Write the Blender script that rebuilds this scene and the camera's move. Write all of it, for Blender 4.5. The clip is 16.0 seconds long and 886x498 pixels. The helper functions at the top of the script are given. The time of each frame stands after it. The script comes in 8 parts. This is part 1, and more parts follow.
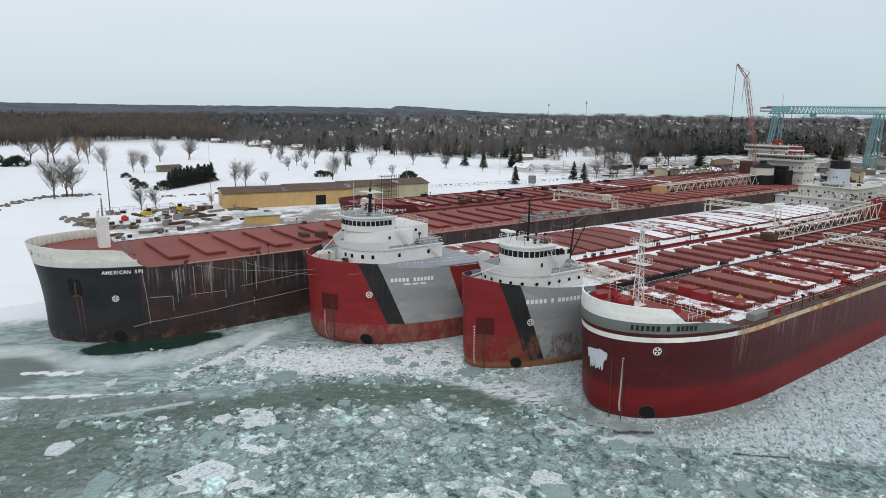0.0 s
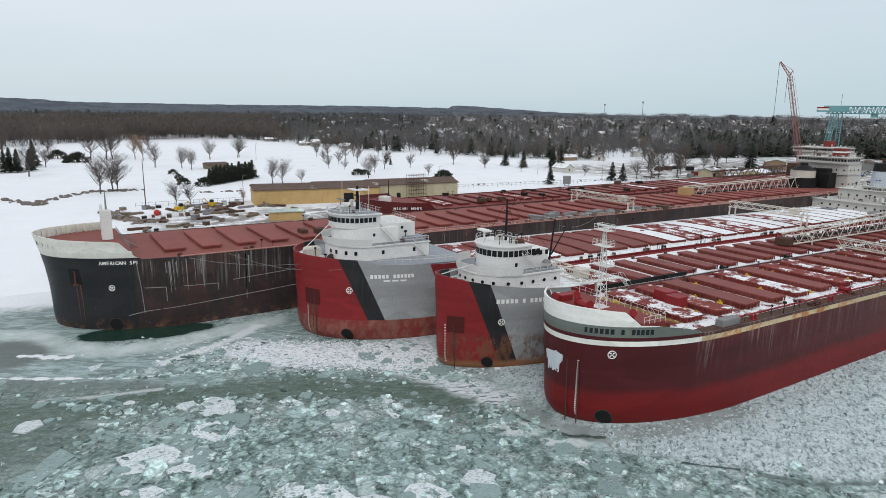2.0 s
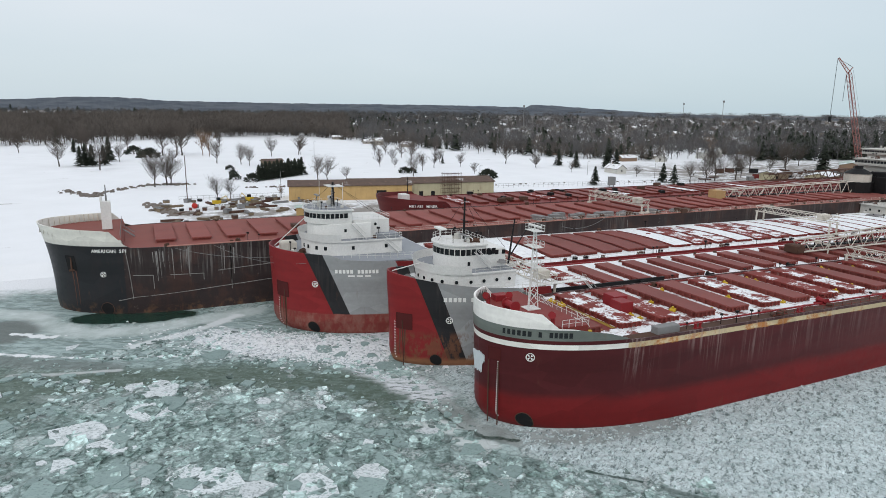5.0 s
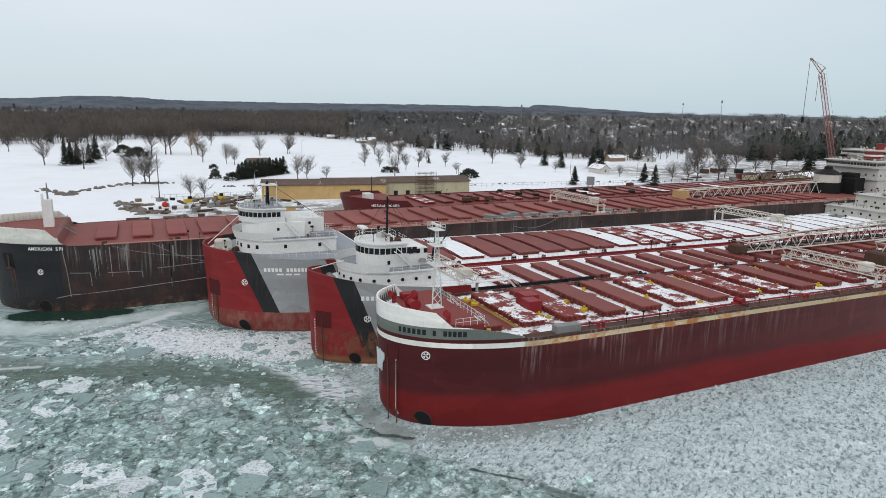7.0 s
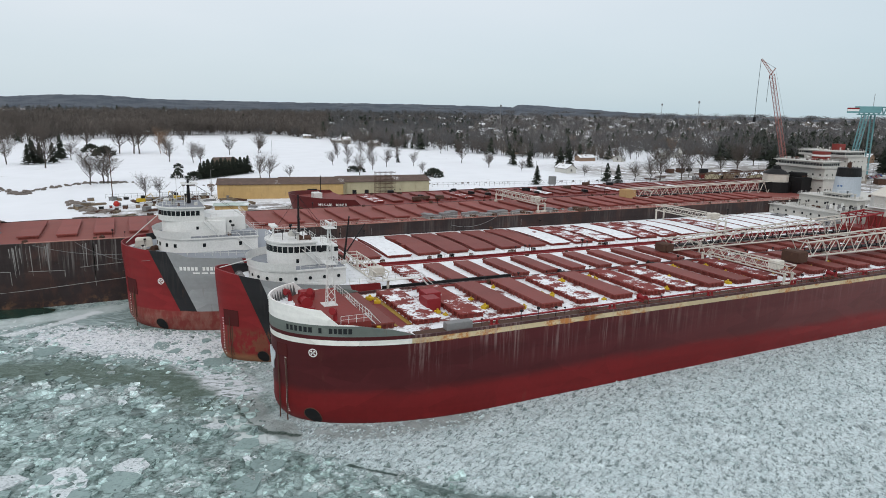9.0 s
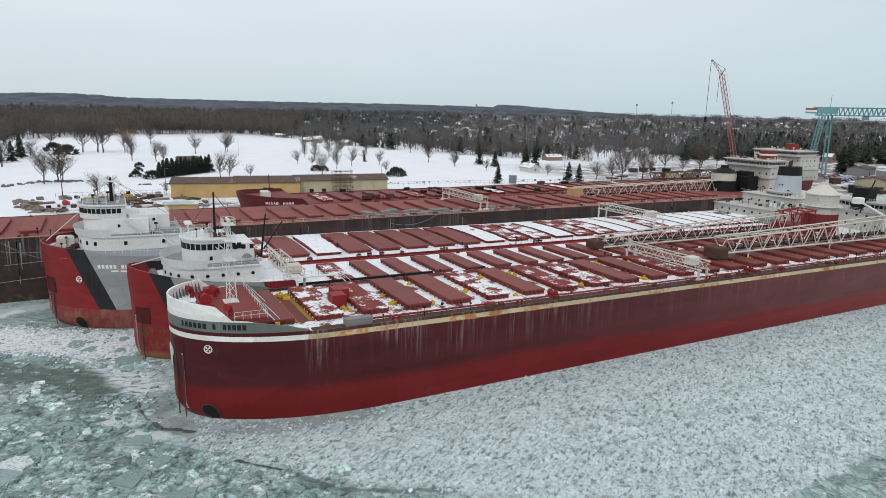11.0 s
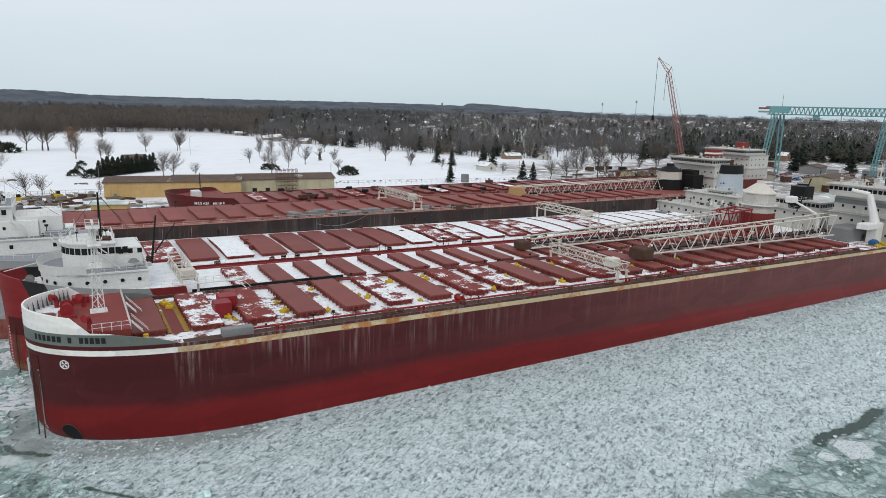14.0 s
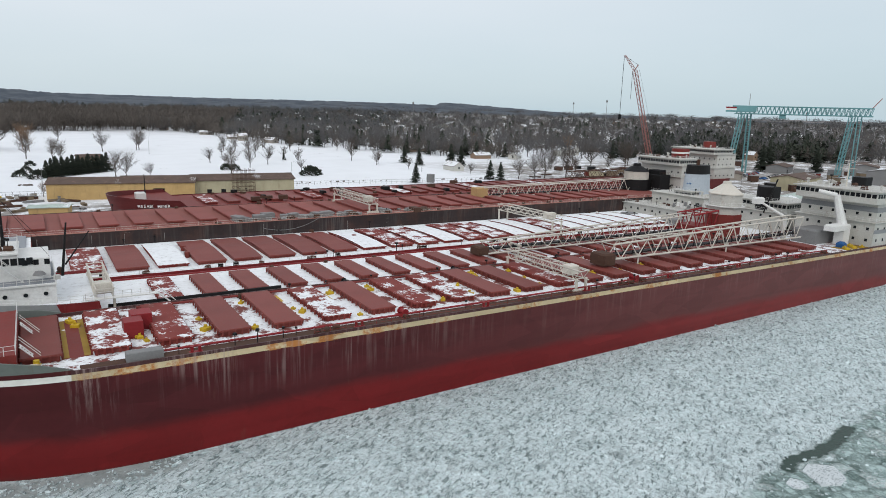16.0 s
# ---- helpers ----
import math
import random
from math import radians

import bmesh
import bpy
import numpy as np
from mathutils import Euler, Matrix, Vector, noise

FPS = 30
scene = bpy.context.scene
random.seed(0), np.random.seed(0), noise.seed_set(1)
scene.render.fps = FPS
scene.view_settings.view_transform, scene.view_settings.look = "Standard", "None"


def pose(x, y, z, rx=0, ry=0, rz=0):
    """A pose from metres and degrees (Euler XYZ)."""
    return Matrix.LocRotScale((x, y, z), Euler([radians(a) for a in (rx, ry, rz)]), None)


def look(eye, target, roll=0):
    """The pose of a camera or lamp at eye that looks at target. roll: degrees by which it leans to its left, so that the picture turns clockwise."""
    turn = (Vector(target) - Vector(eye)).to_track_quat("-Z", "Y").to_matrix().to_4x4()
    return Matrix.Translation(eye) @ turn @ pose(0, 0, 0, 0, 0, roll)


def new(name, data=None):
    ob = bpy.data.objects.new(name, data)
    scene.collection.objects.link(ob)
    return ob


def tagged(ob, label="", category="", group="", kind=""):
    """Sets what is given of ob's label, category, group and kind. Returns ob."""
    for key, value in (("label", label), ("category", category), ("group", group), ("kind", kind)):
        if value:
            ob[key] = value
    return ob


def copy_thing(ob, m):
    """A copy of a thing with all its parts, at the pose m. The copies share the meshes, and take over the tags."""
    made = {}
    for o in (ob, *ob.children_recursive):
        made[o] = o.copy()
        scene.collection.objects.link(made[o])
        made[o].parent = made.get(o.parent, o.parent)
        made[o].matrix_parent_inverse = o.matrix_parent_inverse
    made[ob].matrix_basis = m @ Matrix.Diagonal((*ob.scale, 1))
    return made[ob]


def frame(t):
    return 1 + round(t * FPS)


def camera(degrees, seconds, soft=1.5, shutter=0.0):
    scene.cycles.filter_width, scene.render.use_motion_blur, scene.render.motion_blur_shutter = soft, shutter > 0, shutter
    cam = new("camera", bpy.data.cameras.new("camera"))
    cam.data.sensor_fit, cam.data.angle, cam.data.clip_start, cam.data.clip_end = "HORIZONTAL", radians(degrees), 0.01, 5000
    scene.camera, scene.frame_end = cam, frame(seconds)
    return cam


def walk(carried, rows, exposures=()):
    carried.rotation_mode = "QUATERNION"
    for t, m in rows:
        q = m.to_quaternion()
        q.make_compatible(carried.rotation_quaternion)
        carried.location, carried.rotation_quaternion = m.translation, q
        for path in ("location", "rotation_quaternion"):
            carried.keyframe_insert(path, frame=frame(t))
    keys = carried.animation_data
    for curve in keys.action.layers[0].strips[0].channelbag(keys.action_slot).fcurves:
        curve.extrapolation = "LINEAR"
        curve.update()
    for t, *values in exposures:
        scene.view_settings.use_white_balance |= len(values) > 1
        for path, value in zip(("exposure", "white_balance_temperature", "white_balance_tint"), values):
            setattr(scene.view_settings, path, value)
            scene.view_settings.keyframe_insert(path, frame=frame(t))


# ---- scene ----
cam = camera(68.6, 16.0, soft=0.9)
METRES, EYE, TILT, LEAN, TURN = 100.0, 43.1, -1.1, 0.2, -37.4
ROWS = [
    (0.0, 0.0, 0.0, 0.0, 0.15, -10.75, -0.79),
    (0.5, 0.0366, -0.0008, -0.0, 1.45, -10.77, -0.83),
    (1.0, 0.0727, -0.0007, -0.0001, 2.75, -10.8, -0.87),
    (1.5, 0.1087, 0.0001, -0.0002, 4.02, -10.82, -0.9),
    (2.0, 0.1441, 0.0019, -0.0, 5.29, -10.85, -0.96),
    (2.5, 0.1796, 0.0047, 0.0001, 6.59, -10.89, -1.0),
    (3.0, 0.2151, 0.0083, 0.0001, 7.91, -10.92, -1.05),
    (3.5, 0.2504, 0.0128, 0.0003, 9.23, -10.95, -1.09),
    (6.0, 0.4292, 0.0434, 0.0032, 12.97, -11.08, -1.25),
    (6.5, 0.4654, 0.0506, 0.0037, 12.9, -11.08, -1.28),
    (7.0, 0.5013, 0.0577, 0.0043, 12.72, -11.08, -1.32),
    (7.5, 0.5356, 0.0643, 0.0048, 12.52, -11.08, -1.35),
    (8.0, 0.5715, 0.0704, 0.0054, 12.31, -11.09, -1.39),
    (8.5, 0.605, 0.0753, 0.0059, 11.98, -11.08, -1.42),
    (9.0, 0.6358, 0.0795, 0.0061, 11.57, -11.07, -1.45),
    (11.5, 0.7798, 0.0982, 0.0058, 9.62, -11.06, -1.64),
    (12.0, 0.8017, 0.1058, 0.0056, 9.23, -11.07, -1.67),
    (12.5, 0.8203, 0.1172, 0.0054, 8.85, -11.07, -1.7),
    (13.0, 0.836, 0.132, 0.0053, 8.44, -11.09, -1.72),
    (13.5, 0.849, 0.1498, 0.005, 8.02, -11.09, -1.76),
    (14.0, 0.8602, 0.1701, 0.0046, 7.58, -11.09, -1.76),
    (14.5, 0.8695, 0.1927, 0.0041, 7.1, -11.09, -1.78),
    (15.0, 0.8775, 0.2173, 0.0036, 6.56, -11.09, -1.79),
    (15.5, 0.8862, 0.2413, 0.0036, 5.96, -11.08, -1.82),
    (16.0, 0.8975, 0.2634, 0.0035, 5.31, -11.08, -1.84),
]
walk(cam, [(t, pose(0, 0, EYE, TILT, LEAN, TURN) @ pose(METRES * x, METRES * y, METRES * z, 90 + pitch, roll, yaw)) for t, x, y, z, yaw, pitch, roll in ROWS])

# ---- world, sun, exposure ----
SUN_AZ, SUN_EL = radians(215), radians(38)
world = bpy.data.worlds.new("overcast_sky")
scene.world = world
world.use_nodes = True
wt = world.node_tree
wt.nodes.clear()
w_out = wt.nodes.new("ShaderNodeOutputWorld")
w_bg = wt.nodes.new("ShaderNodeBackground")
w_sky = wt.nodes.new("ShaderNodeTexSky")
w_sky.sky_type, w_sky.sun_disc = "NISHITA", False
w_sky.sun_elevation, w_sky.sun_rotation = SUN_EL, SUN_AZ
w_geo = wt.nodes.new("ShaderNodeTexCoord")
w_sep = wt.nodes.new("ShaderNodeSeparateXYZ")
w_ramp = wt.nodes.new("ShaderNodeValToRGB")
w_noise = wt.nodes.new("ShaderNodeTexNoise")
w_map = wt.nodes.new("ShaderNodeMapping")
w_map.inputs["Scale"].default_value = (1.0, 1.0, 3.5)
w_noise.inputs["Scale"].default_value, w_noise.inputs["Detail"].default_value = 1.6, 4
w_add = wt.nodes.new("ShaderNodeMath")
w_add.operation = "MULTIPLY_ADD"
w_add.inputs[1].default_value = 0.16
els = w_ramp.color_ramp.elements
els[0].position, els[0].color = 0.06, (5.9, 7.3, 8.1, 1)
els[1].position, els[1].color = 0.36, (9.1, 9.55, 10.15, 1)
w_mix = wt.nodes.new("ShaderNodeMix")
w_mix.data_type = "RGBA"
w_mix.inputs["Factor"].default_value = 0.9
L = wt.links.new
L(w_geo.outputs["Generated"], w_sep.inputs[0])
L(w_geo.outputs["Generated"], w_map.inputs["Vector"])
L(w_map.outputs[0], w_noise.inputs["Vector"])
L(w_noise.outputs["Fac"], w_add.inputs[0])
L(w_sep.outputs["Z"], w_add.inputs[2])
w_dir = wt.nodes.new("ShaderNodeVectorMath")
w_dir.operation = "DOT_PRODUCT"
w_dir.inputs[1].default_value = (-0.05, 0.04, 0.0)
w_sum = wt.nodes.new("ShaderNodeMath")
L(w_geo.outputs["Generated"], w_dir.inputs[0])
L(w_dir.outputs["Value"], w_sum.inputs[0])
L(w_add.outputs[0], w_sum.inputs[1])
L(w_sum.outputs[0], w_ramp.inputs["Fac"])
L(w_sky.outputs["Color"], w_mix.inputs["A"])
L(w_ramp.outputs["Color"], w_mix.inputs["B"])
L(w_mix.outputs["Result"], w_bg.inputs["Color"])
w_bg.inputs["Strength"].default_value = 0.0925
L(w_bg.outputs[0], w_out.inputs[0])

sun = new("sun", bpy.data.lights.new("sun", "SUN"))
sun.data.energy, sun.data.angle, sun.data.color = 0.9, radians(25), (1.0, 0.96, 0.9)
sun.matrix_world = look((math.sin(SUN_AZ) * 300, math.cos(SUN_AZ) * 300, 300 * math.tan(SUN_EL)), (0, 0, 0))
scene.view_settings.exposure = 0.0

# ---- materials ----
class Nodes:
    """A small builder for node materials."""

    def __init__(self, name, rough=0.6, metal=0.0):
        self.mat = bpy.data.materials.new(name)
        self.mat.use_nodes = True
        self.t = self.mat.node_tree
        self.bsdf = self.t.nodes["Principled BSDF"]
        self.bsdf.inputs["Roughness"].default_value = rough
        self.bsdf.inputs["Metallic"].default_value = metal
        self.bsdf.inputs["Specular IOR Level"].default_value = 0.2
        tc = self.t.nodes.new("ShaderNodeTexCoord")
        self.obj = tc.outputs["Object"]
        self.geo = self.t.nodes.new("ShaderNodeNewGeometry")
        self.pos = self.geo.outputs["Position"]
        self._xyz = None

    def put(self, sock, value):
        if hasattr(value, "is_linked"):
            self.t.links.new(value, sock)
        else:
            if sock.type == "RGBA" and len(value) == 3:
                value = (*value, 1)
            sock.default_value = value

    def math(self, op, a, b=0.0, c=0.0, clamp=False):
        n = self.t.nodes.new("ShaderNodeMath")
        n.operation, n.use_clamp = op, clamp
        for s, v in zip(n.inputs, (a, b, c)):
            self.put(s, v)
        return n.outputs[0]

    def xyz(self, world=False):
        n = self.t.nodes.new("ShaderNodeSeparateXYZ")
        self.t.links.new(self.pos if world else self.obj, n.inputs[0])
        return n.outputs

    def noise(self, scale, detail=4, rough=0.55, stretch=(1, 1, 1), world=False, shift=(0, 0, 0), warp=0.0, turn=0.0):
        m = self.t.nodes.new("ShaderNodeMapping")
        m.inputs["Scale"].default_value = stretch
        if turn:
            r = self.t.nodes.new("ShaderNodeVectorRotate")
            r.rotation_type = "Z_AXIS"
            r.inputs["Angle"].default_value = radians(-turn)
            self.t.links.new(self.pos if world else self.obj, r.inputs["Vector"])
        m.inputs["Location"].default_value = shift
        self.t.links.new(r.outputs[0] if turn else self.pos if world else self.obj, m.inputs["Vector"])
        n = self.t.nodes.new("ShaderNodeTexNoise")
        n.inputs["Scale"].default_value, n.inputs["Detail"].default_value = scale, detail
        n.inputs["Roughness"].default_value, n.inputs["Distortion"].default_value = rough, warp
        self.t.links.new(m.outputs[0], n.inputs["Vector"])
        return n.outputs["Fac"]

    def warped(self, scale, amount):
        """World positions pushed about by noise, so that cells get ragged outlines."""
        k = self.t.nodes.new("ShaderNodeTexNoise")
        k.inputs["Scale"].default_value, k.inputs["Detail"].default_value = scale, 4
        self.t.links.new(self.pos, k.inputs["Vector"])
        v = self.t.nodes.new("ShaderNodeVectorMath")
        v.operation = "MULTIPLY_ADD"
        self.t.links.new(k.outputs["Color"], v.inputs[0])
        v.inputs[1].default_value = (amount * 2, amount * 2, 0)
        self.t.links.new(self.pos, v.inputs[2])
        return v.outputs[0]

    def split(self, col):
        n = self.t.nodes.new("ShaderNodeSeparateColor")
        self.t.links.new(col, n.inputs[0])
        return n.outputs

    def voronoi(self, scale, feature="F1", stretch=(1, 1, 1), world=False, out="Distance", at=None):
        m = self.t.nodes.new("ShaderNodeMapping")
        m.inputs["Scale"].default_value = stretch
        self.t.links.new(at if at is not None else self.pos if world else self.obj, m.inputs["Vector"])
        n = self.t.nodes.new("ShaderNodeTexVoronoi")
        n.feature = feature
        n.inputs["Scale"].default_value = scale
        self.t.links.new(m.outputs[0], n.inputs["Vector"])
        return n.outputs[out]

    def step(self, v, lo, hi):
        n = self.t.nodes.new("ShaderNodeMapRange")
        n.interpolation_type = "SMOOTHSTEP"
        self.put(n.inputs["Value"], v)
        n.inputs["From Min"].default_value, n.inputs["From Max"].default_value = lo, hi
        return n.outputs["Result"]

    def mix(self, f, a, b):
        n = self.t.nodes.new("ShaderNodeMix")
        n.data_type = "RGBA"
        self.put(n.inputs["Factor"], f)
        self.put(n.inputs["A"], a)
        self.put(n.inputs["B"], b)
        return n.outputs["Result"]

    def hsv(self, col, value, sat=1.0, hue=0.5):
        n = self.t.nodes.new("ShaderNodeHueSaturation")
        self.put(n.inputs["Color"], col)
        self.put(n.inputs["Value"], value)
        self.put(n.inputs["Saturation"], sat)
        self.put(n.inputs["Hue"], hue)
        return n.outputs[0]

    def rand(self):
        return self.t.nodes.new("ShaderNodeObjectInfo").outputs["Random"]

    def island(self):
        return self.geo.outputs["Random Per Island"]

    def bump(self, h, strength=0.3, dist=0.05):
        n = self.t.nodes.new("ShaderNodeBump")
        n.inputs["Strength"].default_value, n.inputs["Distance"].default_value = strength, dist
        self.put(n.inputs["Height"], h)
        self.t.links.new(n.outputs[0], self.bsdf.inputs["Normal"])

    def out(self, col, rough=None):
        self.put(self.bsdf.inputs["Base Color"], col)
        if rough is not None:
            self.put(self.bsdf.inputs["Roughness"], rough)
        return self.mat


def painted(name, col, rough=0.55, wear=0.25, worn=(0.16, 0.07, 0.04), scale=0.6, metal=0.0, vary=0.12):
    """Weathered paint: broad tone changes, fine grain and worn spots."""
    n = Nodes(name, rough, metal)
    big, fine = n.noise(scale * 0.25, 3), n.noise(scale * 6, 5)
    tone = n.math("ADD", n.math("MULTIPLY", big, 0.5), n.math("MULTIPLY", fine, 0.5))
    tone = n.math("ADD", tone, n.math("MULTIPLY", n.math("SUBTRACT", n.rand(), 0.5), vary * 2))
    c = n.hsv(col, n.math("MULTIPLY_ADD", tone, 0.7, 0.5))
    spots = n.math("MULTIPLY", n.step(n.noise(scale * 1.7, 6, 0.7), 0.56, 0.72), wear)
    n.bump(fine, 0.15, 0.02)
    return n.out(n.mix(spots, c, worn), n.math("MULTIPLY_ADD", fine, 0.3, rough - 0.15))


def deck_snow(name, red, amount, scale=0.12):
    """Red deck paint with patches of thin snow."""
    n = Nodes(name, 0.7)
    fine = n.noise(2.5, 5)
    c = n.hsv(red, n.math("MULTIPLY_ADD", n.noise(0.3, 5), 0.7, 0.65))
    c = n.mix(n.step(n.noise(0.5, 6, 0.7, shift=(7, 3, 0)), 0.55, 0.7), c, (0.2, 0.12, 0.1))
    patch = n.math("ADD", n.noise(scale, 5, 0.6), n.math("MULTIPLY", n.math("SUBTRACT", n.rand(), 0.5), 0.12))
    snow = n.step(n.math("ADD", patch, n.math("MULTIPLY", n.math("SUBTRACT", fine, 0.5), 0.3)), 1.0 - amount, 1.09 - amount)
    up = n.t.nodes.new("ShaderNodeSeparateXYZ")
    n.t.links.new(n.geo.outputs["Normal"], up.inputs[0])
    snow = n.math("MULTIPLY", snow, n.step(up.outputs["Z"], 0.3, 0.7))
    white = n.mix(n.math("MULTIPLY", n.step(n.noise(0.9, 6, 0.7, shift=(1, 9, 0)), 0.52, 0.7), 0.55), n.hsv((0.8, 0.82, 0.84), n.math("MULTIPLY_ADD", n.noise(0.8, 4), 0.3, 0.85)), (0.42, 0.40, 0.40))
    n.bump(n.math("ADD", snow, n.math("MULTIPLY", fine, 0.2)), 0.3, 0.06)
    return n.out(n.mix(snow, c, white), 0.75)

# ---- mesh tools ----
class Geo:
    """Vertices and faces of one mesh."""

    def __init__(self):
        self.v, self.f = [], []

    def add(self, vs, fs):
        n = len(self.v)
        self.v += [tuple(p) for p in vs]
        self.f += [tuple(n + i for i in f) for f in fs]
        return self

    def box(self, x0, x1, y0, y1, z0, z1, b=0.0):
        if b <= 0:
            p = [(x, y, z) for z in (z0, z1) for y in (y0, y1) for x in (x0, x1)]
            return self.add(p, [(0, 2, 3, 1), (4, 5, 7, 6), (0, 1, 5, 4), (2, 6, 7, 3), (0, 4, 6, 2), (1, 3, 7, 5)])
        ring = lambda i, z: [(x0 + i, y0 + i, z), (x1 - i, y0 + i, z), (x1 - i, y1 - i, z), (x0 + i, y1 - i, z)]
        return self.rings([ring(0, z0), ring(0, z1 - b), ring(b, z1)])

    def rings(self, rs, cap=True, closed=True):
        n, m = len(rs[0]), len(self.v)
        for r in rs:
            self.v += [tuple(p) for p in r]
        for k in range(len(rs) - 1):
            for i in range(n if closed else n - 1):
                j = (i + 1) % n
                self.f.append((m + k * n + i, m + k * n + j, m + (k + 1) * n + j, m + (k + 1) * n + i))
        if cap:
            self.f.append(tuple(m + i for i in reversed(range(n))))
            self.f.append(tuple(m + (len(rs) - 1) * n + i for i in range(n)))
        return self

    def prism(self, poly, z0, z1, b=0.0):
        rs = [[(x, y, z0) for x, y in poly], [(x, y, z1 - b) for x, y in poly]]
        if b:
            cx, cy = sum(p[0] for p in poly) / len(poly), sum(p[1] for p in poly) / len(poly)
            rs.append([(x + (cx - x) * b / 8, y + (cy - y) * b / 8, z1) for x, y in poly])
        return self.rings(rs)

    def tube(self, p0, p1, r0, r1=None, n=6):
        p0, p1 = Vector(p0), Vector(p1)
        q = (p1 - p0).to_track_quat("Z", "Y")
        r1 = r0 if r1 is None else r1
        ring = lambda p, r: [p + q @ Vector((r * math.cos(a), r * math.sin(a), 0)) for a in (2 * math.pi * i / n for i in range(n))]
        return self.rings([ring(p0, r0), ring(p1, r1)])

    def mesh(self, name, mat, smooth=False):
        me = bpy.data.meshes.new(name)
        me.from_pydata(self.v, [], self.f)
        if mat:
            me.materials.append(mat)
        if smooth:
            me.polygons.foreach_set("use_smooth", [True] * len(me.polygons))
            me.set_sharp_from_angle(angle=radians(35))
        me.update()
        return me


def part(name, g, mat, parent, label="", smooth=False, loc=None):
    """One mesh object under a thing or a part. g: a Geo, or a mesh that is shared."""
    ob = new(name, g.mesh(name, mat, smooth) if isinstance(g, Geo) else g)
    ob.parent = parent
    if loc is not None:
        ob.matrix_basis = loc if isinstance(loc, Matrix) else Matrix.Translation(loc)
    return tagged(ob, label)


def thing(name, label, category, m=None, group="", kind=""):
    ob = new(name)
    ob.empty_display_size = 0.5
    if m is not None:
        ob.matrix_basis = m
    return tagged(ob, label, category, group, kind)


def solid(name, g, mat, label, category="", m=None, group="", kind="", smooth=False):
    ob = new(name, g.mesh(name, mat, smooth) if isinstance(g, Geo) else g)
    if m is not None:
        ob.matrix_basis = m
    return tagged(ob, label, category, group, kind)


ROD = {}


def rod(name, p0, p1, r, mat, parent, label=""):
    """A straight bar between two points: a shared unit bar, stretched."""
    if mat.name not in ROD:
        ROD[mat.name] = Geo().tube((0, 0, 0), (0, 0, 1), 1, 1, 6).mesh("rod", mat)
    p0, p1 = Vector(p0), Vector(p1)
    d = p1 - p0
    m = Matrix.Translation(p0) @ d.to_track_quat("Z", "Y").to_matrix().to_4x4() @ Matrix.Diagonal((r, r, d.length, 1))
    return part(name, ROD[mat.name], None, parent, label, loc=m)


def railing(parent, pts, h=1.05, gap=2.0, mat=None, r=0.04, rails=(1.0, 0.52)):
    """Posts and rails along a line of points."""
    for k in rails:
        for a, b in zip(pts, pts[1:]):
            rod("rail", Vector(a) + Vector((0, 0, h * k)), Vector(b) + Vector((0, 0, h * k)), r * 0.8, mat, parent)
    for a, b in zip(pts, pts[1:]):
        a, b = Vector(a), Vector(b)
        n = max(1, round((b - a).length / gap))
        for i in range(n):
            p = a.lerp(b, i / n)
            rod("rail_post", p, p + Vector((0, 0, h)), r, mat, parent)


def lerp_list(tab, x):
    return float(np.interp(x, [t[0] for t in tab], [t[1] for t in tab]))


def truss(parent, a, b, h0, h1, w, n, mat, r=0.16, rb=0.09, name="boom"):
    """A four-chord lattice boom from a to b, its braces parts of it. h0, h1: its height at both ends."""
    a, b = Vector(a), Vector(b)
    d = (b - a).normalized()
    side = d.cross(Vector((0, 0, 1))).normalized()
    up = side.cross(d)
    P = lambda t, s, k: a.lerp(b, t) + side * (s * w / 2) + up * (k * (h0 + (h1 - h0) * t))
    g = Geo()
    for s in (-1, 1):
        for k in (0, 1):
            g.tube(P(0, s, k), P(1, s, k), r)
    parent = part(name, g, mat, parent)
    for i in range(n):
        t0, tm, t1 = i / n, (i + 0.5) / n, (i + 1) / n
        for s in (-1, 1):
            rod("brace", P(t0, s, 1), P(tm, s, 0), rb, mat, parent)
            rod("brace", P(tm, s, 0), P(t1, s, 1), rb, mat, parent)
        rod("cross_bar", P(t0, -1, 1), P(t0, 1, 1), rb, mat, parent)
        rod("cross_bar", P(tm, -1, 0), P(tm, 1, 0), rb, mat, parent)
    rod("cross_bar", P(1, -1, 1), P(1, 1, 1), rb, mat, parent)
    return P

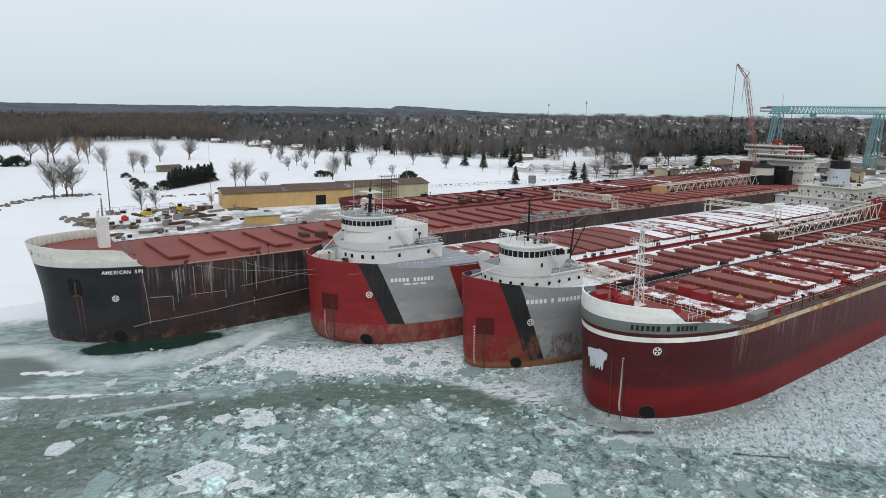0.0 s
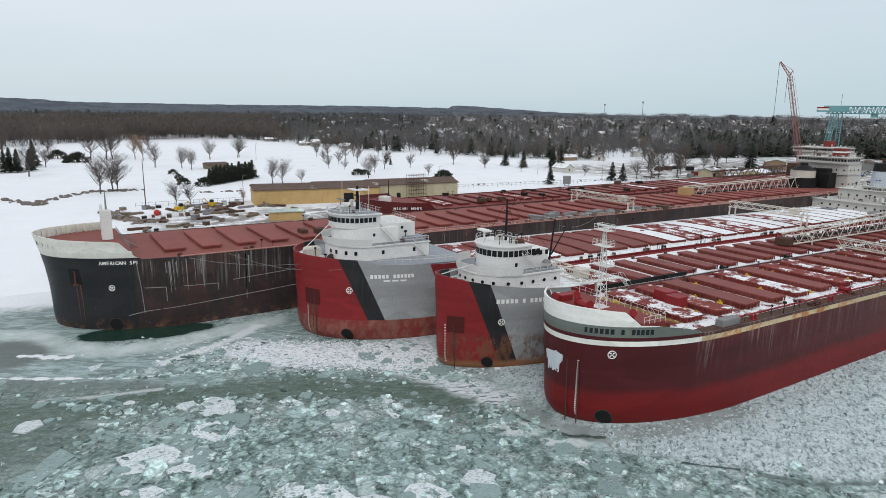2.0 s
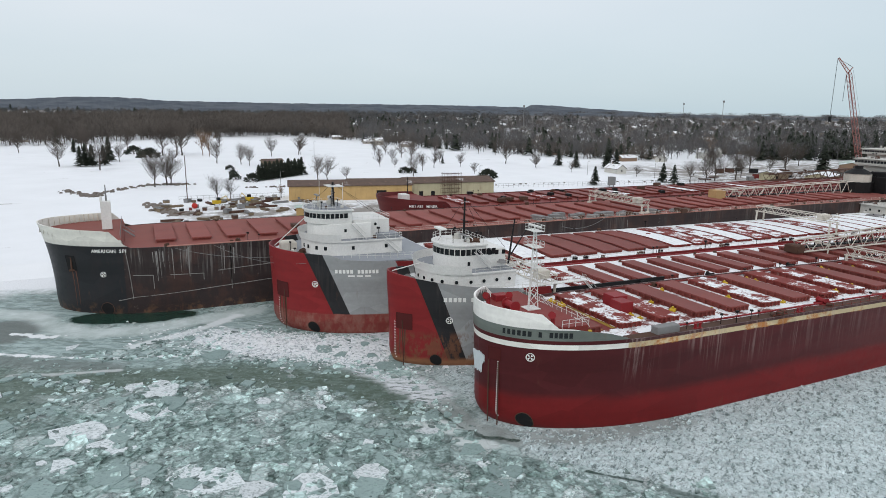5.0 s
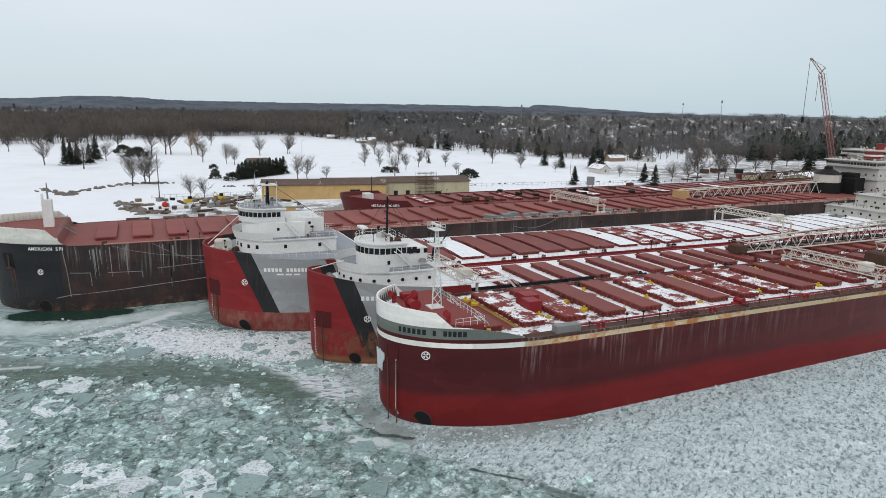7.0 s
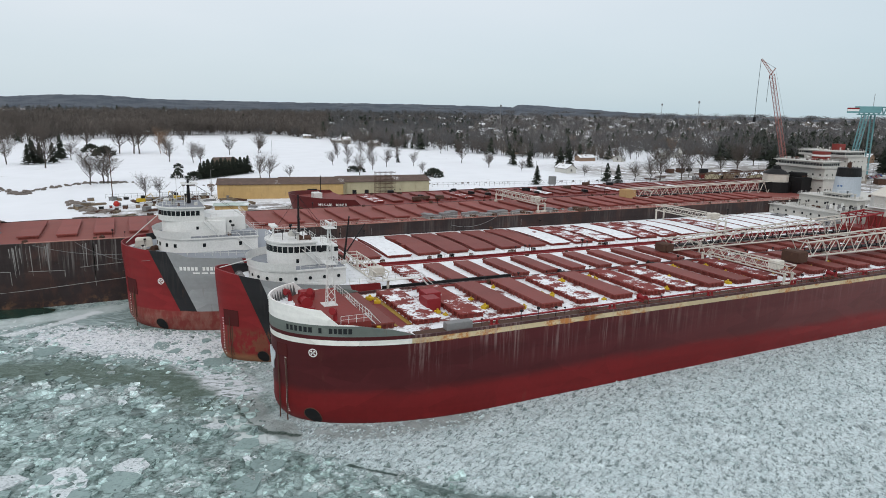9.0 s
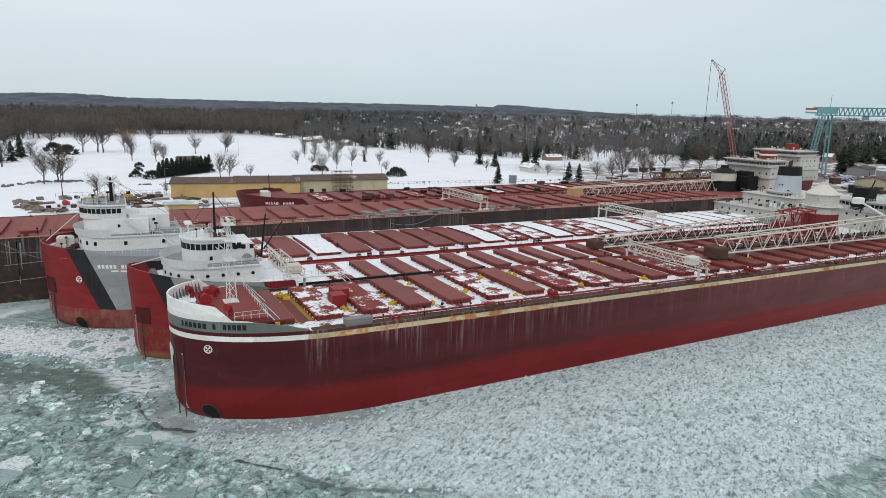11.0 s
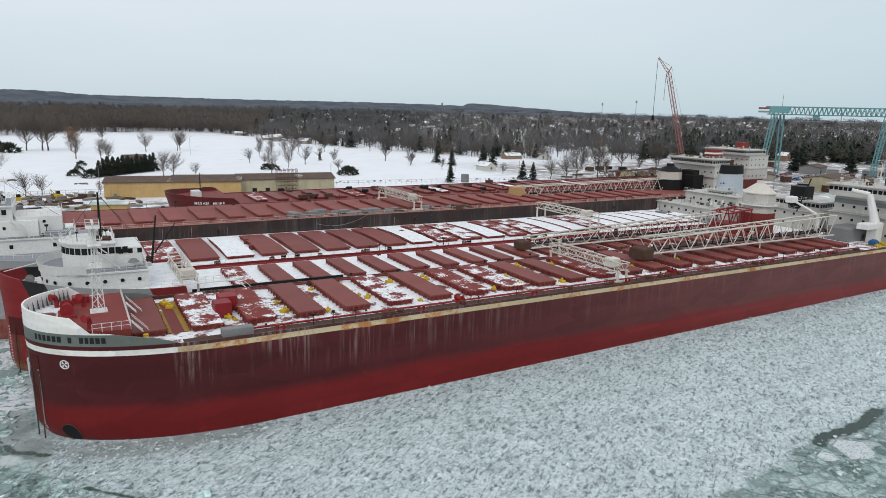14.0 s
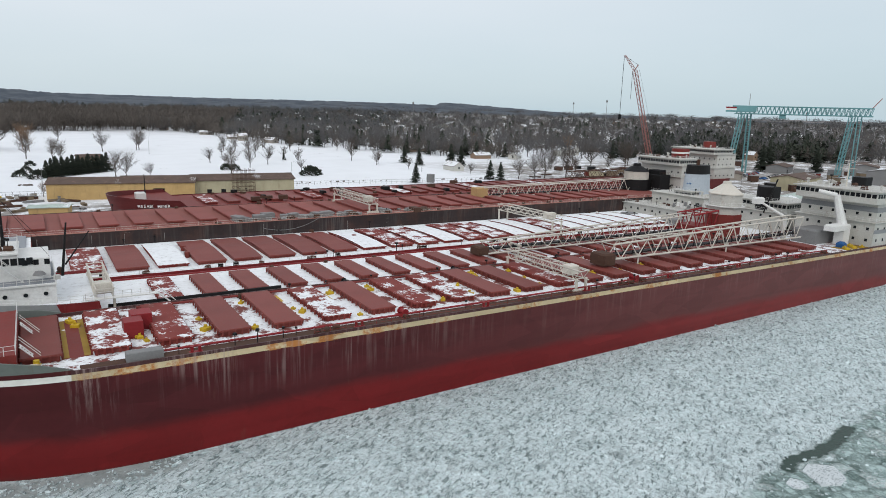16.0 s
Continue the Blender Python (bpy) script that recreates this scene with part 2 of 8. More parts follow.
# ---- ice and land ----
def ice_tones(n):
    """The two kinds of broken ice: loose rubble frozen into slush, and packed brash."""
    fine, mid = n.noise(1.7, 7, 0.7, world=True), n.noise(0.2, 5, 0.6, world=True)
    wide, near = n.warped(0.35, 1.5), n.warped(1.1, 0.5)
    big, small = n.split(n.voronoi(0.30, at=wide, out="Color")), n.split(n.voronoi(1.0, at=near, out="Color"))
    gap_big = n.step(n.voronoi(0.30, "DISTANCE_TO_EDGE", at=wide), 0.01, 0.10)
    gap_small = n.step(n.voronoi(1.0, "DISTANCE_TO_EDGE", at=near), 0.0, 0.16)
    tone = n.math("ADD", n.math("MULTIPLY", big[0], 0.30), n.math("MULTIPLY", small[0], 0.36))
    tone = n.math("ADD", tone, n.math("MULTIPLY", n.math("SUBTRACT", fine, 0.5), 1.3))
    tone = n.math("ADD", tone, n.math("MULTIPLY", n.math("SUBTRACT", mid, 0.5), 0.5))
    rubble = n.mix(n.step(tone, -0.12, 0.64), (0.085, 0.135, 0.122), (0.44, 0.56, 0.55))
    crust = n.math("MULTIPLY", n.step(big[1], 0.62, 0.78), n.step(n.noise(1.9, 6, 0.75, stretch=(1, 1.8, 1), world=True, shift=(4, 1, 0)), 0.44, 0.58))
    rubble = n.mix(n.math("MULTIPLY", crust, 0.75), rubble, (0.62, 0.66, 0.67))
    gaps = n.math("SUBTRACT", 1.0, n.math("MULTIPLY", gap_big, n.math("MULTIPLY_ADD", gap_small, 0.6, 0.4)))
    rubble = n.mix(n.math("MULTIPLY", gaps, 0.5), rubble, (0.06, 0.085, 0.075))
    # packed brash: pale crushed ice with short dark slits
    slit = n.noise(1.15, 8, 0.78, stretch=(0.62, 1.5, 1), turn=32, world=True, warp=0.5)
    slit2 = n.noise(1.9, 6, 0.76, stretch=(1.4, 0.62, 1), turn=10, world=True, shift=(11, 5, 0))
    pale = n.mix(n.step(n.math("ADD", fine, n.math("MULTIPLY", mid, 0.5)), 0.5, 0.95), (0.42, 0.505, 0.515), (0.68, 0.765, 0.78))
    slab = n.step(n.noise(0.45, 7, 0.7, stretch=(0.7, 1.5, 1), turn=24, world=True, warp=0.8, shift=(3, 2, 0)), 0.36, 0.50)
    pale = n.hsv(pale, n.math("MULTIPLY_ADD", slab, 0.30, 0.72))
    dark = n.math("MAXIMUM", n.math("SUBTRACT", 1.0, n.step(slit, 0.41, 0.49)), n.math("MULTIPLY", n.math("SUBTRACT", 1.0, n.step(slit2, 0.38, 0.46)), 0.7))
    brash = n.mix(n.math("MULTIPLY", dark, 0.9), pale, (0.14, 0.185, 0.185))
    return rubble, brash, fine, mid, n.math("SUBTRACT", 1.0, gaps)


def ice_material():
    n = Nodes("harbour_ice", 0.45)
    x, y, _ = n.xyz(True)
    wob_a, wob_b, wob_c = (n.math("SUBTRACT", n.noise(k, 5, 0.6, world=True, shift=(k * 90, 3, 0)), 0.5) for k in (0.07, 0.2, 0.55))

    def spot(cx, cy, rx, ry, turn=0.0, soft=0.35, wob=0.5, fine=False):
        c, s = math.cos(radians(turn)), math.sin(radians(turn))
        dx, dy = n.math("SUBTRACT", x, cx), n.math("SUBTRACT", y, cy)
        u = n.math("DIVIDE", n.math("ADD", n.math("MULTIPLY", dx, c), n.math("MULTIPLY", dy, s)), rx)
        v = n.math("DIVIDE", n.math("SUBTRACT", n.math("MULTIPLY", dy, c), n.math("MULTIPLY", dx, s)), ry)
        d = n.math("SQRT", n.math("ADD", n.math("MULTIPLY", u, u), n.math("MULTIPLY", v, v)))
        d = n.math("ADD", d, n.math("MULTIPLY", wob_b if fine else wob_a, wob * 2))
        return n.math("SUBTRACT", 1.0, n.step(d, 1 - soft, 1 + soft))

    def line(pts, w, soft=0.5, wob=0.8):
        """A band of half width w along a line of points."""
        best = None
        for (ax, ay), (bx, by) in zip(pts, pts[1:]):
            ex, ey = bx - ax, by - ay
            px, py = n.math("SUBTRACT", x, ax), n.math("SUBTRACT", y, ay)
            k = n.math("DIVIDE", n.math("ADD", n.math("MULTIPLY", px, ex), n.math("MULTIPLY", py, ey)), ex * ex + ey * ey, clamp=True)
            qx, qy = n.math("SUBTRACT", px, n.math("MULTIPLY", k, ex)), n.math("SUBTRACT", py, n.math("MULTIPLY", k, ey))
            d = n.math("SQRT", n.math("ADD", n.math("MULTIPLY", qx, qx), n.math("MULTIPLY", qy, qy)))
            best = d if best is None else n.math("MINIMUM", best, d)
        best = n.math("ADD", best, n.math("MULTIPLY", n.math("ADD", wob_b, wob_c), wob * w * 2))
        return n.math("SUBTRACT", 1.0, n.step(best, w * (1 - soft), w * (1 + soft)))

    def both(a, b):
        return n.math("MULTIPLY", a, b)

    def most(*m):
        out = m[0]
        for k in m[1:]:
            out = n.math("MAXIMUM", out, k)
        return out

    rubble, brash, fine, mid, relief = ice_tones(n)
    side = n.math("ADD", n.math("MULTIPLY", x, 0.67), n.math("MULTIPLY", y, 0.74))
    packed = n.step(n.math("ADD", side, n.math("ADD", n.math("MULTIPLY", wob_a, 14), n.math("MULTIPLY", wob_b, 8))), 76.5, 83)
    packed = both(packed, n.step(n.math("ADD", x, n.math("MULTIPLY", wob_b, 8)), 70, 76))
    off = n.math("SUBTRACT", n.math("SUBTRACT", y, n.math("MULTIPLY_ADD", n.math("SUBTRACT", x, 130.0), 0.085, 2.6)), n.math("MULTIPLY", wob_b, 5.0))
    packed = both(packed, n.math("MAXIMUM", n.step(off, -0.5, 0.6), n.math("SUBTRACT", 1.0, n.step(n.math("ADD", x, n.math("MULTIPLY", wob_a, 10)), 128, 136))))
    col = n.mix(packed, rubble, brash)
    # dark olive new ice: the lane past the bows and the open stretch at the side
    lane = most(line([(-14, 102), (2, 98), (21, 92), (44, 84), (58, 75.5), (66, 62.5)], 5.2, 0.5, 0.7), both(spot(-1, 90, 17, 17, -20, 0.5), 0.9), both(spot(46, 113, 7, 4.5, -10, 0.3, 0.4, True), 0.9))
    thin = n.mix(n.step(n.noise(0.6, 6, 0.65, stretch=(0.75, 1.5, 1), turn=-28, world=True, warp=0.7), 0.36, 0.72), (0.076, 0.106, 0.083), (0.15, 0.205, 0.18))
    col = n.mix(both(lane, n.math("MULTIPLY_ADD", n.step(fine, 0.62, 0.5), 0.25, 0.74)), col, thin)
    # refrozen sheet round the dark bow: smooth, streaked, with a grey window
    sheet = most(line([(-16, 128), (6, 122), (20, 108), (30, 104), (44, 106), (50, 113)], 8.0, 0.35, 0.35), spot(4, 140, 20, 12, 0, 0.3))
    swirl = n.noise(0.4, 7, 0.64, stretch=(0.6, 1.8, 1), turn=-32, world=True, warp=1.2)
    sheet_col = n.mix(n.step(swirl, 0.36, 0.66), (0.165, 0.22, 0.21), (0.38, 0.475, 0.475))
    col = n.mix(sheet, col, sheet_col)
    ring = line([(-4, 140), (8, 134), (12, 125), (19, 117.5), (29, 115.5), (39, 118), (50, 120)], 3.0, 0.6, 0.5)
    col = n.mix(both(ring, 0.85), col, n.mix(n.step(mid, 0.35, 0.65), (0.44, 0.51, 0.50), (0.60, 0.66, 0.66)))
    col = n.mix(both(most(spot(3, 124, 8.5, 7.5, -28, 0.22, 0.4), both(line([(6, 108), (24, 97)], 2.2, 0.5), 0.7)), 0.9), col, (0.125, 0.145, 0.138))
    # snow lines, crusts and drifts on the sheet
    white = most(line([(-6, 117), (3, 113.2), (9, 109.2), (16.3, 105.2), (22, 101.8), (27.4, 100.0), (36, 98.0)], 0.4, 0.7, 3.2), line([(6.6, 122.4), (9.5, 120.2), (11.5, 118.2), (13.2, 117.8)], 0.7, 0.4, 2.0),
                 both(line([(27, 106.5), (34, 109), (41, 113.0), (47, 118)], 1.1, 0.6, 0.9), 0.75), both(line([(9, 99.5), (17, 97), (25, 95.2)], 0.5, 0.7, 1.2), 0.5))
    col = n.mix(white, col, (0.74, 0.77, 0.79))
    # white brash before the bows, and its tongue
    drift = most(line([(42, 104.5), (50, 97), (60, 92.5), (68, 92)], 5.4, 0.4, 0.55), line([(62, 84), (66, 75), (69, 65.5)], 3.2, 0.45, 0.6))
    streak = n.step(n.noise(0.8, 7, 0.7, stretch=(0.7, 1.7, 1), turn=-25, world=True), 0.40, 0.52)
    col = n.mix(both(drift, n.math("MULTIPLY_ADD", streak, 0.88, 0.08)), col, (0.68, 0.71, 0.745))
    snow = n.step(n.math("ADD", y, n.math("ADD", n.math("MULTIPLY", wob_a, 24), n.math("MULTIPLY", wob_b, 10))), 148, 160)
    col = n.mix(snow, col, (0.78, 0.80, 0.83))
    # slush collar along the near bow, and dark strokes beside it
    collar = line([(69.0, 62), (69.6, 54), (74, 48.6), (84, 44.9), (98, 43.6)], 1.9, 0.4, 0.5)
    col = n.mix(both(collar, 0.9), col, n.mix(n.step(mid, 0.35, 0.65), (0.24, 0.27, 0.26), (0.36, 0.40, 0.395)))
    crust = most(spot(65.9, 56.0, 3.2, 1.7, -60, 0.3, 0.7, True), spot(68.0, 50.0, 3.4, 1.2, -40, 0.3, 0.7, True))
    col = n.mix(both(crust, 0.85), col, (0.62, 0.67, 0.67))
    # open water
    pool = most(spot(27.0, 125.6, 12.8, 4.6, -14, 0.07, 0.3, True), both(line([(67.4, 60.6), (68.1, 55.0), (69.9, 51.0), (73.6, 48.2)], 0.3, 0.6, 3.0), 0.8), both(line([(77.4, 38.3), (80.4, 35.2), (82.6, 33.2)], 0.3, 0.5, 1.5), 0.85),
                both(line([(83.5, 31.5), (86.5, 27.0), (93.3, 23.4), (99, 21)], 0.5, 0.5, 1.4), 0.6), line([(163.5, 5.2), (166.0, 6.3), (171, 5.4), (176, 5.7), (182, 7.0)], 0.9, 0.3, 0.9))
    col = n.mix(pool, col, (0.016, 0.042, 0.031))
    rough = n.math("SUBTRACT", n.math("MULTIPLY_ADD", fine, 0.4, 0.4), n.math("MULTIPLY", pool, 0.4), clamp=True)
    calm = most(both(lane, 0.7), both(sheet, 0.8), both(ring, 0.9), pool)
    h = both(n.math("ADD", n.math("MULTIPLY", fine, 1.3), n.math("MULTIPLY", relief, 0.5)), n.math("SUBTRACT", 1.0, both(calm, 0.9)))
    n.bump(h, 0.6, 0.22)
    return n.out(col, rough)


def snow_material():
    n = Nodes("snow_cover", 0.85)
    big, mid, fine = n.noise(0.006, 4, world=True), n.noise(0.05, 5, 0.6, world=True), n.noise(0.9, 5, world=True)
    c = n.hsv((0.82, 0.84, 0.87), n.math("MULTIPLY_ADD", mid, 0.14, 0.92))
    grass = n.step(n.math("ADD", n.noise(0.035, 6, 0.7, stretch=(1, 3, 1), world=True), n.math("MULTIPLY", fine, 0.12)), 0.72, 0.78)
    c = n.mix(n.math("MULTIPLY", grass, 0.7), c, (0.17, 0.15, 0.11))
    x, y, _ = n.xyz(True)
    # trodden yard behind the ships and in the shipyard
    yard = n.math("MULTIPLY", n.step(n.math("ADD", x, n.math("MULTIPLY", mid, 60)), 340, 400), n.math("SUBTRACT", 1.0, n.step(y, 330, 420)))
    yard2 = n.math("MULTIPLY", n.math("SUBTRACT", 1.0, n.step(n.math("ADD", y, n.math("MULTIPLY", mid, 30)), 262, 285)), n.step(x, 30, 60))
    dirt = n.math("MULTIPLY", n.math("MAXIMUM", yard, yard2), n.step(n.noise(0.11, 6, 0.7, world=True, shift=(9, 4, 0)), 0.38, 0.54))
    c = n.mix(n.math("MULTIPLY", dirt, 0.85), c, (0.16, 0.135, 0.11))
    dx, dy = n.math("SUBTRACT", x, 30.0), n.math("ADD", y, 10.0)
    d = n.math("SQRT", n.math("ADD", n.math("MULTIPLY", dx, dx), n.math("MULTIPLY", dy, dy)))
    litter = n.math("MULTIPLY", n.step(n.math("ADD", n.math("ADD", d, n.math("MULTIPLY", big, 300)), n.math("MULTIPLY", n.math("MAXIMUM", n.math("SUBTRACT", x, 250.0), 0.0), -0.5)), 950, 1350), n.step(n.noise(0.02, 5, 0.65, world=True), 0.34, 0.5))
    litter = n.math("MAXIMUM", litter, n.step(d, 2300, 2900))
    c = n.mix(n.math("MULTIPLY", litter, 0.9), c, (0.13, 0.115, 0.105))
    n.bump(n.math("ADD", mid, n.math("MULTIPLY", fine, 0.3)), 0.4, 0.5)
    return n.out(c)


MAT_ICE, MAT_SNOW = ice_material(), snow_material()
solid("water", Geo().add([(-1500, -1500, 0), (3500, -1500, 0), (3500, 260, 0), (-1500, 260, 0)], [(0, 1, 2, 3)]), MAT_ICE,
      "frozen harbour water with broken grey-green ice floes", kind="structure")


def ridge(x, y):
    """The far land's height above the shore plain."""
    d, az = math.hypot(x - 30, y + 10), math.degrees(math.atan2(x - 30, y + 10))
    top = lerp_list([(-40, 66), (12, 66), (30, 64), (38, 60), (47, 57), (60, 57), (90, 57)], az)
    rise = max(0.0, min(1.0, (d - 700) / 3600))
    return 2.3 + (top - 26) * rise ** lerp_list([(20, 1.6), (42, 1.15)], az) + 1.2 * noise.noise((x / 160, y / 160, 0)) * min(1, d / 400)


def land():
    gx = sorted(set([-4500, -3000, -2000, -1400, -1000, -700, -500, -350, -250, -180, -120, -80, -50, -30, -15, 0, 10, 18, 26, 40, 60, 80, 104]
                    + list(range(120, 345, 25)) + [345, 370, 400, 425, 450, 500, 560, 620, 700, 800, 950, 1100, 1300, 1600, 2000, 2500, 3000, 3600, 4200, 4600]))
    gy = sorted(set([-600, -300, -150, -60, 0, 20, 60, 110, 162, 168, 176, 214, 225, 240, 260, 280, 300, 330, 360, 400, 450, 500, 560, 620, 700, 800, 900,
                     1000, 1150, 1300, 1500, 1750, 2000, 2300, 2600, 3000, 3400, 3800, 4200, 4500]))

    def water(x, y):
        if x > 345:
            return 176 < y < 214 and x < 425 or y < 20
        return y < (168 if x < 18 else 162) or (x > 104 and 176 < y < 214)

    g, idx = Geo(), {}

    def vert(i, j):
        if (i, j) not in idx:
            idx[i, j] = len(g.v)
            x, y = gx[i], gy[j]
            z = ridge(x, y)
            if y <= 168.01 and x < 18.5:
                z = -0.05
            elif y < 262:
                z = 2.3
            g.v.append((x, y, z))
        return idx[i, j]

    cells = {(i, j) for i in range(len(gx) - 1) for j in range(len(gy) - 1) if not water((gx[i] + gx[i + 1]) / 2, (gy[j] + gy[j + 1]) / 2)}
    for i, j in cells:
        g.f.append((vert(i, j), vert(i + 1, j), vert(i + 1, j + 1), vert(i, j + 1)))
        for di, dj, a, b in ((0, -1, (i, j), (i + 1, j)), (0, 1, (i + 1, j + 1), (i, j + 1)), (1, 0, (i + 1, j), (i + 1, j + 1)), (-1, 0, (i, j + 1), (i, j))):
            if (i + di, j + dj) not in cells and 0 <= i + di < len(gx) - 1 and 0 <= j + dj < len(gy) - 1:
                va, vb = g.v[vert(*a)], g.v[vert(*b)]
                g.add([va, vb, (vb[0], vb[1], -1.5), (va[0], va[1], -1.5)], [(3, 2, 1, 0)])
    ob = solid("ground", g, MAT_SNOW, "snow-covered flat shore land rising to far hills", kind="structure")
    return ob


land()

# ---- ship paints ----
MAROON, BRIGHT = (0.072, 0.013, 0.015), (0.155, 0.0125, 0.0135)
MAT_DECK = painted("red_deck_paint", (0.23, 0.042, 0.036), 0.6, 0.6, (0.12, 0.05, 0.04), 0.5)
MAT_HATCH = painted("red_hatch_paint", (0.215, 0.052, 0.043), 0.55, 0.55, (0.15, 0.07, 0.055), 0.7)
MAT_HATCH_FADED = painted("faded_red_hatch_paint", (0.265, 0.072, 0.060), 0.65, 0.55, (0.20, 0.10, 0.08), 0.6)
MAT_DECK_FADED = painted("faded_red_deck_paint", (0.27, 0.085, 0.070), 0.7, 0.6, (0.15, 0.08, 0.065), 0.5)
MAT_HATCH_SNOW = deck_snow("hatch_part_snow", (0.2, 0.04, 0.034), 0.47, 0.32)
MAT_HATCH_WHITE = deck_snow("hatch_under_snow", (0.2, 0.034, 0.03), 0.80)
MAT_DECK_SNOW = deck_snow("deck_patchy_snow", (0.19, 0.06, 0.052), 0.64, 0.3)
MAT_DECK_WHITE = deck_snow("deck_under_snow", (0.2, 0.045, 0.04), 0.84)
MAT_WHITE = painted("white_ship_paint", (0.80, 0.80, 0.78), 0.45, 0.14, (0.45, 0.37, 0.3), 0.6)
MAT_AFT = painted("weathered_white_paint", (0.60, 0.59, 0.55), 0.55, 0.55, (0.30, 0.22, 0.16), 0.5)
MAT_CREAM = painted("cream_steel_paint", (0.68, 0.64, 0.57), 0.55, 0.25, (0.36, 0.27, 0.2), 0.8)
MAT_GREYDECK = painted("grey_deck_paint", (0.30, 0.32, 0.35), 0.6, 0.2, (0.5, 0.5, 0.5), 0.5)
MAT_GLASS = Nodes("dark_window_glass", 0.08).out((0.015, 0.018, 0.02))
MAT_BLACK = painted("black_paint", (0.013, 0.013, 0.014), 0.6, 0.3, (0.06, 0.045, 0.035))
MAT_RUST = painted("rusty_steel", (0.10, 0.055, 0.04), 0.8, 0.5, (0.2, 0.1, 0.05))
MAT_YELLOW = painted("yellow_paint", (0.62, 0.42, 0.03), 0.5, 0.2)
MAT_REDBOX = painted("red_locker_paint", (0.28, 0.025, 0.03), 0.5, 0.15)
MAT_GREY = painted("grey_steel", (0.25, 0.25, 0.25), 0.6, 0.3)
MAT_WORD = Nodes("white_lettering", 0.6).out((0.78, 0.78, 0.76))
MAT_WORD_DARK = Nodes("dark_lettering", 0.6).out((0.02, 0.022, 0.025))
MAT_BLUE = painted("blue_tarp", (0.03, 0.12, 0.32), 0.5, 0.1)
MAT_TEAL = painted("teal_crane_paint", (0.17, 0.36, 0.38), 0.55, 0.3, (0.2, 0.25, 0.25), 0.3)
MAT_CRANE = painted("red_crane_paint", (0.38, 0.16, 0.14), 0.5, 0.15)


def hull_material(name, rules, streak=0.3, streak_from=20, scuff=(0.36, 0.27, 0.25), dirty=0.0):
    """Hull paint in ship coordinates: rules(n, x, z) gives the clean colours; rust runs and wet bands lie over them."""
    n = Nodes(name, 0.5)
    x, y, z = n.xyz()
    c = rules(n, x, z)
    runs = n.noise(1.9, 5, 0.65, stretch=(1, 1, 0.035))
    fine = n.noise(1.1, 6, 0.65)
    plate = n.voronoi(0.16, stretch=(1, 0.01, 2.4), out="Color")
    sp = n.t.nodes.new("ShaderNodeSeparateColor")
    n.t.links.new(plate, sp.inputs[0])
    c = n.hsv(c, n.math("ADD", n.math("MULTIPLY_ADD", fine, 0.35, 0.72), n.math("MULTIPLY", sp.outputs[0], 0.22)))
    band = n.noise(0.5, 3, 0.5, stretch=(0.04, 0.04, 1.5))
    c = n.hsv(c, n.math("MULTIPLY_ADD", band, 0.5, 0.75))
    fade = n.math("MULTIPLY_ADD", n.step(x, streak_from + 22, streak_from + 60), -0.72, 1.0)
    high = n.math("MULTIPLY", n.math("MULTIPLY", n.step(z, 5.5, 12.0), fade), n.step(x, streak_from, streak_from + 1.5))
    m = n.math("MULTIPLY", n.math("MULTIPLY", n.step(runs, 0.46, 0.66), n.step(n.noise(0.16, 3, stretch=(1, 1, 0.4)), 0.38, 0.62)), n.math("MULTIPLY", high, streak))
    c = n.mix(m, c, scuff)
    rust = n.math("MULTIPLY", n.step(n.noise(0.6, 6, 0.7, stretch=(1, 1, 0.25), shift=(3, 8, 1)), 0.6, 0.74), 0.3 + dirty)
    c = n.mix(rust, c, (0.12, 0.055, 0.035))
    wet = n.math("SUBTRACT", 1.0, n.step(n.math("ADD", z, n.math("MULTIPLY", fine, 0.8)), 0.4, 1.1))
    c = n.mix(n.math("MULTIPLY", wet, 0.35), c, (0.05, 0.03, 0.028))
    n.bump(n.math("ADD", fine, n.math("MULTIPLY", runs, 0.5)), 0.2, 0.05)
    return n.out(c, n.math("MULTIPLY_ADD", fine, 0.35, 0.3))


def gate(n, v, a, b):
    """1 where a < v < b, with sharp painted edges."""
    return n.math("MULTIPLY", n.step(v, a - 0.03, a + 0.03), n.math("SUBTRACT", 1.0, n.step(v, b - 0.03, b + 0.03)))


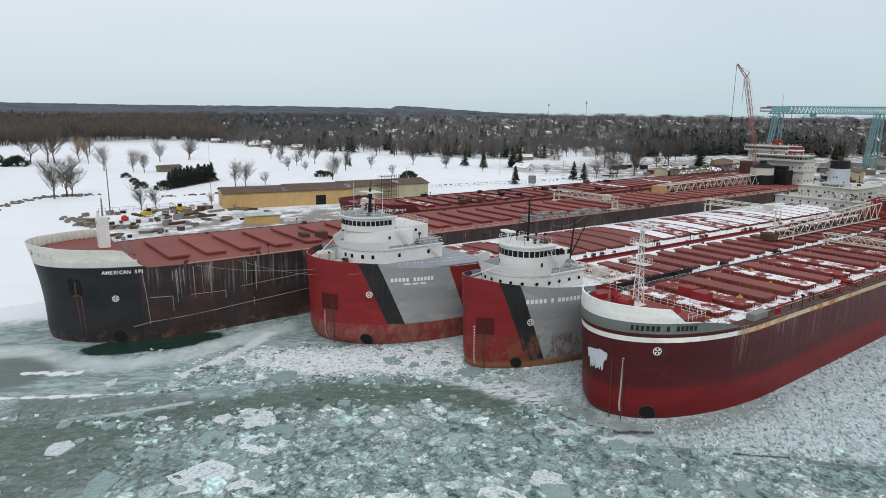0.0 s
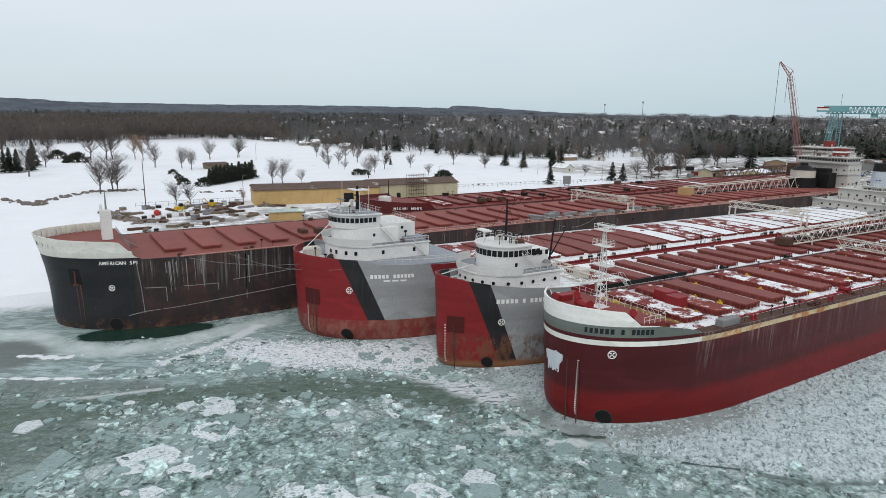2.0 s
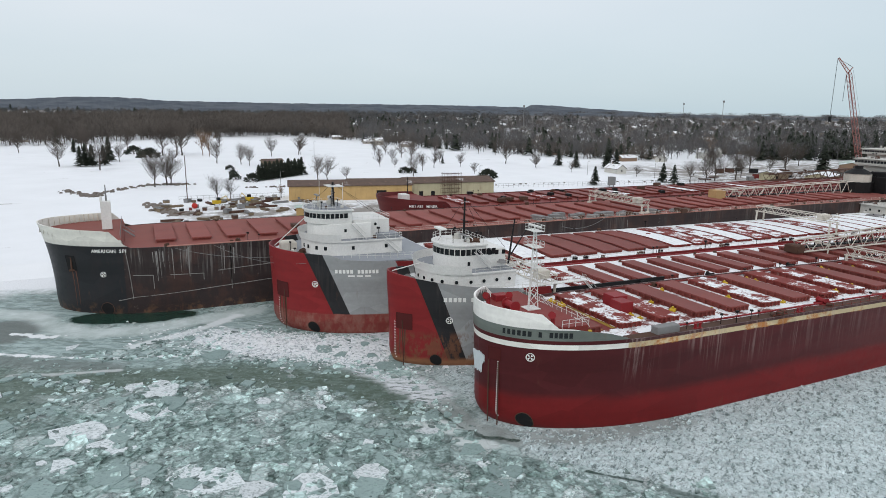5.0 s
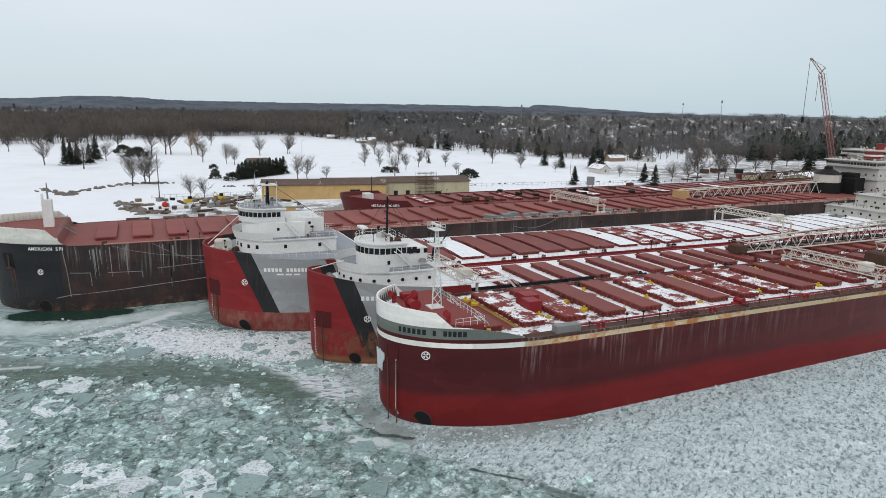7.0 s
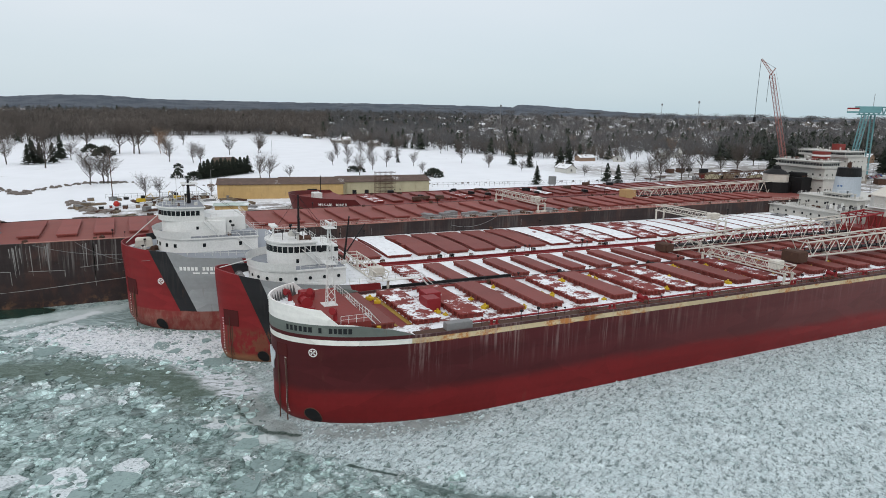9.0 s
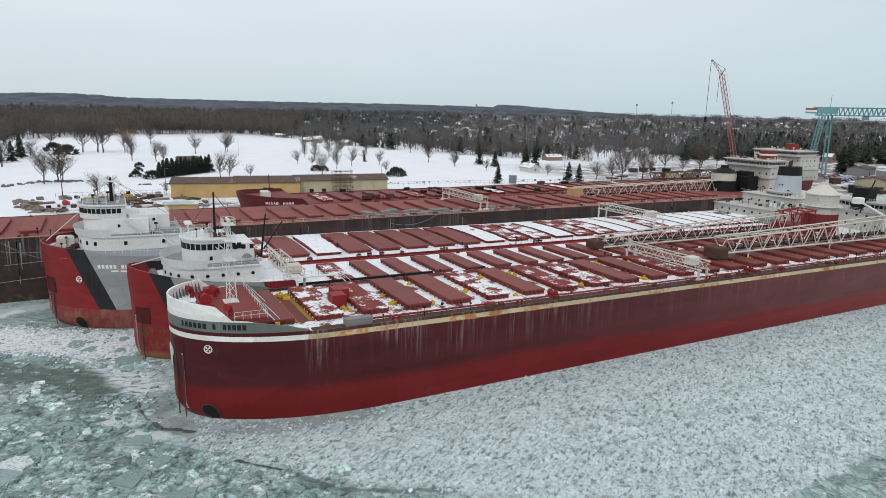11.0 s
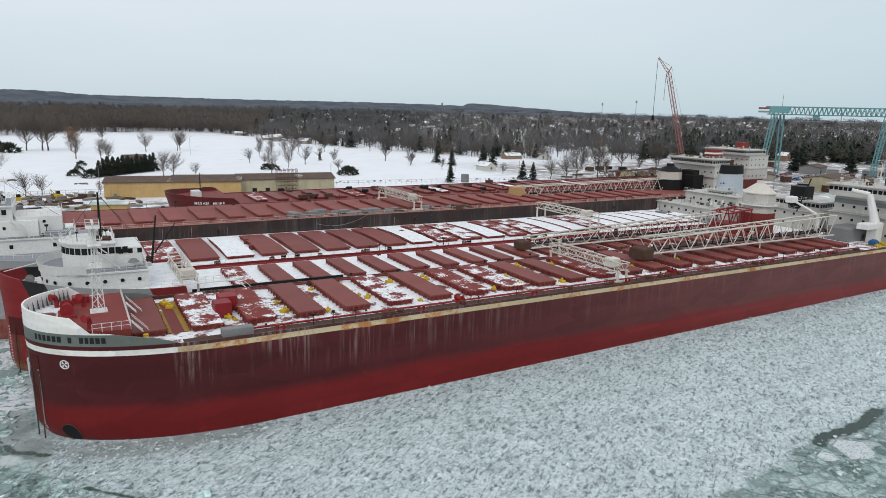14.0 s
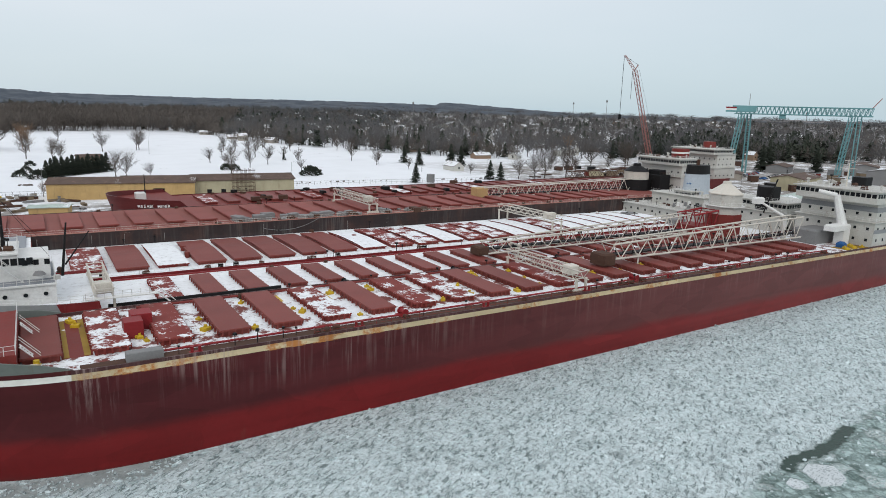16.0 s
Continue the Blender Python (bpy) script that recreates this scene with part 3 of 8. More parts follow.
def block_rules(n, x, z):
    wob = n.math("MULTIPLY", n.math("SUBTRACT", n.noise(0.35, 4, stretch=(0.3, 0.3, 1)), 0.5), 2.2)
    faded = n.mix(n.math("MULTIPLY", n.step(n.math("ADD", x, n.math("MULTIPLY", wob, 12.0)), 35, 150), 0.9), MAROON, (0.135, 0.048, 0.046))
    c = n.mix(n.step(n.math("ADD", z, wob), 3.9, 5.7), n.mix(n.step(x, 60, 170), BRIGHT, (0.185, 0.030, 0.030)), faded)
    fwd = n.math("SUBTRACT", 1.0, n.step(x, 16.4, 16.6))
    c = n.mix(gate(n, z, 12.0, 12.75), c, n.mix(fwd, (0.55, 0.45, 0.28), (0.78, 0.77, 0.72)))
    rusty = n.math("MULTIPLY", n.math("MULTIPLY", gate(n, z, 11.9, 12.8), n.step(n.noise(0.3, 5, 0.7), 0.48, 0.62)), n.step(x, 16, 18))
    c = n.mix(rusty, c, (0.42, 0.17, 0.05))
    c = n.mix(n.math("MULTIPLY", n.math("SUBTRACT", 1.0, fwd), n.step(z, 12.75, 12.8)), c, (0.07, 0.03, 0.03))
    c = n.mix(n.math("MULTIPLY", fwd, n.step(z, 13.27, 13.33)), c, (0.15, 0.17, 0.155))
    return n.mix(n.math("MULTIPLY", fwd, n.step(z, 14.82, 14.88)), c, (0.78, 0.77, 0.74))


def spirit_rules(n, x, z):
    side = n.step(x, 15.5, 15.7)
    c = n.mix(side, (0.022, 0.024, 0.027), (0.035, 0.026, 0.026))
    brown = n.math("MULTIPLY", n.step(n.noise(0.22, 6, 0.7, stretch=(1, 1, 0.6), shift=(2, 5, 0)), 0.46, 0.64), n.math("MULTIPLY_ADD", side, 0.75, 0.1))
    c = n.mix(brown, c, (0.062, 0.034, 0.029))
    scrape = n.math("MULTIPLY", n.math("MULTIPLY", n.step(n.noise(1.3, 6, 0.75, stretch=(0.5, 1, 1.2)), 0.62, 0.7), n.step(n.noise(0.12, 3), 0.45, 0.6)), side)
    c = n.mix(n.math("MULTIPLY", scrape, 0.55), c, (0.30, 0.28, 0.26))
    rusty = n.math("MULTIPLY", n.math("SUBTRACT", 1.0, n.step(n.math("ADD", z, n.math("MULTIPLY", n.noise(0.5, 4), 3)), 1.6, 4.2)), n.step(n.noise(0.45, 5, 0.7), 0.46, 0.62))
    c = n.mix(n.math("MULTIPLY", rusty, 0.8), c, (0.16, 0.085, 0.05))
    fwd = n.math("SUBTRACT", 1.0, n.step(x, 16.5, 16.7))
    return n.mix(n.math("MULTIPLY", fwd, n.step(z, 14.6, 14.7)), c, (0.66, 0.65, 0.60))


def fleet_rules(x0, black, grey_to, slope, boot):
    def rules(n, x, z):
        u = n.math("ADD", x, n.math("MULTIPLY", z, slope))
        c = n.mix(n.step(u, x0 - 0.04, x0 + 0.04), (0.21, 0.02, 0.022), (0.022, 0.022, 0.024))
        c = n.mix(n.step(u, x0 + black - 0.04, x0 + black + 0.04), c, (0.30, 0.31, 0.315))
        c = n.mix(n.step(u, grey_to - 0.04, grey_to + 0.04), c, (0.20, 0.024, 0.026))
        low = n.math("SUBTRACT", 1.0, n.step(n.math("ADD", z, n.math("MULTIPLY", n.noise(0.4, 4), 0.3)), boot - 0.1, boot + 0.15))
        return n.mix(low, c, n.mix(n.step(n.noise(0.7, 5, 0.65, stretch=(1, 1, 0.5)), 0.4, 0.65), (0.20, 0.04, 0.034), (0.24, 0.10, 0.08)))
    return rules


def callaway_rules(n, x, z):
    c = fleet_rules(8.6, 2.95, 25.5, 0.38, -9)(n, x, z)
    scr = n.math("MULTIPLY", n.math("SUBTRACT", 1.0, n.step(z, 5.0, 6.6)), n.step(n.noise(0.8, 6, 0.75, stretch=(1, 1, 0.5)), 0.44, 0.58))
    c = n.mix(n.math("MULTIPLY", scr, 0.75), c, (0.16, 0.07, 0.04))
    low = n.math("SUBTRACT", 1.0, n.step(n.math("ADD", z, n.noise(0.4, 4)), 1.3, 2.3))
    return n.mix(low, c, (0.25, 0.115, 0.06))


HULL_BLOCK = hull_material("maroon_hull_paint", block_rules, 0.5, 15.5, (0.38, 0.29, 0.27))
HULL_SPIRIT = hull_material("black_hull_paint", spirit_rules, 0.42, 15.6, (0.40, 0.38, 0.36), 0.15)
HULL_BLOUGH = hull_material("red_hull_black_grey_stripes", fleet_rules(10.7, 2.95, 26.4, 0.41, 4.2), 0.08, 5)
HULL_CALL = hull_material("worn_red_hull_black_grey_stripes", callaway_rules, 0.1, 5, dirty=0.25)
HULL_MINER = hull_material("dark_red_hull_paint", lambda n, x, z: n.mix(n.step(z, 4, 4.1), BRIGHT, (0.11, 0.02, 0.02)), 0.2)


# ---- ship builder ----
class Hull:
    def __init__(self, L, B, top, deck, a_low, a_high, z_ref, p=2.0, flare=0.0, foot=1.5, stern=14.0, back=0.0):
        self.L, self.B, self.top, self.deck = L, B, top, deck
        self.a_low, self.a_high, self.z_ref, self.p, self.flare, self.foot, self.stern, self.back = a_low, a_high, z_ref, p, flare, foot, stern, back

    def at(self, s, z):
        """The shell's point at station s and height z: x and half breadth."""
        k = min(1.0, max(0.0, z / self.z_ref))
        a = self.a_low + (self.a_high - self.a_low) * k ** 1.3
        x0 = self.back - self.flare * k ** 2.5 + self.foot * max(0.0, (2.5 - z) / 3.5) ** 2
        u = min(1.0, s / a)
        w = self.B / 2 * (1 - (1 - u) ** self.p) ** (1 / self.p)
        e = min(1.0, max(0.0, (self.L - s) / (self.stern * (1.6 - 0.6 * k))))
        w *= (1 - (1 - e) ** 2.6) ** 0.5
        return s + x0 * max(0.0, 1 - s / 30), w

    def stations(self):
        b = [0, 0.05, 0.2, 0.5, 1, 1.7, 2.6, 3.8, 5.2, 7, 9, 11, 13, 15, 17, 19.5, 22, 24.5, 27, 30, 34]
        for t in (self.top, self.deck):
            b += [v for s, _ in t for v in (s,)]
        b += list(np.arange(40, self.L - 22, 12.0)) + [self.L - d for d in (22, 16, 12, 9, 6, 4, 2.5, 1.4, 0.6, 0.15, 0)]
        return sorted(set(round(float(v), 3) for v in b if 0 <= v <= self.L))

    def build(self, ship, hull_mat, deck_mat):
        S, g, d = self.stations(), Geo(), Geo()
        low = [-5, -2.5, -1, 0, 0.8, 1.6, 2.6, 4]
        nz = len(low) + 7
        thick = 0.22
        cols = []
        for side in (-1, 1):
            rows = []
            for s in S:
                zt, zd = lerp_list(self.top, s), lerp_list(self.deck, s)
                zs = low + [4 + (zt - 4) * (i + 1) / 7 for i in range(7)]
                r = []
                for z in zs:
                    x, w = self.at(s, z)
                    r.append((x, side * w, z))
                x, w = self.at(s, zt)
                wi = max(0.0, w - thick)
                r.append((x + (thick if s < 3 else 0), side * wi, zt))
                x2, w2 = self.at(s, zd)
                r.append((x2 + (thick if s < 3 else 0), side * max(0, min(w2, w) - thick), zd - 0.05))
                rows.append(r)
            n = len(rows[0])
            base = len(g.v)
            for r in rows:
                g.v += r
            for i in range(len(rows) - 1):
                for j in range(n - 1):
                    q = (base + i * n + j, base + (i + 1) * n + j, base + (i + 1) * n + j + 1, base + i * n + j + 1)
                    g.f.append(q if side < 0 else q[::-1])
            cols.append([r[-1] for r in rows])
        part("hull", g, hull_mat, ship, smooth=True)
        lo, hi = cols
        m = len(lo)
        d.v += [(x, y, z + 0.05) for x, y, z in lo] + [(x, y, z + 0.05) for x, y, z in hi]
        for i in range(m - 1):
            d.f.append((i, i + 1, m + i + 1, m + i))
        part("deck", d, deck_mat, ship)
        return self

    def edge(self, s0, s1, side, step=6.0, inset=0.35, lift=0.0, top=False):
        """Points along the deck's edge, for rails."""
        n = max(1, round((s1 - s0) / step))
        out = []
        for i in range(n + 1):
            s = s0 + (s1 - s0) * i / n
            zd = lerp_list(self.top if top else self.deck, s)
            x, w = self.at(s, zd)
            out.append((x, side * max(0, w - inset), zd + lift))
        return out


def hatch_mesh(mat, wx, wy, h, ribs=0, crown=0.0):
    """A hatch: coaming, overhanging cover with rounded rim, and clamps along it."""
    g = Geo()
    g.box(0.22, wx - 0.22, -wy / 2 + 0.25, wy / 2 - 0.25, 0, h - 0.28)
    prof = [(-wy / 2, 0), (-wy / 4, crown * 0.75), (0, crown), (wy / 4, crown * 0.75), (wy / 2, 0)]
    ring = lambda i, z: [(i, y0 + (i if y0 < -wy / 2 + 0.1 else 0) - (i if y0 > wy / 2 - 0.1 else 0), z + k) for y0, k in prof] + \
                        [(wx - i, y0 + (i if y0 < -wy / 2 + 0.1 else 0) - (i if y0 > wy / 2 - 0.1 else 0), z + k) for y0, k in reversed(prof)]
    g.rings([ring(0, h - 0.3), ring(0, h - 0.08), ring(0.08, h)], cap=False)
    top = ring(0.08, h)
    m = len(g.v)
    g.v += top
    for i in range(4):
        g.f.append((m + i, m + i + 1, m + 8 - i, m + 9 - i)[::-1])
    for i in range(ribs):
        y = -wy / 2 + (i + 0.5) * wy / ribs
        g.box(-0.16, 0.02, y - 0.12, y + 0.12, 0.1, h - 0.12)
        g.box(wx - 0.02, wx + 0.16, y - 0.12, y + 0.12, 0.1, h - 0.12)
    for i in range(5):
        x = (i + 0.5) * wx / 5
        g.box(x - 0.1, x + 0.1, -wy / 2 - 0.14, -wy / 2 + 0.02, 0.1, h - 0.12)
    return g.mesh("hatch_cover", mat)


def hatches(ship, s0, pitch, n, wx, wy, h, hull, choose, ribs=0, crown=0.0, yc=0.0, skip=()):
    made = {}
    for i in range(n):
        if i in skip:
            continue
        mat = choose(i)
        if mat.name not in made:
            made[mat.name] = hatch_mesh(mat, wx, wy, h, ribs, crown)
        s = s0 + pitch * i
        part("hatch_cover", made[mat.name], None, ship, loc=(s, yc, lerp_list(hull.deck, s + wx / 2) - 0.02))


def house_poly(xf, xb, hw, r, n=14, rx=None):
    """Plan of a deckhouse whose front is a half ellipse: front at xf, back at xb."""
    rx = r if rx is None else rx
    pts = [(xf + rx - rx * math.cos(a), -hw * math.sin(a)) for a in (math.pi / 2 * (1 - 2 * i / n) for i in range(n + 1))]
    return pts + [(xb, hw), (xb, -hw)]


def tier(ship, name, xf, xb, hw, rx, z0, z1, mat, label="", lip=0.0, yc=0.0):
    P = [(x, y + yc) for x, y in house_poly(xf, xb, hw, rx, 18, rx)]
    g = Geo().prism(P, z0, z1, 0.06)
    ob = part(name, g, mat, ship, label)
    if lip:
        P2 = [(x, y + yc) for x, y in house_poly(xf - lip, xb + lip * 0.5, hw + lip, rx + lip, 18, rx + lip)]
        part("roof", Geo().prism(P2, z1, z1 + 0.28, 0.06), mat, ob)
    return ob


def wrap(xf, xb, hw, rx, d):
    """The point, and outward heading, d metres round the house from the middle of its front (positive: starboard, towards -y)."""
    n, pts = 60, []
    for i in range(n + 1):
        a = math.pi / 2 * i / n
        pts.append((xf + rx - rx * math.cos(a), -hw * math.sin(a)))
    pts.append((xb, -hw))
    left, s = abs(d), 1 if d >= 0 else -1
    for (x0, y0), (x1, y1) in zip(pts, pts[1:]):
        l = math.hypot(x1 - x0, y1 - y0)
        if left <= l or (x1, y1) == pts[-1]:
            k = left / l
            nx, ny = (y1 - y0) / l, -(x1 - x0) / l
            return x0 + (x1 - x0) * k, s * (y0 + (y1 - y0) * k), nx, s * ny
        left -= l


PANE = {}


def panes(parent, xf, xb, hw, rx, ds, z, w, h, mat=None, name="window", yc=0.0, round_=False):
    mat = mat or MAT_GLASS
    key = (w, h, mat.name, round_)
    if key not in PANE:
        g = Geo()
        if round_:
            g.tube((0, -0.02, 0), (0, 0.05, 0), w / 2, w / 2, 12)
        else:
            g.box(-w / 2, w / 2, -0.02, 0.04, -h / 2, h / 2)
        PANE[key] = g.mesh("pane", mat)
    for d in ds:
        x, y, nx, ny = wrap(xf, xb, hw, rx, d)
        part(name, PANE[key], None, parent, loc=Matrix.Translation((x, y + yc, z)) @ Matrix.Rotation(math.atan2(ny, nx) - math.pi / 2, 4, "Z"))


def text_on(name, words, size, ship, hull, s, z, mat, space=1.0):
    """Letters set along the hull's side, each on the shell's slope."""
    step, at = size * 0.82 * space, 0.0
    for ch in words:
        i, at = at, at + {"I": 0.55, "M": 1.2, "N": 1.05, " ": 1.25}.get(ch, 0.98)
        if ch == " ":
            continue
        x, w = hull.at(s + i * step, z + size * 0.4)
        x2, w2 = hull.at(s + i * step + 0.3, z + size * 0.4)
        _, wu = hull.at(s + i * step, z + size)
        cu = bpy.data.curves.new(name, "FONT")
        cu.body, cu.size, cu.extrude = ch, size * 1.35, 0.015
        cu.offset = size * 0.02
        ob = new(name, cu)
        ob.data.materials.append(mat)
        ob.parent = ship
        _, wl = hull.at(s + i * step, z)
        lean = math.atan2(wu - wl, size)
        ob.matrix_basis = Matrix.Translation((x, -wl - 0.05, z)) @ Matrix.Rotation(math.atan2(-(w2 - w), x2 - x), 4, "Z") @ Matrix.Rotation(math.pi / 2 + lean, 4, "X")


def bars_on(ship, hull, s, z, size, widths, mat, gap=0.45, name="name_bar"):
    for w in widths:
        if w > 0:
            n = max(2, round(w / 0.6))
            g = Geo()
            lo = [hull.at(s + w * i / n, z) for i in range(n + 1)]
            hi = [hull.at(s + w * i / n, z + size) for i in range(n + 1)]
            v = [(x, -b - 0.04, z) for x, b in lo] + [(x, -b - 0.04, z + size) for x, b in hi]
            g.add(v, [(i, i + 1, n + 2 + i, n + 1 + i) for i in range(n)])
            part(name, g, mat, ship)
        s += abs(w) + gap


def thruster_mark(ship, hull, s, z, r=0.75):
    x, w = hull.at(s, z)
    x2, w2 = hull.at(s + 0.4, z)
    _, wu = hull.at(s, z + 0.5)
    m = Matrix.Translation((x, -w - 0.05, z)) @ Matrix.Rotation(math.atan2(-(w2 - w), x2 - x), 4, "Z") @ Matrix.Rotation(math.pi / 2 + math.atan2(wu - w, 0.5), 4, "X")
    g = Geo()
    ring = lambda rr, zz: [(rr * math.cos(a), rr * math.sin(a), zz) for a in (2 * math.pi * i / 28 for i in range(28))]
    g.rings([ring(r, 0), ring(r, 0.05), ring(r * 0.8, 0.05), ring(r * 0.8, 0)], cap=False)
    for k in range(4):
        a = math.pi / 4 + k * math.pi / 2
        p = lambda rr, t: (rr * math.cos(a + t), rr * math.sin(a + t), 0.03)
        g.add([p(0, 0), p(r * 0.72, -0.36), p(r * 0.72, 0.36)], [(0, 1, 2)])
    part("thruster_mark", g, MAT_WORD, ship, loc=m)


def pocket_patch(ship, hull, s, z, w, h, mat, name="anchor_pocket", anchor=True):
    """Flat shell patch, darkened as a pocket's shade, framed, with the anchor on it."""
    n, g, f = 5, Geo(), Geo()
    P = [[hull.at(s + w * i / n, z + h * j) for i in range(n + 1)] for j in (0, 1)]
    v = [(x, -b - 0.05, z + h * j) for j in (0, 1) for x, b in P[j]]
    g.add(v, [(i, i + 1, n + 2 + i, n + 1 + i) for i in range(n)])
    ob = part(name, g, mat, ship)
    for j in (0, 1):
        for i in range(n):
            (xa, ba), (xb, bb) = P[j][i], P[j][i + 1]
            f.tube((xa, -ba - 0.04, z + h * j), (xb, -bb - 0.04, z + h * j), 0.05, n=5)
    for i in (0, n):
        (xa, ba), (xb, bb) = P[0][i], P[1][i]
        f.tube((xa, -ba - 0.04, z), (xb, -bb - 0.04, z + h), 0.05, n=5)
    part("pocket_rim", f, mat, ob)
    if anchor:
        (x, b) = hull.at(s + w * 0.5, z + h * 0.5)
        a = Geo().tube((x, -b - 0.12, z + h * 0.9), (x, -b - 0.2, z + 0.1), 0.14, 0.2).box(x - w * 0.3, x + w * 0.3, -b - 0.36, -b - 0.08, z - 0.1, z + 0.3, 0.1)
        part("anchor", a, MAT_RUST, ob)


def draft_marks(ship, hull, s, z0, z1, n):
    g = Geo().box(-0.13, 0.13, -0.02, 0.02, -0.07, 0.07).mesh("draft_mark", MAT_WORD)
    for i in range(n):
        z = z0 + (z1 - z0) * i / (n - 1)
        x, w = hull.at(s, z)
        x2, w2 = hull.at(s + 0.4, z)
        part("draft_mark", g, None, ship, loc=Matrix.Translation((x, -w - 0.04, z)) @ Matrix.Rotation(math.atan2(-(w2 - w), x2 - x), 4, "Z"))


def pipe_mast(ship, x, y, z0, z1, r, mat, arms=(), name="mast"):
    ob = part(name, Geo().tube((x, y, z0), (x, y, z1), r, r * 0.5, 8), mat, ship)
    for z, l in arms:
        rod("yard_arm", (x, y - l, z), (x, y + l, z), r * 0.35, mat, ob)
    return ob


def ship_at(name, label, x, y, trim):
    return thing(name, label, "ship", Matrix.Translation((x, y, 0)) @ Matrix.Rotation(trim, 4, "Y"), "laid-up ore freighters")


# ---- the near maroon freighter ----
ship_a = ship_at("lake_freighter", "maroon and red ore freighter with snow-patched red hatches, moored in ice", 72.2, 57.0, 0.0095)
hull_a = Hull(222, 24, [(0, 17.2), (4, 17.0), (5.2, 16.9), (7.2, 15.0), (9, 14.95), (14, 14.2), (16.4, 13.5), (17, 13.2), (40, 13.15), (222, 13.15)],
              [(0, 15.3), (6.9, 15.0), (7.0, 12.75), (25, 12.75), (222, 12.75)], 29, 21, 14, 2.0, 0.4, 2.2).build(ship_a, HULL_BLOCK, MAT_DECK_SNOW)
part("foredeck", Geo().prism([(x, y) for x, y in [(0.7, -2), (1.5, -4.2), (3, -6.2), (5, -7.3), (7.2, -8.2), (9, -8.9), (11.5, -9.1), (11.5, 9.1), (9, 8.9), (7.2, 8.2), (5, 7.3), (3, 6.2), (1.5, 4.2), (0.7, 2)]], 12.7, 15.12), MAT_DECK, ship_a)


def mix_a(i):
    return {1: MAT_HATCH_SNOW, 2: MAT_HATCH_SNOW, 5: MAT_HATCH_SNOW, 7: MAT_HATCH_SNOW, 8: MAT_HATCH_SNOW, 11: MAT_HATCH_SNOW}.get(i, MAT_HATCH)


hatches(ship_a, 11.7, 7.36, 23, 4.2, 16.6, 0.95, hull_a, mix_a, ribs=11, yc=1.6)
truss(ship_a, (181, 1.0, 14.6), (111.5, 0.0, 15.2), 5.2, 3.0, 3.4, 14, MAT_CREAM, 0.2, 0.11)

# ---- the grey-striped freighters ----
ship_b = ship_at("lake_freighter", "rust-scuffed red freighter with black and grey bow stripes, white round pilothouse", 68.0, 82.0, 0.010)
hull_b = Hull(234, 21.3, [(0, 16.2), (3, 15.6), (7, 14.9), (12, 14.3), (20, 13.8), (25.8, 13.7), (26.2, 11.5), (234, 11.5)],
              [(0, 13.6), (12, 13.4), (25.8, 13.2), (26, 11.2), (234, 11.2)], 30, 24, 14, 1.8, 0.5, 1.5).build(ship_b, HULL_CALL, MAT_DECK_WHITE)
hatches(ship_b, 34.6, 7.1, 22, 3.6, 13.5, 0.9, hull_b, lambda i: MAT_HATCH_SNOW if i in (0,) else MAT_HATCH, ribs=9)
truss(ship_b, (172.5, 0.0, 12.6), (103, -0.6, 12.6), 5.0, 2.2, 3.2, 14, MAT_CREAM, 0.19, 0.1)

ship_c = ship_at("lake_freighter", "broad red freighter with black and grey bow stripes and snow-covered deck", 53.6, 110.8, 0.010)
hull_c = Hull(261, 32, [(0, 16.2), (4, 16.0), (9, 15.8), (11, 15.0), (20, 14.6), (31.8, 14.3), (32.2, 11.6), (261, 11.6)],
              [(0, 14.5), (31.8, 14.2), (32, 11.2), (261, 11.2)], 28, 26, 14, 2.0, 0.6, 2.0).build(ship_c, HULL_BLOUGH, MAT_DECK_WHITE)
SNOWED = {2, 8, 11, 14, 15, 17, 18, 19, 20, 21, 22}
hatches(ship_c, 37.8, 7.35, 23, 5.9, 22.0, 0.75, hull_c,
        lambda i: MAT_HATCH_WHITE if i in SNOWED else (MAT_HATCH_SNOW if i in (0, 9, 10, 12, 13, 16) else MAT_HATCH), crown=0.35)

# ---- the black freighter and the one behind ----
ship_d = ship_at("lake_freighter", "black-hulled freighter with cream bulwark, streaked sides and bare red hatches", 10.6, 142.0, 0.004)
hull_d = Hull(306, 32, [(0, 18.6), (5, 18.2), (12, 17.9), (13.6, 17.7), (15.8, 14.9), (17, 14.3), (306, 14.3)],
              [(0, 16.6), (15.5, 16.0), (15.8, 14.2), (306, 14.2)], 29, 27, 18.4, 2.0, 2.4, 0.6, back=1.6).build(ship_d, HULL_SPIRIT, MAT_DECK_FADED)
hatches(ship_d, 22.05, 7.36, 33, 4.2, 20.5, 0.75, hull_d, lambda i: MAT_HATCH_FADED)
truss(ship_d, (279, 5.0, 13.8), (206, 5.0, 14.6), 4.8, 3.0, 3.4, 14, MAT_CREAM, 0.2, 0.11)

ship_e = ship_at("lake_freighter", "dark red freighter lying in the slip beyond the others", 108.0, 196.0, 0.0)
hull_e = Hull(306, 32, [(0, 13.6), (10, 12.8), (18, 12.4), (20, 10.3), (306, 10.3)],
              [(0, 11.6), (19, 11.4), (19.5, 10.0), (306, 10.0)], 29, 24, 13, 2.0, 2.0, 1.0).build(ship_e, HULL_MINER, MAT_DECK)
hatches(ship_e, 26, 7.36, 32, 4.2, 20.5, 0.8, hull_e, lambda i: MAT_HATCH_SNOW if i % 5 == 0 else MAT_HATCH)

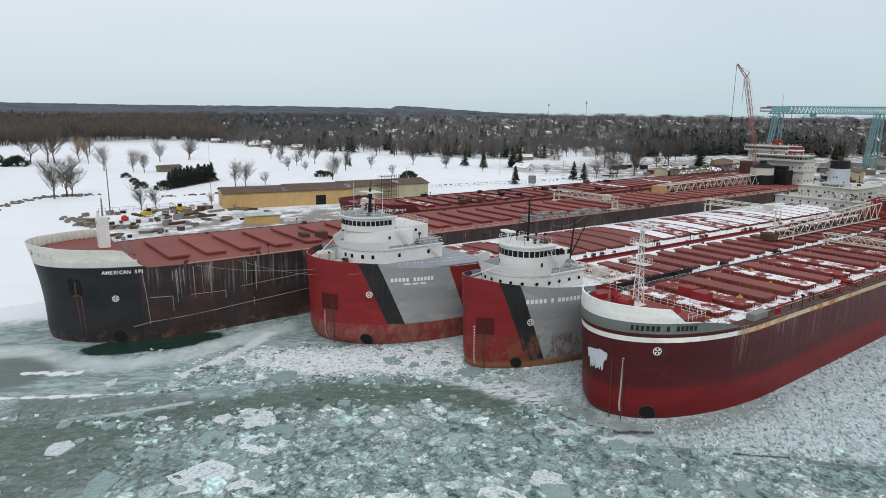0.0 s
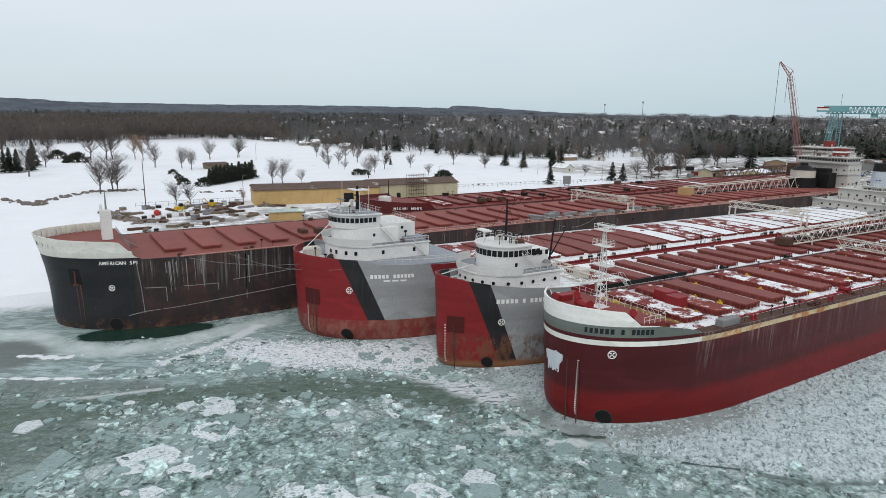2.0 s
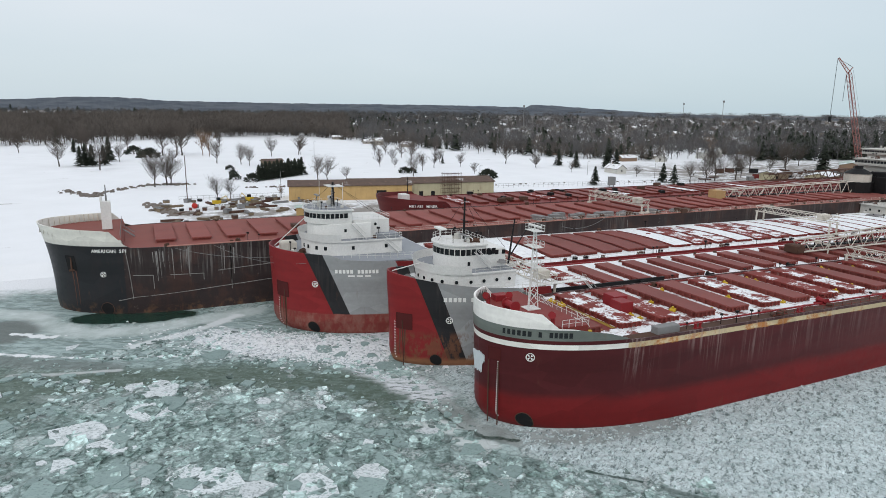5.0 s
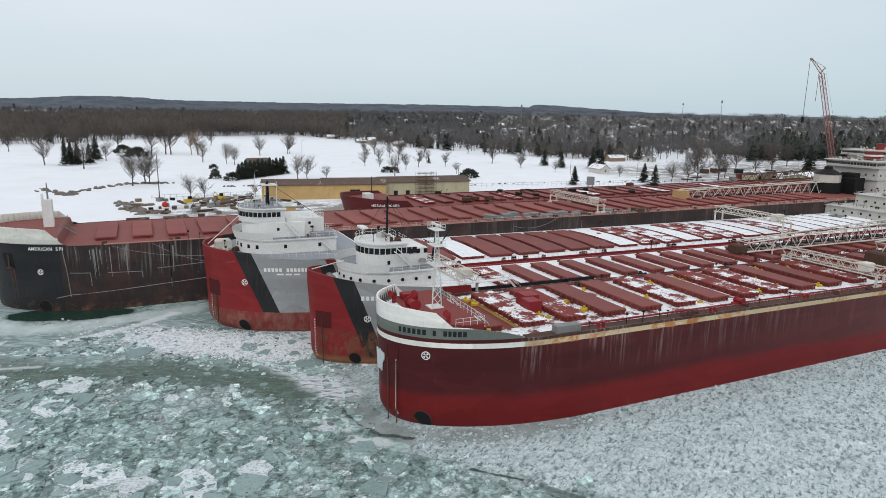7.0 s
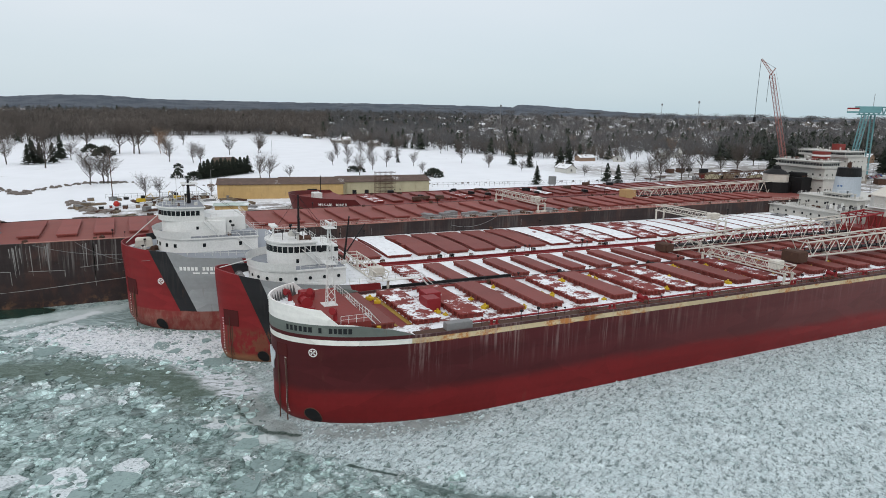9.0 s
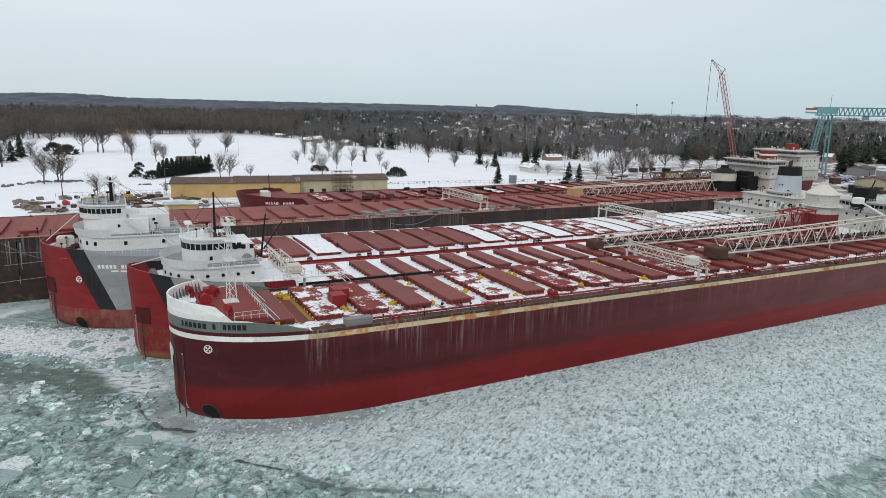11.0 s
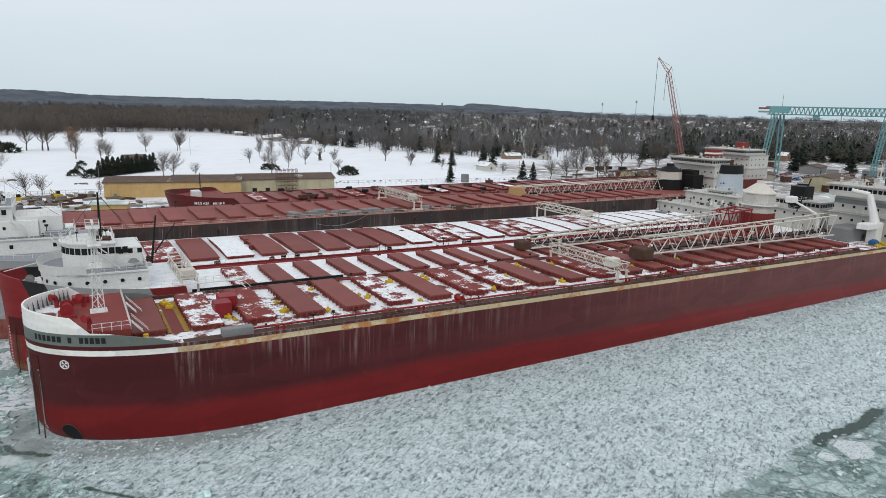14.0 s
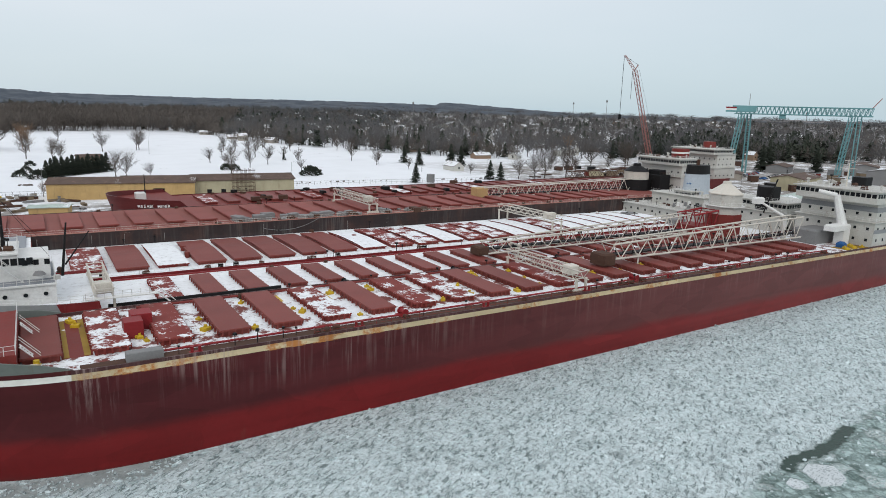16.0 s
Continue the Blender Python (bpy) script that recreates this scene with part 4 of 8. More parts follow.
# ---- woods, trees and hedges ----
def bark(name, col):
    n = Nodes(name, 0.9)
    c = n.hsv(col, n.math("ADD", n.math("MULTIPLY_ADD", n.noise(1.2, 4), 0.6, 0.5), n.math("MULTIPLY", n.rand(), 0.4)))
    return n.out(c)


def woods(name, a, b, c=None):
    """Tree crowns in many tones: each crown piece differs, and whole stands differ."""
    n = Nodes(name, 0.9)
    f = n.math("ADD", n.math("MULTIPLY", n.island(), 0.3), n.math("ADD", n.math("MULTIPLY", n.noise(0.009, 3, world=True), 0.35), n.math("MULTIPLY", n.noise(0.06, 2, world=True), 0.45)))
    return n.out(n.mix(n.step(f, 0.2, 0.9), a, b))


MAT_BARK = bark("bare_bark", (0.095, 0.08, 0.07))
MAT_BARK_TAN = bark("tan_twigs", (0.20, 0.13, 0.085))
MAT_WOODS = woods("bare_woods", (0.052, 0.047, 0.043), (0.175, 0.15, 0.132))
# distance haze is mixed into these two colours: paler and bluer than near woods
MAT_WOODS_HAZED = woods("far_bare_woods", (0.085, 0.086, 0.09), (0.14, 0.134, 0.132))
MAT_PINE_HAZED = woods("far_conifer_woods", (0.072, 0.084, 0.090), (0.098, 0.104, 0.104))
MAT_PINE = woods("dark_conifer_needles", (0.018, 0.026, 0.02), (0.055, 0.062, 0.045))
MAT_ROCK = bark("shore_rock", (0.16, 0.14, 0.125))


def limb(p, d, length, r, level, rng, trunk, twigs):
    """A bending limb that forks along its way; thin ones end in fine twigs."""
    steps = (5, 4, 3, 2)[level]
    for i in range(steps):
        q = p + d * (length / steps)
        r2 = r * (0.84 if level == 0 else 0.76)
        (trunk if level < 1 else twigs).tube(p, q, r, r2, (6, 4, 3, 3)[level])
        p, r = q, r2
        d = (d + Vector((rng.uniform(-0.2, 0.2), rng.uniform(-0.2, 0.2), rng.uniform(-0.02, 0.14)))).normalized()
        if level == 0 and i == 0:
            continue
        for _ in range((3, 3, 4, 0)[level]):
            a = rng.uniform(0, 6.283)
            side = Vector((math.cos(a), math.sin(a), rng.uniform(0.35, 1.15)))
            way = (d * rng.uniform(0.3, 0.9) + side).normalized()
            if level < 2:
                limb(p, way, length * rng.uniform(0.40, 0.72), r * 0.62, level + 1, rng, trunk, twigs)
            else:
                w = way.cross(d).normalized() * max(r * 0.6, 0.022)
                e = p + way * length * rng.uniform(0.5, 0.9)
                twigs.add([p - w, p + w, e], [(0, 1, 2)])
    if level < 2:
        limb(p, d, length * 0.55, r, level + 1, rng, trunk, twigs)


def bare_tree(seed, h, label, mat):
    rng = random.Random(seed)
    t, trunk, twigs = thing("bare_tree", label, "tree"), Geo(), Geo()
    limb(Vector((0, 0, -0.3)), Vector((0, 0, 1)), h * 0.62, h * 0.021, 0, rng, trunk, twigs)
    k = h / max(v[2] for v in trunk.v + twigs.v)
    for g in (trunk, twigs):
        g.v = [(x * k, y * k, z * k) for x, y, z in g.v]
    part("trunk", trunk, mat, t)
    part("crown", twigs, mat, t)
    return t


def conifer(seed, h, label):
    rng = random.Random(seed)
    t = thing("conifer", label, "tree")
    part("trunk", Geo().tube((0, 0, -0.3), (0, 0, h * 0.9), h * 0.02, h * 0.004, 6), MAT_BARK, t)
    g = Geo()
    for i in range(26):
        z = h * (0.1 + 0.88 * i / 26)
        r = h * 0.24 * (1 - i / 27) ** 0.85 + 0.15
        for j in range(9):
            a = rng.uniform(0, 6.283)
            rr, w, drop = r * rng.uniform(0.7, 1.15), 0.22 * r + 0.18, h * 0.05
            c, s = math.cos(a), math.sin(a)
            g.add([(0, 0, z + h * 0.02), (rr * c * 0.7 - s * w, rr * s * 0.7 + c * w, z - drop * 0.5), (rr * c, rr * s, z - drop), (rr * c * 0.7 + s * w, rr * s * 0.7 - c * w, z - drop * 0.6)], [(0, 1, 2), (0, 2, 3)])
    part("crown", g, MAT_PINE, t)
    return t


def bush(seed, mat, label):
    rng = random.Random(seed)
    t, g = thing("bush", label, "bush"), Geo()
    for _ in range(260):
        a, b = rng.uniform(0, 6.283), rng.uniform(0, 1.5)
        d = Vector((math.cos(a) * math.cos(b), math.sin(a) * math.cos(b), math.sin(b) * 0.9))
        p = d * rng.uniform(0.3, 0.5)
        s = Vector((rng.gauss(0, 1), rng.gauss(0, 1), rng.gauss(0, 1))).normalized() * 0.07
        g.add([p - s, p + d * 0.16, p + s], [(0, 1, 2)])
    part("crown", g, mat, t)
    part("trunk", Geo().tube((0, 0, -0.1), (0, 0, 0.4), 0.05, 0.02, 5), MAT_BARK, t)
    return t


PLACED = set()


def put_all(proto, places, base_h, seed, z=2.2, spread=1.0):
    """A model not yet placed takes a place itself, the others take copies."""
    rng = random.Random(seed)
    for i, (x, y, h) in enumerate(places):
        src = proto[i % len(proto)]
        k = h / base_h
        m = Matrix.Translation((x, y, ridge(x, y) - 0.1 if y > 262 else z)) @ Matrix.Rotation(rng.uniform(0, 6.28), 4, "Z")
        if src.name not in PLACED:
            ob = src
            PLACED.add(src.name)
            ob.matrix_basis = m @ Matrix.Diagonal((k * spread, k * spread, k, 1))
        else:
            ob = copy_thing(src, m)
            ob.matrix_basis = m @ Matrix.Diagonal((k * spread, k * spread, k, 1))


GREY_TREES = [bare_tree(s, 18, "bare grey deciduous tree standing in the snow", MAT_BARK) for s in (3, 8, 14, 21)]
TAN_TREES = [bare_tree(s, 18, "bare tree with tan-brown twigs on snow", MAT_BARK_TAN) for s in (5, 11)]
put_all(GREY_TREES, [(-17, 489, 23), (9, 450, 23), (38, 346, 23), (44, 352, 22), (46, 351, 18), (84, 486, 20), (62, 287, 12.8), (68, 288, 10.2), (135, 547, 19), (99, 471, 17),
                     (103, 459, 17.6), (161, 560, 18.6), (19, 520, 17), (66, 576, 32), (51, 581, 31), (62, 578, 33), (-39, 760, 30), (-16, 696, 28), (-60, 640, 24), (-8, 640, 24),
                     (24, 660, 25), (110, 700, 22), (-90, 700, 26)], 18, 1, spread=1.3)
put_all(GREY_TREES, [(164, 567, 19.8), (124, 349, 16.5), (129, 347, 17.2), (141, 349, 8.7), (213, 464, 13.5), (185, 353, 15.8), (205, 385, 15.4), (223, 406, 14.7), (245, 408, 12.5),
                     (227, 352, 8.8), (293, 424, 20.3), (293, 381, 11.7), (330, 539, 16.6), (338, 520, 16.3), (230, 554, 16.9), (190, 428, 11.6), (197, 416, 8.1), (239, 551, 16),
                     (240, 513, 17), (236, 480, 18), (262, 545, 16), (285, 540, 17), (215, 500, 12), (250, 455, 11)], 18, 2, spread=1.25)
put_all(GREY_TREES, [(298, 389, 11), (339, 279, 15), (348, 275, 19), (359, 278, 23.4), (375, 276, 24), (444, 306, 14),
         (402, 460, 16), (438, 412, 15.6), (442, 322, 21), (468, 312, 24), (301, 349, 10), (325, 311, 8.6), (410, 330, 18), (490, 330, 22), (396, 290, 17), (520, 340, 20)], 18, 3, spread=1.25)
put_all(TAN_TREES, [(82, 571, 25), (86, 557, 23), (470, 520, 20), (520, 430, 22), (90, 285, 7)], 18, 4)
PINES = [conifer(s, 15, "dark green conifer standing in the snow") for s in (2, 9, 17)]
put_all(PINES, [(-4, 484, 14.8), (-1, 488, 16.7), (3, 486, 15.7), (10, 493, 15.1), (-18, 632, 12.4), (323, 396, 13.4), (324, 375, 12.9), (346, 367, 16.6), (356, 369, 15.1), (267, 280, 11.4),
                (318, 280, 12.4), (322, 275, 11.7), (246, 441, 6.2), (12, 528, 18.9), (481, 292, 21.7), (560, 260, 22), (585, 270, 24), (600, 240, 20)], 15, 5, spread=1.35)
HEDGE = [conifer(s, 9, "dark conifer in a clipped windbreak row") for s in (31, 32)]
put_all(HEDGE, [(93 + i * 1.72 + (i % 3) * 0.5, 361 + i * 1.45, 9.5 + (i * 7 % 5) * 0.5) for i in range(18)], 9, 6, spread=1.5)
BUSHES = [bush(1, MAT_PINE, "dark evergreen bush on snow"), bush(2, MAT_PINE, "dark spreading evergreen shrub on snow")]
put_all(BUSHES, [(29, 603, 9), (41, 558, 10), (37, 560, 8), (86, 430, 4), (81, 369, 4.5), (188, 375, 5), (192, 373, 4.5), (224, 330, 7), (228, 333, 6), (89, 357, 6), (84, 400, 3.5), (82, 385, 3)], 0.65, 7)


def edge_of_field(az):
    return lerp_list([(-40, 760), (-7, 770), (-3, 797), (1, 858), (5, 923), (9.4, 971), (14, 954), (18.7, 800), (23.5, 700), (31.4, 624), (36, 590), (41, 580), (45, 575), (52, 640), (58, 720), (75, 760), (100, 760)], az)


def stand(name, label, count, seed, az0, az1, d1, make, tpl, mat, size, widen, d0=0):
    """A wood as one mesh: many trees from a few shapes, thinning with distance."""
    rng = np.random.default_rng(seed)
    vs, fs, n0 = [], [], 0
    for i in range(count):
        az = rng.uniform(az0, az1)
        e = max(d0, edge_of_field(az))
        d = e * (d1 / e) ** (rng.uniform() ** 1.25)
        x, y = 30 + d * math.sin(radians(az)), -10 + d * math.cos(radians(az))
        if noise.noise((x / 90, y / 90, seed)) < make:
            continue
        V, F = tpl[i % len(tpl)]
        a, h = rng.uniform(0, 6.283), size * rng.uniform(0.5, 1.25)
        w = h * (1 + widen * (d - 600) / 1500)
        R = np.array([[math.cos(a) * w, -math.sin(a) * w, 0], [math.sin(a) * w, math.cos(a) * w, 0], [0, 0, h]])
        vs.append(V @ R.T + (x, y, ridge(x, y) - 0.3))
        fs.append(F + n0)
        n0 += len(V)
    V, F = np.concatenate(vs), np.concatenate(fs)
    me = bpy.data.meshes.new(name)
    me.vertices.add(len(V))
    me.vertices.foreach_set("co", V.astype(np.float32).ravel())
    me.loops.add(len(F) * 3)
    me.loops.foreach_set("vertex_index", F.astype(np.int32).ravel())
    me.polygons.add(len(F))
    me.polygons.foreach_set("loop_start", np.arange(0, len(F) * 3, 3, dtype=np.int32))
    me.polygons.foreach_set("loop_total", np.full(len(F), 3, dtype=np.int32))
    me.materials.append(mat)
    me.update(calc_edges=True)
    return tagged(new(name, me), label, "woods", kind="stuff")


def bare_shape(seed, blades=105):
    """A unit-high leafless tree: a stem, forking limbs, and a rounded cloud of fine twigs that thins outwards."""
    rng = np.random.default_rng(seed)
    V, F = [(-0.014, 0, 0), (0.014, 0, 0), (0, 0, 0.7), (0, -0.014, 0), (0, 0.014, 0), (0, 0, 0.7)], [(0, 1, 2), (3, 4, 5)]
    wide, mid = rng.uniform(0.33, 0.46), rng.uniform(0.58, 0.64)
    for k in range(blades):
        d = rng.normal(size=3)
        d /= np.linalg.norm(d)
        f = rng.uniform(0.3, 1.0) ** 0.55
        tip = np.array([d[0] * wide * f, d[1] * wide * f, mid + d[2] * (0.97 - mid) * f])
        way = tip - np.array([0, 0, 0.2])
        way = way / np.linalg.norm(way) + rng.normal(size=3) * 0.45
        b = np.array([0, 0, rng.uniform(0.18, 0.5)]) if k < 11 else tip - way * rng.uniform(0.08, 0.19)
        s = np.cross(tip - b, rng.normal(size=3))
        s = s / np.linalg.norm(s) * rng.uniform(0.006, 0.016)
        n = len(V)
        V += [tuple(b + s * 0.8), tuple(tip), tuple(b - s * 0.8)]
        F += [(n, n + 1, n + 2)]
    return np.array(V), np.array(F)


def pine_shape(seed):
    rng = np.random.default_rng(seed)
    V, F = [], []
    fat = rng.uniform(1.0, 1.7)
    for i in range(9):
        z, r = 0.08 + 0.1 * i, fat * 0.22 * (1 - i / 9.6) ** 0.7
        for _ in range(6):
            a, n = rng.uniform(0, 6.283), len(V)
            rr = r * rng.uniform(0.75, 1.2)
            c, s = math.cos(a), math.sin(a)
            V += [(0, 0, z + 0.13), (rr * c - s * r * 0.5, rr * s + c * r * 0.5, z), (rr * c + s * r * 0.5, rr * s - c * r * 0.5, z)]
            F.append((n, n + 1, n + 2))
    return np.array(V), np.array(F)


BARE, PINE_T = [bare_shape(s) for s in range(7)], [pine_shape(s) for s in range(4)]
stand("bare_woods", "brown leafless woodland beyond the snowy field", 4200, 11, -22, 17, 2200, -0.7, BARE, MAT_WOODS, 25, 0.5)
stand("town_trees", "bare trees scattered among the town's houses", 5600, 12, 15, 82, 2800, -0.08, BARE, MAT_WOODS, 16, 0.7)
stand("far_woods", "distant leafless woodland on low hills, paled for haze", 3200, 13, 10, 84, 4200, -0.3, BARE, MAT_WOODS_HAZED, 21, 1.5)
stand("far_conifer_woods", "conifer forest below the far hills, tinted blue-grey for haze", 5200, 16, -30, 30, 3600, -0.6, PINE_T, MAT_PINE_HAZED, 13, 0.6, 1100)
stand("town_conifers", "dark conifers scattered through the town", 1150, 14, 16, 82, 2800, -0.1, PINE_T, MAT_PINE, 16, 0.9)
stand("yard_conifers", "dark conifers and bare trees behind the shipyard", 420, 18, 51, 66, 1150, -0.5, PINE_T, MAT_PINE, 17, 0.2)
stand("wood_conifers", "dark conifer stands within the bare woods", 420, 15, -22, 18, 3000, 0.05, PINE_T, MAT_PINE, 18, 0.6)


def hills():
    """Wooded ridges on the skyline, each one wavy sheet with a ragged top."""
    # the blue-grey is aerial haze put into the ridges' own colour
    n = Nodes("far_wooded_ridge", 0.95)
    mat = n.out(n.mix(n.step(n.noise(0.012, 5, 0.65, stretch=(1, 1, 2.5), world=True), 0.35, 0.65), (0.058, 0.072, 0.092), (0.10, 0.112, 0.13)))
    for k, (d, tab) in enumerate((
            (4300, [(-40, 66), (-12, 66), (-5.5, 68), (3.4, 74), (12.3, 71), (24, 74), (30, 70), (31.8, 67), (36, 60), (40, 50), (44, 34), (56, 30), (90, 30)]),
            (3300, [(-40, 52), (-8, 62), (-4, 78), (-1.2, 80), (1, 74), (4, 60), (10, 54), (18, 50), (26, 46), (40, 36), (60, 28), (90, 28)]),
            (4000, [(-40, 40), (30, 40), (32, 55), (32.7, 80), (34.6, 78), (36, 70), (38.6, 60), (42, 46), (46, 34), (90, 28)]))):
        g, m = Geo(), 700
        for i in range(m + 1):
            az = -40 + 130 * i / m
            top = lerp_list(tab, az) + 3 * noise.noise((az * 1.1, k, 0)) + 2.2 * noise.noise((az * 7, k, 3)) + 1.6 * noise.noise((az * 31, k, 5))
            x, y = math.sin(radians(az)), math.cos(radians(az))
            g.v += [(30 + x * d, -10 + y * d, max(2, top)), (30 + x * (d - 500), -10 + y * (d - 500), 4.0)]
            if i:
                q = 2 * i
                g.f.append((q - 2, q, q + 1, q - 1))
        solid("backdrop", g, mat, "wooded hills on the skyline, coloured blue-grey for haze", kind="structure")


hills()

# ---- houses ----
def tint(name, cols, rough=0.8):
    n = Nodes(name, rough)
    c = n.mix(n.step(n.rand(), 0.3, 0.7), cols[0], cols[1])
    return n.out(n.hsv(c, n.math("MULTIPLY_ADD", n.noise(0.7, 4), 0.3, 0.85)))


MAT_SIDING = tint("house_siding", ((0.55, 0.54, 0.50), (0.30, 0.27, 0.24)))
MAT_BRICKY = tint("brown_house_siding", ((0.25, 0.17, 0.12), (0.34, 0.31, 0.27)))
MAT_ROOFSNOW = deck_snow("snowy_roof", (0.16, 0.14, 0.13), 0.62, 0.3)


def house(l, w, h, rise, mat, label, far=False):
    t = thing("house", label, "house", group="town houses")
    part("wall", Geo().rings([[(-l / 2, -w / 2, z), (l / 2, -w / 2, z), (l / 2, w / 2, z), (-l / 2, w / 2, z)] for z in (-0.5, h)])
         .add([(-l / 2, -w / 2, h), (-l / 2, w / 2, h), (-l / 2, 0, h + rise), (l / 2, -w / 2, h), (l / 2, w / 2, h), (l / 2, 0, h + rise)], [(0, 2, 1), (3, 4, 5)]), mat, t)
    o, th = 0.5, 0.25
    roof = part("roof", Geo().rings([[(x, -w / 2 - o, h - 0.3), (x, 0, h + rise), (x, w / 2 + o, h - 0.3), (x, w / 2 + o, h - 0.3 + th), (x, 0, h + rise + th), (x, -w / 2 - o, h - 0.3 + th)] for x in (-l / 2 - o, l / 2 + o)]), MAT_ROOFSNOW, t)
    if far:
        return t
    part("chimney", Geo().box(l * 0.2, l * 0.2 + 0.8, -0.4, 0.4, h + rise * 0.5, h + rise + 1.0), MAT_BRICKY, roof)
    win = Geo().box(-0.6, 0.6, -0.06, 0.06, -0.7, 0.7).mesh("window", MAT_GLASS)
    for k in (-0.3, 0.05, 0.32):
        part("window", win, None, t, loc=(l * k, -w / 2, h * 0.58))
    part("window", win, None, t, loc=Matrix.Translation((-l / 2, 0, h * 0.6)) @ Matrix.Rotation(math.pi / 2, 4, "Z"))
    part("door", Geo().box(l * 0.17, l * 0.17 + 1, -w / 2 - 0.06, -w / 2 + 0.05, 0, 2.1), MAT_BLACK, t)
    return t


HOUSES = [house(13, 8, 3.2, 2.6, MAT_SIDING, "pale single-storey house with a snowy gable roof"), house(10, 8, 5.6, 3.2, MAT_SIDING, "two-storey house with a snowy gable roof"),
          house(15, 9, 3.0, 2.2, MAT_BRICKY, "brown low house with a snow-dusted roof"), house(9, 7, 5.2, 3.0, MAT_BRICKY, "brown two-storey house with a snowy roof")]
FAR_HOUSES = [house(15, 11, 3.6, 4.2, MAT_SIDING, "pale distant house under a snow-covered gable roof", True), house(13, 11, 5.4, 4.4, MAT_BRICKY, "brown distant house under a snow-covered roof", True)]


def town():
    rng = random.Random(77)
    spots, used = [], set()
    for _ in range(6000):
        az = rng.uniform(16, 76) if rng.random() < 0.93 else rng.uniform(-8, 16)
        e = edge_of_field(az)
        d = (e - 15) * (2500 / e) ** (rng.random() ** 1.1)
        x, y = 30 + d * math.sin(radians(az)), -10 + d * math.cos(radians(az))
        if x > 330 and y < 300 or any(abs(x - a) < 22 and abs(y - b) < 22 for a, b in spots):
            continue
        spots.append((x, y))
        if len(spots) >= 230:
            break
    spots[0], spots[1] = (329, 337), (466, 566)
    for i, (x, y) in enumerate(spots):
        m = Matrix.Translation((x, y, ridge(x, y))) @ Matrix.Rotation(rng.choice((0, 1.57, 3.14, 0.5, 2.2)) + rng.uniform(-0.2, 0.2), 4, "Z")
        far = i > 1 and math.hypot(x - 30, y + 10) > 1050
        first, kinds = (FAR_HOUSES, (0, 0, 1)) if far else (HOUSES, (0, 0, 1, 2, 2, 3))
        k = rng.choice(kinds)
        if first[k].name in used:
            copy_thing(first[k], m)
        else:
            used.add(first[k].name)
            first[k].matrix_basis = m


town()

# ---- near freighter: foredeck, deck gear, house ----
MAT_PLATE_Y = deck_snow("yellow_worn_plate", (0.30, 0.19, 0.04), 0.40, 0.5)


def ring_rail(ship, pts, z, h, mat, gap=1.2, r=0.035):
    railing(ship, [(x, y, z) for x, y in pts], h, gap, mat, r)


def vent(ship, x, y, z, h, r, mat, turn=0.0):
    """A cowl ventilator: pipe, bend and flared mouth."""
    g, c, s = Geo(), math.cos(turn), math.sin(turn)
    g.tube((x, y, z), (x, y, z + h), r * 0.55, r * 0.55, 10)
    a = (x, y, z + h)
    b = (x + c * r * 0.5, y + s * r * 0.5, z + h + r * 0.7)
    g.tube(a, b, r * 0.55, r * 0.7, 10).tube(b, (b[0] + c * r, b[1] + s * r, b[2] + r * 0.05), r * 0.7, r, 10)
    part("ventilator", g, mat, ship, smooth=True)


def winch(ship, x, y, z, mat, k=1.0):
    g = Geo().box(x - 0.9 * k, x + 0.9 * k, y - 1.3 * k, y + 1.3 * k, z, z + 0.3 * k, 0.05)
    g.tube((x, y - 0.9 * k, z + 0.85 * k), (x, y + 0.9 * k, z + 0.85 * k), 0.45 * k, n=10)
    for d in (-0.95, 0.95):
        g.tube((x, y + d * k - 0.06, z + 0.85 * k), (x, y + d * k + 0.06, z + 0.85 * k), 0.7 * k, n=12)
    part("winch", g, mat, ship)


def bollard(ship, x, y, z, mat):
    g = Geo()
    for d in (-0.45, 0.45):
        g.tube((x + d, y, z), (x + d, y, z + 0.7), 0.2, 0.2, 8).tube((x + d, y, z + 0.7), (x + d, y, z + 0.8), 0.27, 0.27, 8)
    g.box(x - 0.8, x + 0.8, y - 0.3, y + 0.3, z, z + 0.06)
    part("bollard", g, mat, ship)


